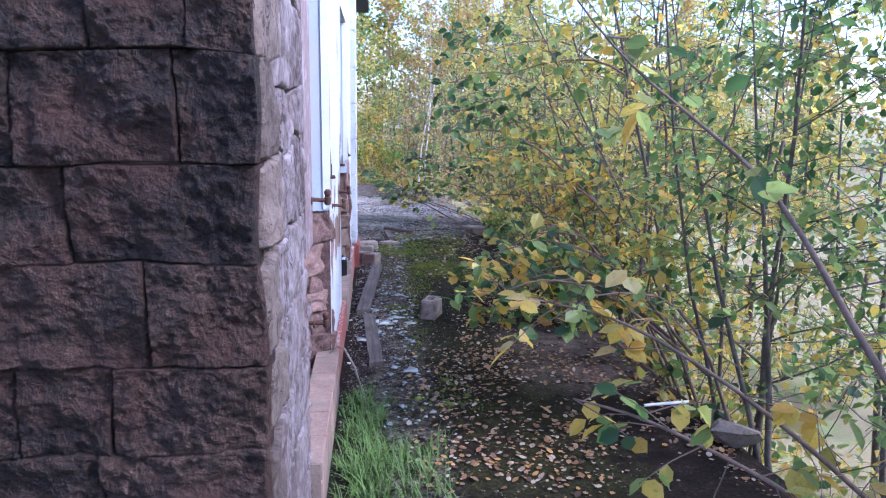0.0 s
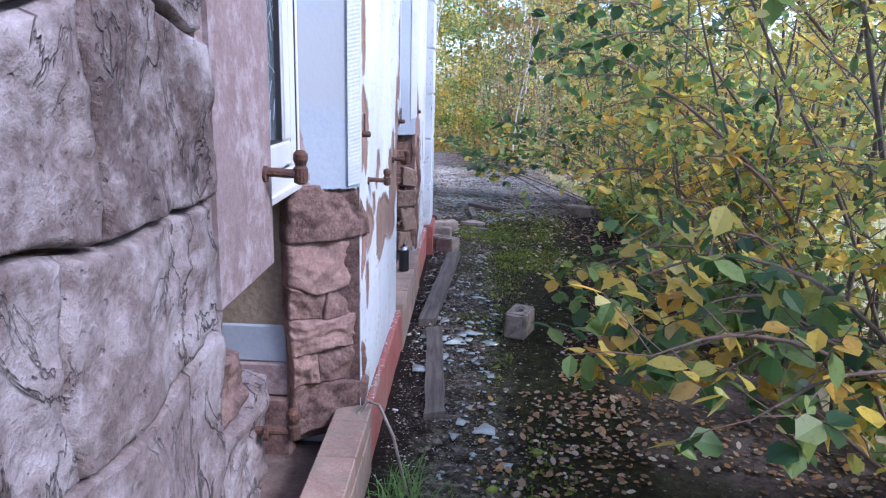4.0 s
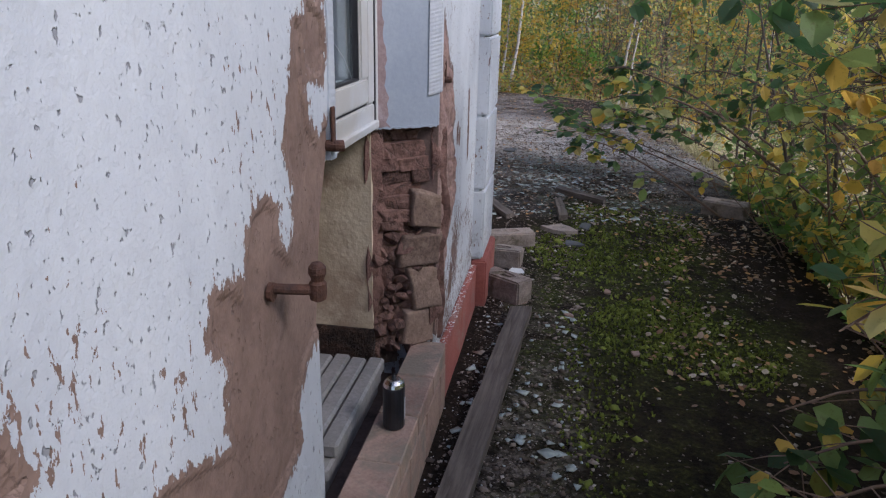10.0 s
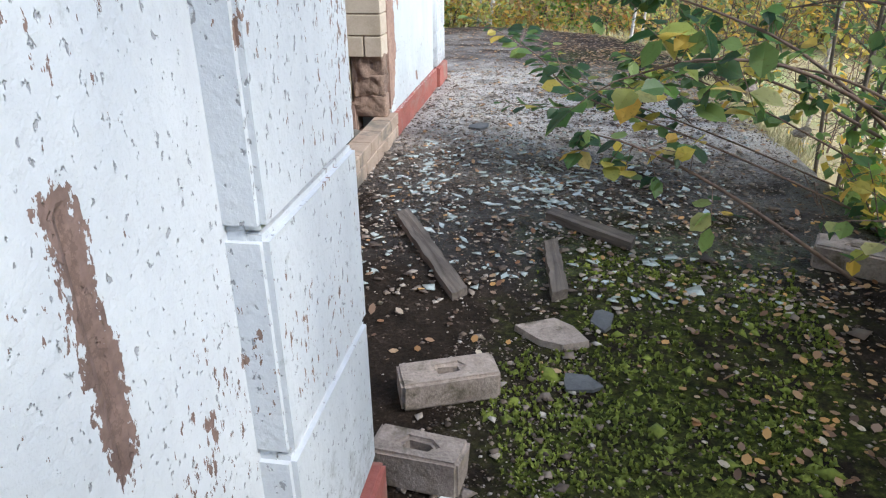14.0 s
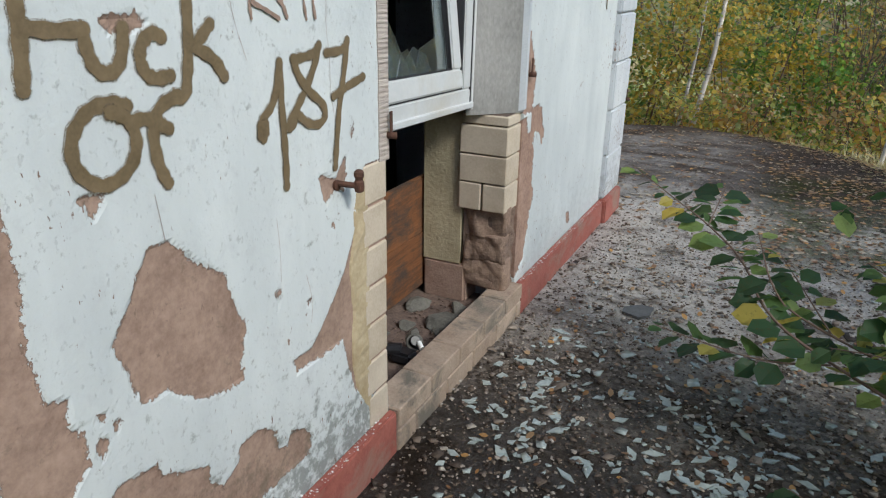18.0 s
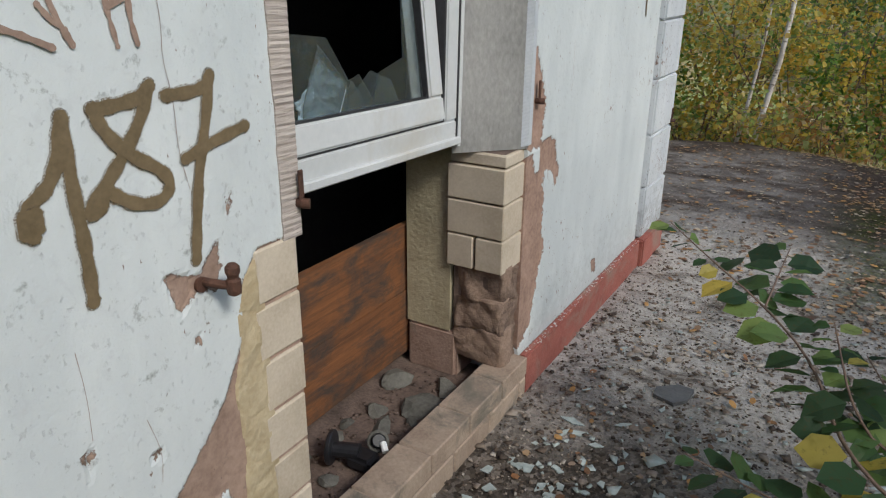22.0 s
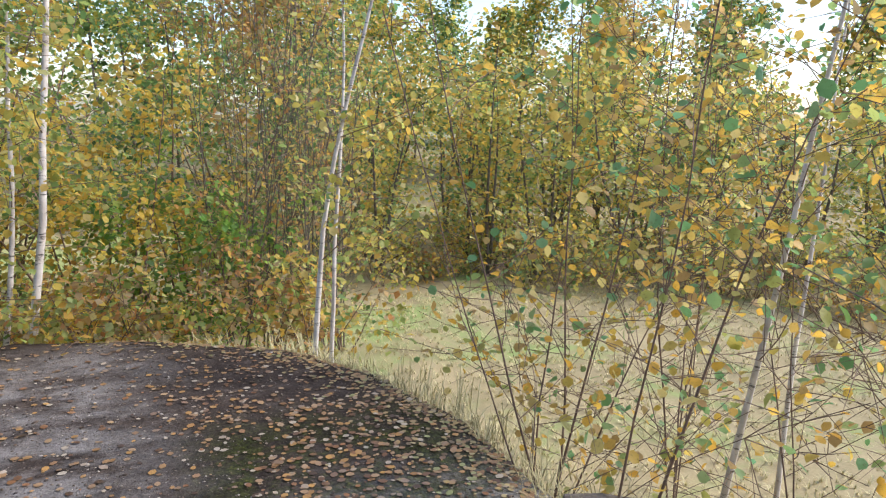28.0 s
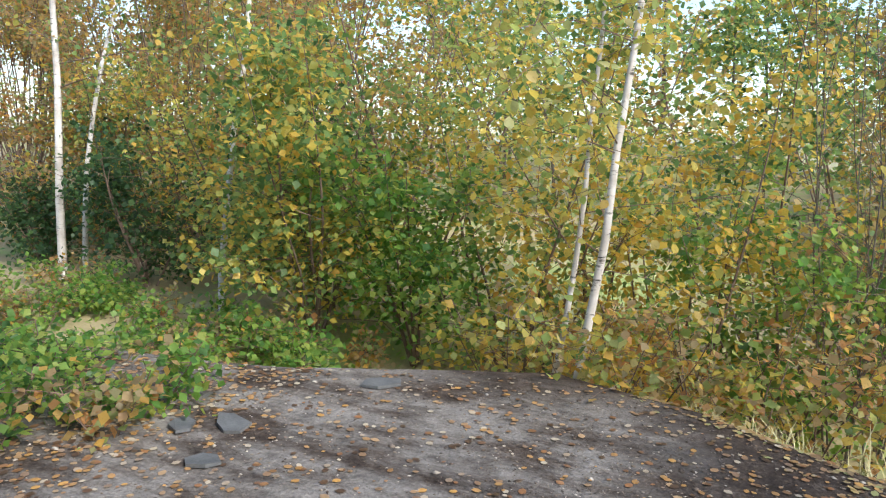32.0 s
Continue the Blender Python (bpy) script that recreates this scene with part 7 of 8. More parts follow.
def crown(pts, size, mat, parent, rng, droop=0.5, fine=True, ratio=0.42, name="crown"):
    """One small folded blade for each point."""
    pts = np.asarray(pts)
    n = len(pts)
    a = rng.uniform(0, 2 * np.pi, n)
    tilt = rng.normal(-droop, 0.5, n)
    along = np.stack([np.cos(a) * np.cos(tilt), np.sin(a) * np.cos(tilt), np.sin(tilt)], 1)
    side = np.cross(along, np.array([0, 0, 1.0]) + rng.normal(0, 0.4, (n, 3)))
    side /= np.linalg.norm(side, axis=1, keepdims=True) + 1e-6
    up = np.cross(side, along)
    s = (size * rng.uniform(0.55, 1.25, n))[:, None, None]
    shape, faces = (OVAL, OVAL_F) if fine else (KITE, KITE_F)
    fold = rng.uniform(0.1, 0.9, n)[:, None, None]
    v = pts[:, None] + s * (along[:, None] * shape[None, :, :1] + side[:, None] * shape[None, :, 1:2] * ratio + up[:, None] * shape[None, :, 2:] * fold * 0.45)
    k = len(shape)
    f = (np.asarray(faces)[None] + (np.arange(n) * k)[:, None, None]).reshape(-1, 3)
    me = bpy.data.meshes.new(name)
    me.vertices.add(n * k), me.loops.add(len(f) * 3), me.polygons.add(len(f))
    me.vertices.foreach_set("co", v.reshape(-1))
    me.loops.foreach_set("vertex_index", f.reshape(-1))
    me.polygons.foreach_set("loop_start", np.arange(len(f)) * 3)
    me.update()
    me.materials.append(mat)
    ob = new(name, me)
    ob.parent = parent
    return ob


def tube(verts, faces, path, radii, k=5):
    start = len(verts)
    for i, (p, r) in enumerate(zip(path, radii)):
        d = (path[min(i + 1, len(path) - 1)] - path[max(i - 1, 0)]).normalized()
        u = d.cross(Vector((0.3, 0.9, 0.2))).normalized()
        w = d.cross(u)
        for j in range(k):
            c = 2 * math.pi * j / k
            verts.append(p + u * (r * math.cos(c)) + w * (r * math.sin(c)))
    for i in range(len(path) - 1):
        for j in range(k):
            q = start + i * k
            faces.append((q + j, q + (j + 1) % k, q + k + (j + 1) % k, q + k + j))


LIMIT_Y = [-2, 1, 3, 4.5, 7, 8.5, 10, 12, 14, 14.6]
LIMIT_X = [1.5, 1.15, 1.0, 0.9, 1.0, 1.3, 1.6, 1.7, 1.7, -9]
LOW_X = [2.1, 2.1, 1.95, 1.85, 1.85, 1.8, 1.8, 1.8, 1.75, -9]


def open_air(p):
    """Where leaves may hang: clear of the walkway and the building, and high over the near terrace."""
    high = (p[:, 2] > np.interp(p[:, 1], [3.5, 5.0, 8.5, 10], [0.75, 1.05, 1.05, 0.75])) & (p[:, 0] > np.interp(p[:, 1], LIMIT_Y, LIMIT_X))
    return high | (p[:, 0] > np.interp(p[:, 1], LIMIT_Y, LOW_X)) | (p[:, 2] > 2.6)


def plant(name, x, y, z, label, category, stems, height, radius, leaf, n_leaf, bark, leafmat, seed, lean=(0, 0), fan=0.12, limbs=9, start=0.2, spread=0.4, near=True, group="", rise=(0.2, 0.9), loose=0.05, ratio=0.42, limb_bark=None, free=False):
    """A tree or shrub: tapered stems, limbs with twigs, and a crown of single leaves along the twigs."""
    rng = np.random.default_rng(seed)
    rnd = random.Random(seed)
    top = empty(name, (0, 0, 0), label, category, group or "trees and shrubs round the terrace")
    pts, jv, jf = [], [], []
    for sn in range(stems):
        a = rnd.uniform(0, 2 * math.pi)
        tilt = fan * (1 if stems > 1 else 0)
        d = Vector((lean[0] + tilt * math.cos(a), lean[1] + tilt * math.sin(a), 1)).normalized()
        p = Vector((x + 0.04 * math.cos(a) * (stems > 1), y + 0.04 * math.sin(a) * (stems > 1), z))
        h = height * (rnd.uniform(0.75, 1.1) if stems > 1 else 1)
        steps, line = 11, []
        for i in range(steps + 1):
            line.append(p.copy())
            d = (d + Vector((rnd.gauss(0, 0.045), rnd.gauss(0, 0.045), 0.015))).normalized()
            p = p + d * (h / steps)
        r0 = radius * (rnd.uniform(0.6, 1.0) if stems > 1 else 1)
        v, f = [], []
        tube(v, f, line, [max(0.003, r0 * (1 - 0.88 * i / steps)) for i in range(steps + 1)], 7 if near else 5)
        stem = raw("trunk" if stems == 1 else "stem", v, f, bark, top, smooth=True)
        for i in range(limbs):
            t = start + (0.98 - start) * (i + rnd.random()) / limbs
            k = t * steps
            q = line[int(k)].lerp(line[min(int(k) + 1, steps)], k - int(k))
            a = rnd.uniform(0, 2 * math.pi)
            length = height * spread * (1.1 - 0.85 * t) * rnd.uniform(0.55, 1.2) + 0.12
            d = Vector((math.cos(a), math.sin(a), rnd.uniform(*rise))).normalized()
            limb = [q]
            for _ in range(5):
                d = (d + Vector((rnd.gauss(0, 0.13), rnd.gauss(0, 0.13), rnd.gauss(-0.03, 0.1)))).normalized()
                limb.append(limb[-1] + d * length / 5)
            if not free and not open_air(np.array([tuple(limb[-1])]))[0]:
                continue
            v, f = ([], []) if near else (jv, jf)
            rb = max(0.003, r0 * (0.22 if limb_bark else 0.4) * (1 - t * 0.6))
            tube(v, f, limb, [max(0.002, rb * (1 - 0.17 * j)) for j in range(6)], 4 if near else 3)
            for _ in range(5):
                b = limb[rnd.randint(1, 4)]
                e = Vector((rnd.gauss(0, 1), rnd.gauss(0, 1), rnd.gauss(0.15, 0.5))).normalized()
                tw = [b, b + e * length * 0.2, b + e * length * 0.38 + Vector((0, 0, rnd.gauss(-0.02, 0.03)))]
                if near:
                    tube(v, f, tw, [0.0026, 0.002, 0.0013], 3)
                pts += [tw[0].lerp(tw[1], rnd.random()) for _ in range(3)] + [tw[1].lerp(tw[2], rnd.random()) for _ in range(5)]
            pts += [limb[j].lerp(limb[j + 1], rnd.random()) for j in range(1, 5) for _ in range(3)]
            if near:
                raw("branch", v, f, limb_bark or bark, stem)
    if jv:
        tagged(raw("branchwork", jv, jf, bark, top), kind="stuff")
    if n_leaf and pts:
        base = np.array([tuple(q) for q in pts])
        pick = base[rng.integers(0, len(base), n_leaf)] + rng.normal(0, loose, (n_leaf, 3))
        if not free:
            pick = pick[open_air(pick)]
        crown(pick, leaf, leafmat, top, rng, 0.5, near, ratio)
    return top


def spray_twig(name, line, leaf, n, leafmat, seed, label, side=0.16, ratio=0.5, reach=0.15):
    """A single branch reaching over the terrace, with leaves that are objects of their own."""
    rnd = random.Random(seed)
    top = empty(name, (0, 0, 0), label, "branch", "branches over the terrace")
    pts = [Vector(q) for q in line]
    for _ in range(2):
        out = [pts[0]]
        for a, b in zip(pts, pts[1:]):
            out += [a.lerp(b, 0.25), a.lerp(b, 0.75)]
        pts = out + [pts[-1]]
    v, f = [], []
    tube(v, f, pts, [0.011 - 0.009 * i / (len(pts) - 1) for i in range(len(pts))], 6)
    raw("stem", v, f, M_TWIG, top, smooth=True)
    shapes = []
    for k in range(6):
        me = bpy.data.meshes.new("leaf")
        fold = rnd.uniform(0.1, 0.7)
        o = OVAL * np.array([1, ratio * 1.0, 0.5 * fold])
        me.from_pydata([tuple(c) for c in o], [], OVAL_F)
        me.materials.append(leafmat[k % len(leafmat)])
        shapes.append(me)
    v, f = [], []
    count = 0
    while count < n:
        t = rnd.uniform(reach, 1.0) * (len(pts) - 1.001)
        q = pts[int(t)].lerp(pts[int(t) + 1], t - int(t))
        e = Vector((rnd.gauss(0, 1), rnd.gauss(0, 1), rnd.gauss(0.1, 0.6))).normalized()
        tw = [q, q + e * side * 0.5, q + e * side + Vector((0, 0, -0.02))]
        tube(v, f, tw, [0.0025, 0.002, 0.0012], 3)
        for _ in range(4):
            ob = new("leaf", rnd.choice(shapes))
            ob.parent = top
            ob.location = tw[1].lerp(tw[2], rnd.random())
            s = leaf * rnd.uniform(0.6, 1.2)
            ob.scale = (s, s, s)
            ob.rotation_euler = (rnd.gauss(0, 0.5), rnd.gauss(0.45, 0.45), rnd.uniform(0, 6.28))
            count += 1
    tagged(raw("twigwork", v, f, M_TWIG, top), kind="stuff")
    return top


def shoot(lines, leaf, step, leafmat, seed, label):
    """A slender shoot and its side shoots, with broad leaves set by turns along their outer parts."""
    rnd = random.Random(seed)
    top = empty("branch", (0, 0, 0), label, "branch", "branches over the terrace")
    shapes = []
    for k in range(5):
        me = bpy.data.meshes.new("leaf")
        me.from_pydata([tuple(c) for c in OVAL * np.array([1, 0.62, 0.5 * rnd.uniform(0.2, 0.8)])], [], OVAL_F)
        me.materials.append(leafmat[k % len(leafmat)])
        shapes.append(me)
    sv, sf = [], []
    for line, bare, r in lines:
        pts = [Vector(q) for q in line]
        for _ in range(2):
            out = [pts[0]]
            for a, b in zip(pts, pts[1:]):
                out += [a.lerp(b, 0.25), a.lerp(b, 0.75)]
            pts = out + [pts[-1]]
        v, f = [], []
        tube(v, f, pts, [r + (0.0014 - r) * i / (len(pts) - 1) for i in range(len(pts))], 6)
        raw("stem", v, f, M_TWIG, top, smooth=True)
        total = sum((b - a).length for a, b in zip(pts, pts[1:]))
        gone, due, flip = 0.0, bare * total, 1
        for a, b in zip(pts, pts[1:]):
            n, d = (b - a).length, (b - a).normalized()
            while due < gone + n:
                q = a.lerp(b, (due - gone) / n)
                end = due / total
                out = (d.cross(Vector((0, 0, 1))).normalized() * flip * rnd.uniform(0.7, 1.1) + d * rnd.uniform(0.1, 0.6) + Vector((0, 0, rnd.uniform(-0.55, 0.1)))).normalized()
                foot = q + out * 0.012
                tube(sv, sf, [q, q.lerp(foot, 0.5) + Vector((0, 0, 0.002)), foot], [0.0013, 0.0011, 0.0009], 3)
                side = Vector((rnd.gauss(0, 0.35), rnd.gauss(0, 0.35), 1)).cross(out).normalized()
                ob = new("leaf", rnd.choice(shapes))
                ob.parent = top
                s = leaf * rnd.uniform(0.75, 1.15) * (1.0 if end < 0.9 else 0.6)
                m = Matrix((out, side, out.cross(side))).transposed().to_4x4()
                ob.matrix_local = Matrix.Translation(foot) @ m @ Matrix.Scale(s, 4)
                flip, due = -flip, due + step * rnd.uniform(0.6, 1.4)
            gone += n
    tagged(raw("leaf_stalks", sv, sf, M_TWIG, top), kind="stuff")
    return top


rnd = random.Random(8)
# thicket along the terrace edge
for i in range(30):
    y = -1.2 + i * 0.43 + rnd.uniform(-0.15, 0.15)
    mat = rnd.choice((M_LEAF_MIX, M_LEAF_YEL, M_LEAF_GREEN, M_LEAF_YEL) if y > 3.4 else (M_LEAF_MIX, M_LEAF_GREEN, M_LEAF_GREEN, M_LEAF_MIX))
    n = 640 if 3.6 < y < 9.5 else 880
    plant("sapling", rnd.uniform(2.2, 2.7), y, -1.0, "slender sapling with green and yellow autumn leaves", "tree", 2, rnd.uniform(3.4, 4.6), 0.024, 0.064, n, M_BARK, mat, 100 + i, (rnd.uniform(-0.2, -0.02), rnd.uniform(-0.05, 0.05)), 0.13, 10, 0.22, 0.3)
for i in range(13):
    plant("sapling", rnd.uniform(3.0, 5.2), 0 + i * 0.9, -1.0, "slender sapling in the thicket with autumn leaves", "tree", 2, rnd.uniform(4.0, 5.5), 0.03, 0.075, 560, M_BARK, rnd.choice((M_LEAF_MIX, M_LEAF_YEL, M_LEAF_YEL)), 160 + i, (rnd.uniform(-0.08, 0.08), 0), 0.15, 10, 0.15, 0.3)
for i in range(16):
    x, y = rnd.uniform(2.4, 4.6), -0.6 + i * 0.55
    plant("undergrowth", x, y, -1.0, "low leafy undergrowth below the terrace edge", "undergrowth", 4, rnd.uniform(0.9, 1.5), 0.01, 0.065, 480, M_TWIG, M_LEAF_MIX if i % 2 else M_LEAF_YEL, 260 + i, (0, 0), 0.5, 6, 0.1, 0.5, near=False, rise=(-0.1, 0.7), loose=0.07, ratio=0.5)
# low leafy shrubs hanging over the terrace edge
for i, (x, y, h, n) in enumerate(((2.15, 4.2, 1.5, 700), (2.2, 4.9, 1.7, 800), (2.2, 5.8, 1.8, 900), (2.2, 6.8, 1.8, 850), (2.2, 8.0, 1.7, 800))):
    plant("shrub", x, y, -0.25, "low shrub with broad green and yellowing leaves", "shrub", 4, h, 0.012, 0.075, n, M_TWIG, M_LEAF_GREEN if i % 2 else M_LEAF_MIX, 220 + i, (-0.12, 0), 0.4, 7, 0.15, 0.5, rise=(-0.1, 0.6), ratio=0.5)
# single branches
LV_Y, LV_G, LV_D, LV_M = M_LEAF_YEL, M_LEAF_GREEN, M_LEAF_DARK, M_LEAF_MIX
spray_twig("branch", ((2.3, 0.5, -0.6), (1.75, 0.62, 0.4), (1.32, 0.72, 0.95), (1.21, 0.87, 1.18), (1.2, 1.04, 1.33), (1.16, 1.2, 1.47), (1.08, 1.35, 1.58), (0.93, 1.57, 1.76), (0.8, 1.89, 2.06)), 0.075, 50, (LV_M, LV_Y, LV_G), 3, "long dark arching sapling stem leaning over the terrace", 0.28, 0.5, 0.3)
spray_twig("branch", ((2.0, 1.2, 0.2), (1.45, 1.35, 0.72), (1.02, 1.55, 1.0), (0.76, 1.7, 1.03)), 0.075, 60, (LV_Y, M_LEAF_GOLD, M_LEAF_GOLD), 1, "drooping branch with yellow leaves over the terrace", 0.2)
spray_twig("branch", ((2.0, 0.9, 0.1), (1.4, 1.1, 0.62), (1.0, 1.3, 0.8), (0.8, 1.42, 0.82)), 0.072, 56, (LV_Y, LV_M, LV_G), 2, "low branch with mixed leaves over leaf litter", 0.2)
spray_twig("branch", ((2.0, 5.2, 0.4), (1.5, 5.15, 0.95), (1.15, 5.0, 1.0), (0.95, 4.9, 0.9)), 0.075, 52, (M_LEAF_GOLD, LV_Y, LV_G), 4, "branch with bright yellow leaves over the terrace", 0.22)
spray_twig("branch", ((2.1, 6.6, 1.1), (1.5, 6.3, 1.6), (1.0, 6.1, 1.65), (0.78, 6.0, 1.55)), 0.085, 60, (LV_D, LV_G, LV_D), 5, "branch with large dark green leaves over the terrace", 0.25, 0.5)
spray_twig("branch", ((2.0, 9.4, 0.3), (1.5, 9.6, 0.75), (1.1, 9.9, 0.9), (0.85, 10.2, 0.95), (0.72, 10.4, 0.9)), 0.09, 130, (LV_D, LV_G, LV_D), 9, "green-leaved shoot with yellowing tips", 0.2, 0.55, 0.2)
spray_twig("branch", ((2.0, 9.7, 0.3), (1.5, 9.95, 0.55), (1.05, 10.05, 0.62), (0.75, 10.1, 0.55)), 0.08, 70, (LV_G, LV_M, LV_G), 6, "leafy branch reaching over the gravel", 0.2, 0.5)
spray_twig("branch", ((1.6, 8.8, 0.0), (1.05, 8.85, 0.35), (0.72, 8.95, 0.48), (0.52, 9.05, 0.5)), 0.09, 60, (LV_D, LV_G, LV_Y), 15, "leafy green shoot over the broken glass", 0.14, 0.55, 0.3)
spray_twig("branch", ((2.2, 8.5, 0.6), (1.75, 8.8, 0.95), (1.45, 9.0, 1.05), (1.25, 9.2, 0.98)), 0.08, 100, (LV_G, LV_D, LV_M), 16, "leafy branch hanging over the terrace edge", 0.26, 0.52, 0.1)
spray_twig("branch", ((2.2, 9.2, 0.3), (1.75, 9.3, 0.62), (1.45, 9.4, 0.72), (1.2, 9.5, 0.7)), 0.08, 90, (LV_G, LV_Y, LV_M), 17, "leafy branch with yellowing leaves over the edge", 0.22, 0.52, 0.1)
spray_twig("branch", ((2.15, 7.5, 0.5), (1.8, 7.75, 0.95), (1.55, 7.95, 1.02), (1.35, 8.1, 0.88)), 0.08, 120, (LV_G, LV_M, LV_D), 18, "dense leafy branch hanging over the terrace edge", 0.26, 0.52, 0.05)
spray_twig("branch", ((2.15, 8.0, 0.2), (1.8, 8.1, 0.5), (1.55, 8.15, 0.55), (1.35, 8.25, 0.48)), 0.08, 90, (LV_M, LV_G, LV_Y), 19, "low leafy branch with yellowing leaves", 0.22, 0.52, 0.05)
spray_twig("branch", ((1.95, 2.9, 0.3), (1.4, 2.85, 0.75), (1.05, 2.8, 0.85), (0.82, 2.75, 0.78)), 0.085, 60, (M_LEAF_GOLD, LV_Y, LV_G), 10, "drooping branch with large yellow leaves", 0.22)
spray_twig("branch", ((2.0, 3.2, 0.3), (1.5, 3.1, 0.85), (1.1, 3.05, 1.0), (0.85, 3.0, 0.92)), 0.085, 70, (LV_G, LV_Y, LV_D), 11, "branch with broad green and yellow leaves", 0.22)
spray_twig("branch", ((1.9, 3.9, 0.1), (1.35, 3.9, 0.45), (1.0, 3.85, 0.5), (0.82, 3.8, 0.42)), 0.09, 60, (LV_D, LV_G), 12, "low shoot with round green leaves over moss", 0.18, 0.6)
spray_twig("branch", ((1.9, 3.4, 0.1), (1.4, 3.4, 0.5), (1.1, 3.35, 0.58), (0.9, 3.3, 0.5)), 0.085, 60, (LV_G, LV_M, M_LEAF_GOLD), 14, "low shoot with green and yellow leaves", 0.2, 0.55)
spray_twig("branch", ((2.0, 4.9, 0.9), (1.5, 4.9, 1.35), (1.15, 4.95, 1.5), (0.9, 5.0, 1.45)), 0.08, 70, (LV_D, LV_G, LV_Y), 13, "branch with broad dark green leaves", 0.22, 0.55)

spray_twig("branch", ((1.9, 8.7, 0.4), (1.25, 8.6, 0.85), (0.85, 8.5, 0.92), (0.56, 8.42, 0.84)), 0.1, 44, (LV_G, LV_D, LV_Y), 33, "near shoot with large green and yellowing leaves", 0.2, 0.58, 0.3)
# slender shoots over the gravel
FORK = (0.146, 10.43, 0.64)
shoot(((((1.9, 9.5, 0.0), (1.1, 9.7, 0.3), (0.6, 9.9, 0.42), (0.392, 10.016, 0.491), (0.301, 10.296, 0.563), FORK, (-0.03, 10.53, 0.71), (-0.194, 10.655, 0.768)), 0.36, 0.007), ((FORK, (0.15, 10.6, 0.655), (0.16, 10.84, 0.69)), 0.1, 0.0035), (((0.6, 9.9, 0.42), (0.42, 9.86, 0.4), (0.24, 9.9, 0.4), (0.06, 9.96, 0.4)), 0.2, 0.004)), 0.105, 0.03, (LV_D, LV_G, LV_D, LV_D, LV_G), 907, "slender green-leaved shoots rising over the gravel")
shoot(((((1.9, 9.6, 0.2), (1.25, 9.9, 0.5), (0.85, 10.1, 0.6), (0.756, 10.215, 0.614), (0.682, 10.333, 0.619)), 0.3, 0.006), (((1.25, 9.9, 0.5), (1.0, 10.2, 0.72), (0.86, 10.4, 0.78)), 0.2, 0.004), (((1.5, 9.78, 0.38), (1.0, 9.75, 0.5), (0.75, 9.78, 0.54), (0.58, 9.85, 0.5)), 0.2, 0.004), (((1.0, 9.75, 0.5), (0.85, 9.95, 0.55), (0.7, 10.05, 0.52)), 0.1, 0.003)), 0.105, 0.026, (LV_D, LV_G, LV_D, LV_M), 909, "leafy dark green shoots beside the gravel")
shoot(((((1.9, 9.9, 0.0), (1.1, 10.0, 0.3), (0.483, 10.12, 0.455), (0.395, 10.123, 0.558), (0.35, 10.28, 0.62), (0.324, 10.381, 0.656)), 0.5, 0.006), (((0.6, 10.09, 0.44), (0.5, 10.3, 0.5), (0.42, 10.45, 0.55)), 0.2, 0.003), (((1.1, 10.0, 0.3), (0.85, 10.25, 0.5), (0.72, 10.4, 0.6)), 0.3, 0.004)), 0.1, 0.03, (LV_D, LV_G, LV_D, LV_M), 908, "green-leaved shoot with a few yellowing leaves")
# boughs with large leaves hanging over the mossy strip
for num, (line, leaf, n, mats) in enumerate((
    (((2.25, 6.0, 1.2), (1.7, 5.7, 1.75), (1.25, 5.45, 1.74), (0.95, 5.35, 1.62)), 0.1, 70, (LV_D, LV_G, LV_D)),
    (((2.25, 6.4, 1.4), (1.65, 6.2, 1.95), (1.2, 6.0, 1.97), (0.9, 5.9, 1.86)), 0.1, 80, (LV_D, LV_G, LV_Y)),
    (((2.25, 5.6, 0.9), (1.85, 5.6, 1.32), (1.5, 5.6, 1.38), (1.2, 5.55, 1.3)), 0.095, 60, (LV_G, LV_D, LV_Y)),
    (((2.25, 7.2, 1.1), (1.75, 7.0, 1.58), (1.4, 6.9, 1.6), (1.15, 6.85, 1.5)), 0.09, 80, (LV_G, LV_Y, LV_D)),
    (((2.3, 7.8, 1.4), (1.8, 7.6, 1.85), (1.4, 7.5, 1.85), (1.1, 7.4, 1.75)), 0.09, 80, (LV_D, LV_M, LV_G)),
    (((2.3, 6.8, 1.9), (1.8, 6.6, 2.35), (1.35, 6.5, 2.35), (1.0, 6.4, 2.25)), 0.095, 90, (LV_D, LV_G, LV_D)),
    (((2.3, 5.2, 1.7), (1.8, 5.1, 2.15), (1.4, 5.0, 2.15), (1.05, 4.9, 2.05)), 0.095, 80, (LV_G, LV_D, LV_M)),
    (((2.3, 4.2, 1.5), (1.8, 4.2, 1.95), (1.4, 4.15, 1.95), (1.1, 4.1, 1.85)), 0.09, 70, (LV_M, LV_G, LV_Y)))):
    spray_twig("branch", line, leaf, n, mats, 40 + num, "bough with large dark green leaves over the mossy terrace", 0.27, 0.55, 0.1)
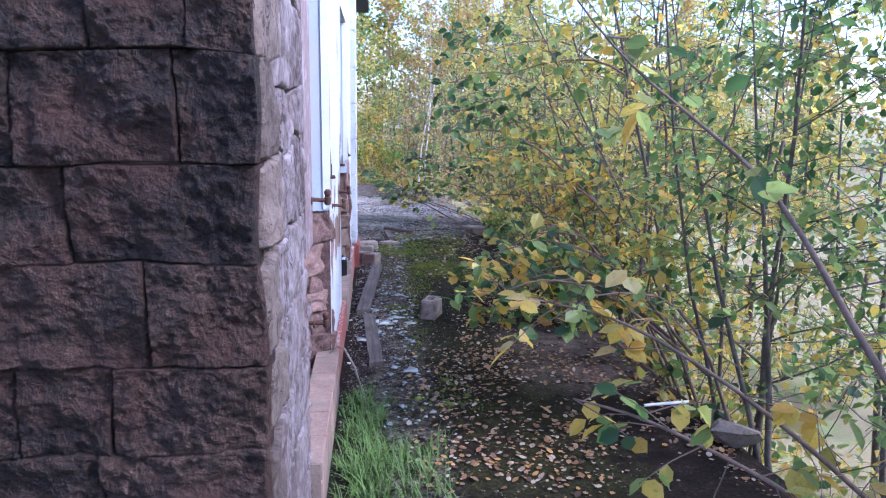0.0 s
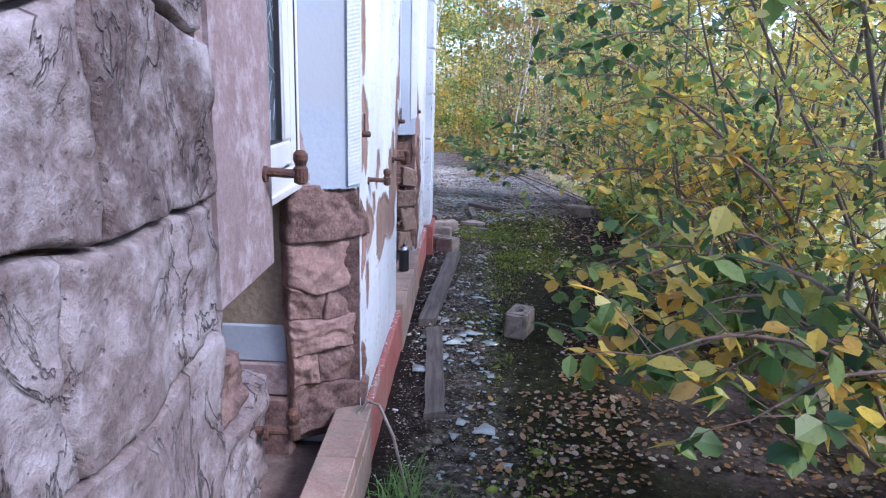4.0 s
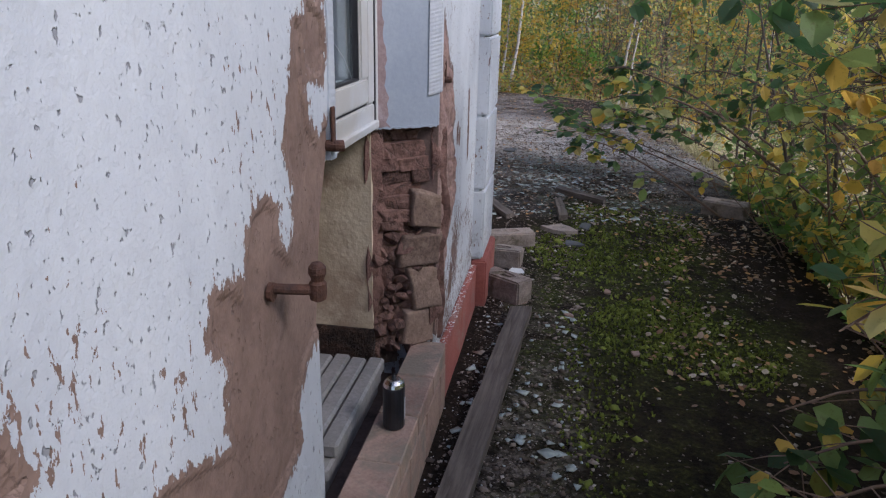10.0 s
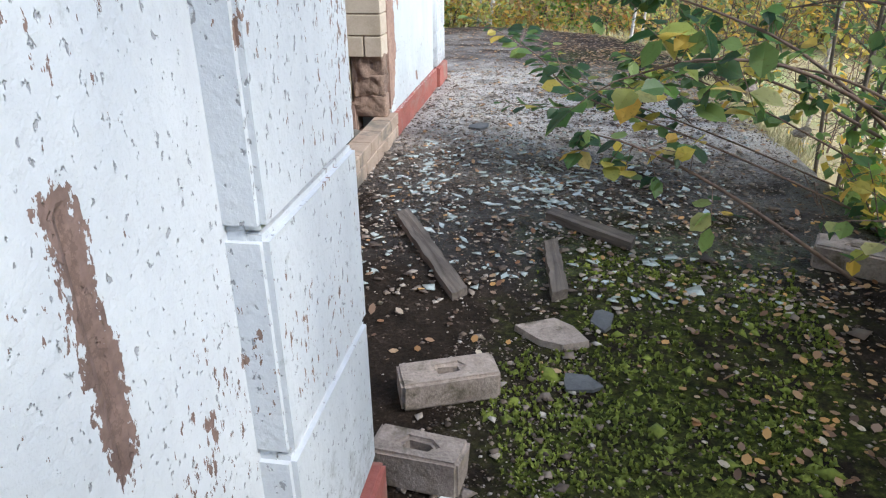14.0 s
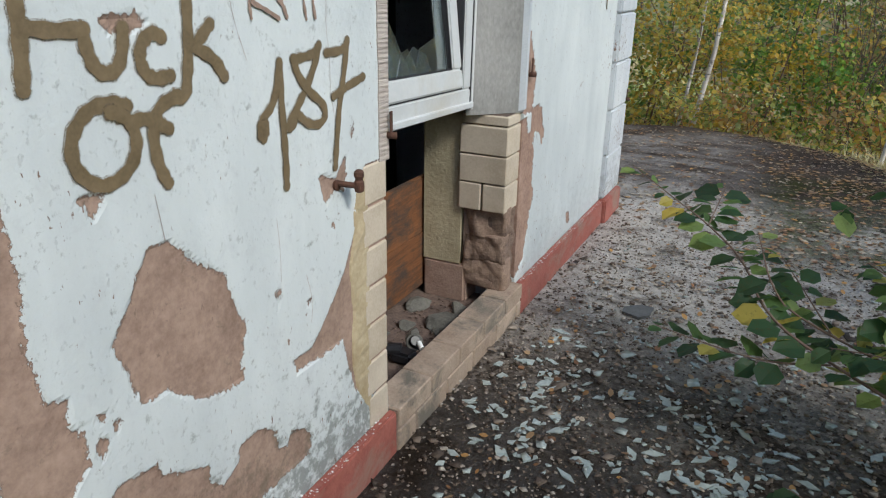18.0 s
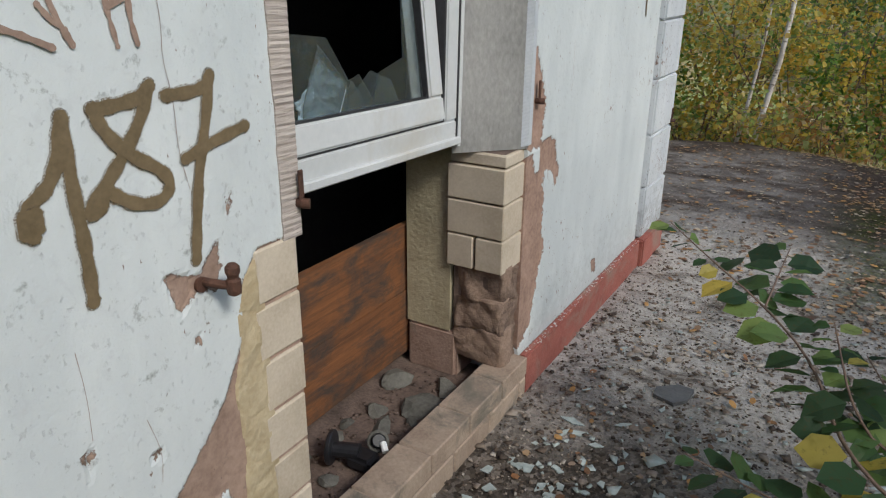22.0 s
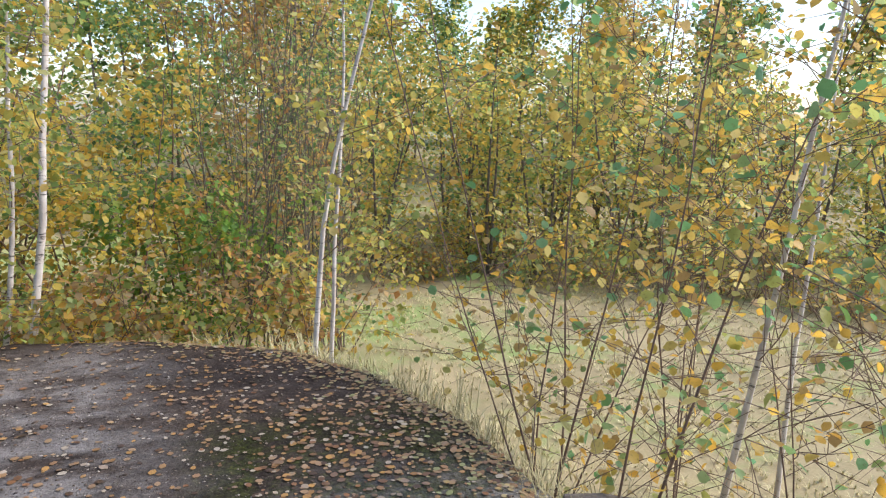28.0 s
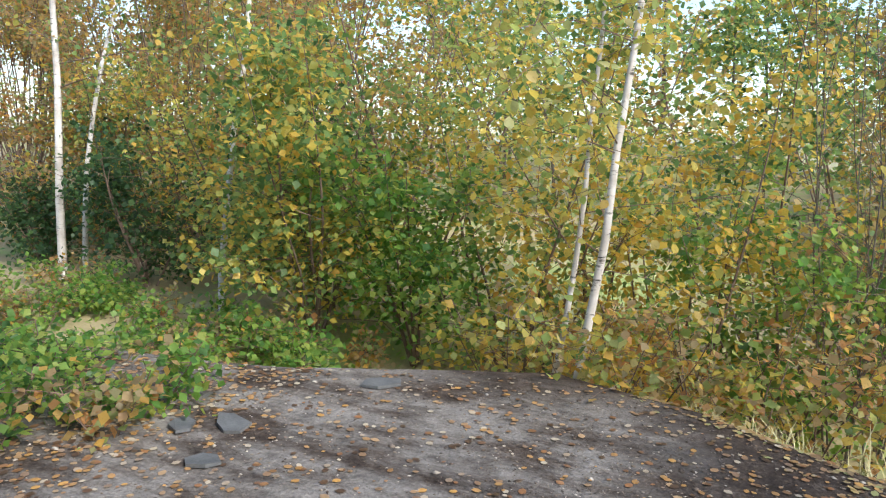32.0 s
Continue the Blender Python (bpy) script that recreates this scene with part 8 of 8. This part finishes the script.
# golden sprays in the thicket
for num, (x, y, z) in enumerate(((1.35, 4.7, 1.05), (1.5, 5.3, 1.2), (1.3, 6.0, 1.15), (1.6, 6.6, 0.95), (1.55, 7.3, 1.1), (1.7, 4.2, 1.15), (1.75, 5.0, 0.8), (1.8, 5.8, 0.75))):
    spray_twig("branch", ((x + 0.9, y + 0.2, z - 0.5), (x + 0.5, y + 0.12, z), (x + 0.2, y + 0.05, z + 0.06), (x, y, z - 0.05)), 0.08, 44, (M_LEAF_GOLD, LV_Y, M_LEAF_GOLD), 80 + num, "spray of bright yellow leaves in the thicket", 0.2, 0.55, 0.2)
# low shoots over the terrace edge
for num in range(9):
    y = 2.75 + 0.26 * num + rnd.uniform(-0.08, 0.08)
    z, tip = rnd.uniform(0.55, 0.9), rnd.uniform(1.0, 1.4)
    mats = ((LV_G, LV_D, LV_M), (M_LEAF_GOLD, LV_Y, LV_G), (LV_M, LV_G, LV_Y))[num % 3]
    spray_twig("branch", ((2.1, y + 0.1, -0.1), (1.75, y + 0.05, z), (tip + 0.25, y, z + 0.08), (tip, y - 0.05, z - 0.06)), 0.085, 48, mats, 60 + num, "low shoot with broad leaves over the terrace edge", 0.2, 0.58, 0.1)

# low growth that hides the terrace edge
low = random.Random(515)
for num in range(17):
    y = 5.7 + 0.26 * num
    plant("weeds", edge_right(y) + low.uniform(-0.12, 0.18), y, -0.12, "low green growth along the terrace edge", "weeds", 3, low.uniform(0.35, 0.7), 0.006, 0.07, 240, M_TWIG, (M_LEAF_GREEN, M_LEAF_MIX, M_LEAF_WEED)[num % 3], 1300 + num, (-0.1, 0), 0.6, 4, 0.1, 0.6, near=False, rise=(-0.2, 0.6), loose=0.06, ratio=0.55)
for num in range(4):
    y, tip = 2.95 + 0.16 * num, low.uniform(0.9, 1.0)
    spray_twig("branch", ((2.0, y + 0.4, 0.3), (1.5, y + 0.1, 0.7), (tip + 0.3, y, 0.82), (tip, y - 0.03, 0.72)), 0.095, 44, ((LV_G, LV_D, LV_G), (LV_G, M_LEAF_GOLD, LV_D))[num % 2], 1370 + num, "broad-leaved shoot reaching over the terrace", 0.22, 0.6, 0.25)

for num in range(6):
    y, z, tip = 4.5 + 0.22 * num, low.uniform(0.24, 0.42), low.uniform(0.95, 1.2)
    spray_twig("branch", ((2.1, y + 0.1, -0.2), (1.75, y + 0.05, z), (tip + 0.25, y, z + 0.07), (tip, y - 0.05, z - 0.03)), 0.09, 60, ((LV_G, LV_D, LV_M), (LV_D, LV_G, LV_G), (LV_M, LV_G, LV_Y))[num % 3], 1340 + num, "low shoot with broad leaves spread over the moss", 0.24, 0.58, 0.1)

# birches at the terrace's end
plant("birch", -0.66, 16.08, -0.3, "white-stemmed birch with yellow leaves", "birch", 1, 6.0, 0.031, 0.06, 2600, M_BIRCH, M_LEAF_YEL, 401, (0.21, 0), limbs=22, start=0.16, spread=0.24, ratio=0.6, limb_bark=M_TWIG)
plant("birch", -0.84, 16.2, -0.3, "thin pale birch stem with yellow leaves", "birch", 1, 5.0, 0.022, 0.06, 1500, M_BIRCH, M_LEAF_YEL, 402, (0.1, 0), limbs=18, start=0.1, spread=0.22, ratio=0.6, limb_bark=M_TWIG)
plant("birch", 1.22, 15.4, -0.6, "pale leaning birch with sparse leaves", "birch", 1, 5.0, 0.023, 0.06, 500, M_BIRCH, M_LEAF_YEL, 403, (0.0, 0), limbs=14, start=0.2, spread=0.2, ratio=0.6, limb_bark=M_TWIG)
plant("birch", 1.32, 15.45, -0.6, "pale leaning birch with sparse leaves", "birch", 1, 4.6, 0.019, 0.06, 400, M_BIRCH, M_LEAF_YEL, 404, (0.02, 0.02), limbs=14, start=0.2, spread=0.2, ratio=0.6, limb_bark=M_TWIG)
plant("birch", 2.68, 13.1, -1.0, "slim forked birch with grey bark", "birch", 1, 4.6, 0.021, 0.05, 1100, M_BIRCH, M_LEAF_BIRCH, 405, (-0.06, -0.03), limbs=16, start=0.3, spread=0.28, rise=(0.8, 2.0), ratio=0.6, limb_bark=M_TWIG)
plant("birch", 3.55, 13.45, -1.0, "slim birch with grey bark", "birch", 1, 4.4, 0.019, 0.05, 950, M_BIRCH, M_LEAF_BIRCH, 406, (0.1, 0), limbs=15, start=0.3, spread=0.26, rise=(0.8, 2.0), ratio=0.6, limb_bark=M_TWIG)
for i, (x, y, n) in enumerate(((2.05, 13.75, 1000), (1.9, 13.0, 520), (3.0, 12.7, 420), (3.2, 13.9, 420))):
    plant("birch_shrub", x, y, -1.0, "many-stemmed young birch with fine twigs and yellow leaves", "birch", 4, 3.4, 0.0095, 0.064, n + 20, M_TWIG, M_LEAF_BIRCH, 420 + i, (0.02, 0), 0.24, 12, 0.1, 0.34, rise=(0.3, 1.3), ratio=0.62)
plant("birch", -4.15, 16.7, -0.4, "straight white birch stem", "birch", 1, 6.5, 0.035, 0.06, 700, M_BIRCH, M_LEAF_MIX, 411, (0.03, 0), limbs=14, start=0.3, spread=0.18, ratio=0.6, limb_bark=M_TWIG)
plant("birch", -6.45, 16.8, -0.6, "white birch at the wood's edge", "birch", 1, 7.0, 0.05, 0.06, 600, M_BIRCH, M_LEAF_MIX, 412, (0.02, 0), limbs=14, start=0.3, spread=0.2, ratio=0.6, limb_bark=M_TWIG)
plant("birch", -6.6, 17.2, -0.6, "thin white birch at the wood's edge", "birch", 1, 6.0, 0.035, 0.06, 400, M_BIRCH, M_LEAF_MIX, 413, (0.05, 0), limbs=12, start=0.3, spread=0.2, ratio=0.6, limb_bark=M_TWIG)

# bushes behind the terrace's end
BUSHES = ((-3.0, 16.6, 2.4, M_LEAF_MIX, 3200), (-2.2, 16.9, 2.0, M_LEAF_WEED, 2600), (-1.4, 17.2, 3.2, M_LEAF_MIX, 2600), (-0.2, 17.2, 3.0, M_LEAF_GOLD, 2600), (0.55, 17.3, 2.2, M_LEAF_WEED, 2600), (1.2, 18.8, 2.4, M_LEAF_BROWN, 1800), (0.5, 19.0, 4.4, M_LEAF_GREEN, 2800), (1.4, 19.6, 4.6, M_LEAF_GREEN, 2600), (-1.2, 18.6, 4.6, M_LEAF_MIX, 2800), (-3.0, 18.4, 4.6, M_LEAF_MIX, 3000), (-4.6, 17.8, 2.4, M_LEAF_MIX, 2000), (-5.6, 17.2, 1.8, M_LEAF_DARK, 1800), (-7.6, 17.4, 1.2, M_LEAF_DARK, 1600), (-9.6, 18.4, 3.2, M_LEAF_BROWN, 2600), (-11.2, 19.0, 3.6, M_LEAF_BROWN, 2600), (-8.4, 18.0, 2.6, M_LEAF_BROWN, 2400), (-3.4, 17.4, 2.6, M_LEAF_GREEN, 2600))
for i, (x, y, h, mat, n) in enumerate(BUSHES):
    plant("bush", x, y, field_z(x, y) - 0.05, "dense bush in autumn leaf behind the terrace", "bush", 6, h, 0.02, 0.066, int(n * 1.5), M_TWIG, mat, 500 + i, (0, 0), 0.4, 8, 0.08, 0.42, near=False, rise=(-0.1, 0.9), loose=0.09, ratio=0.55)
for i in range(9):
    x = -10.5 + i * 0.75
    plant("bush", x, rnd.uniform(18.2, 19.6), field_z(x, 19) - 0.05, "brown autumn bush on the bank", "bush", 6, rnd.uniform(2.2, 3.4), 0.02, 0.066, 2900, M_TWIG, M_LEAF_BROWN if i % 3 else M_LEAF_MIX, 660 + i, (0, 0), 0.45, 8, 0.05, 0.42, near=False, rise=(-0.1, 0.9), loose=0.1, ratio=0.5)
for i in range(10):
    x = -1.2 + i * 0.32
    plant("undergrowth", x, 16.35 + 0.25 * math.sin(i * 2.1), -0.5, "orange-brown bramble undergrowth at the terrace's end", "undergrowth", 4, rnd.uniform(0.8, 1.2), 0.008, 0.07, 420, M_TWIG, M_LEAF_BROWN if i % 3 else M_LEAF_YEL, 540 + i, (0, 0), 0.6, 5, 0.1, 0.6, near=False, rise=(-0.2, 0.5), loose=0.06, ratio=0.5)
for i in range(78):
    x, y = (rnd.uniform(-5.4, -2.2), rnd.uniform(13.0, 16.3)) if i < 60 else (rnd.uniform(-8.2, -5.2), rnd.uniform(15.2, 17.0))
    plant("weeds", x, y, -0.02 if y < 14.6 else field_z(x, y), "low green weeds and brambles beside the terrace", "weeds", 3, rnd.uniform(0.15, 0.4), 0.005, 0.055, 260, M_TWIG, M_LEAF_WEED if i % 3 else M_LEAF_BROWN, 570 + i, (0, 0), 0.7, 4, 0.1, 0.7, near=False, rise=(-0.2, 0.5), loose=0.05, ratio=0.55, free=True)
# grey bare thicket
for i in range(6):
    plant("bare_thicket", 0.9 + i * 0.22, 17.0 + 0.3 * (i % 3), -0.9, "dense grey thicket of nearly bare twigs", "thicket", 7, rnd.uniform(3.0, 4.2), 0.01, 0.05, 260, M_BARK, M_LEAF_BROWN, 600 + i, (0, 0), 0.15, 9, 0.15, 0.25, near=False, rise=(0.6, 1.6))
for i in range(15):
    x = -15 + i * 0.75
    plant("brown_thicket", x, rnd.uniform(19.2, 21.2), field_z(x, 21), "brown bare thicket on the bank", "thicket", 8, rnd.uniform(5.5, 7), 0.02, 0.09, 3000, M_TWIG, M_LEAF_BROWN, 620 + i, (0, 0), 0.25, 8, 0.12, 0.35, near=False, loose=0.1)

# wood round the meadow
FAR = [(rnd.uniform(-0.75, 0.25), rnd.uniform(15, 22), rnd.uniform(6, 9)) for _ in range(26)] + [(rnd.uniform(0.25, 1.0), rnd.uniform(11.5, 16), rnd.uniform(3.0, 4.5)) for _ in range(42)] + [(rnd.uniform(0.22, 0.75), rnd.uniform(19, 25), rnd.uniform(5.2, 6.8)) for _ in range(16)] + [(rnd.uniform(1.0, 2.1), rnd.uniform(14, 19), rnd.uniform(2.8, 4.0)) for _ in range(20)] + [(rnd.uniform(2.1, 2.8), rnd.uniform(12, 18), rnd.uniform(5, 8)) for _ in range(10)]
for i, (a, r, h) in enumerate(FAR):
    x, y = 0.5 + r * math.sin(a), 10 + r * math.cos(a)
    if x < -4 and y < 16:
        continue
    mat = rnd.choice((M_LEAF_BIRCH, M_LEAF_YEL, M_LEAF_MIX, M_LEAF_YEL) if h < 5 else (M_LEAF_YEL, M_LEAF_MIX, M_LEAF_GREEN, M_LEAF_BROWN))
    plant("far_tree", x, y, field_z(x, y) - 0.05, "tree in autumn leaf at the wood's edge", "tree", 2 if h < 5 else 1, h, 0.04, 0.115 if h >= 5 else 0.085, 2700 if h >= 5 else 1000, M_BARK, mat, 700 + i, (0, 0), 0.25, 16 if h >= 5 else 8, 0.06, 0.36, near=False, loose=0.16, ratio=0.6, group="wood round the meadow")
for i in range(24):
    a = -0.9 + i * 0.15
    r = rnd.uniform(24, 30)
    x, y = 0.5 + r * math.sin(a), 10 + r * math.cos(a)
    plant("far_tree", x, y, field_z(x, y) - 0.1, "tall tree on the far bank", "tree", 1, rnd.uniform(7, 11) if a < 0.3 else rnd.uniform(3.5, 5.5), 0.1, 0.24, 2200, M_BARK, rnd.choice((M_LEAF_YEL, M_LEAF_MIX, M_LEAF_BROWN)), 800 + i, (0, 0), 0.2, 18, 0.05, 0.36, near=False, loose=0.25, ratio=0.65, group="wood round the meadow")
for i in range(30):
    a, r = 0.12 + i * 0.036, rnd.uniform(10.8, 12.3)
    x, y = 0.5 + r * math.sin(a), 10 + r * math.cos(a)
    plant("undergrowth", x, y, field_z(x, y) - 0.03, "brown bramble undergrowth along the meadow's edge", "undergrowth", 4, rnd.uniform(0.7, 1.4), 0.01, 0.075, 420, M_TWIG, M_LEAF_YEL if i % 3 else M_LEAF_BROWN, 900 + i, (0, 0), 0.6, 5, 0.08, 0.6, near=False, rise=(-0.1, 0.7), loose=0.09, ratio=0.5, group="wood round the meadow")
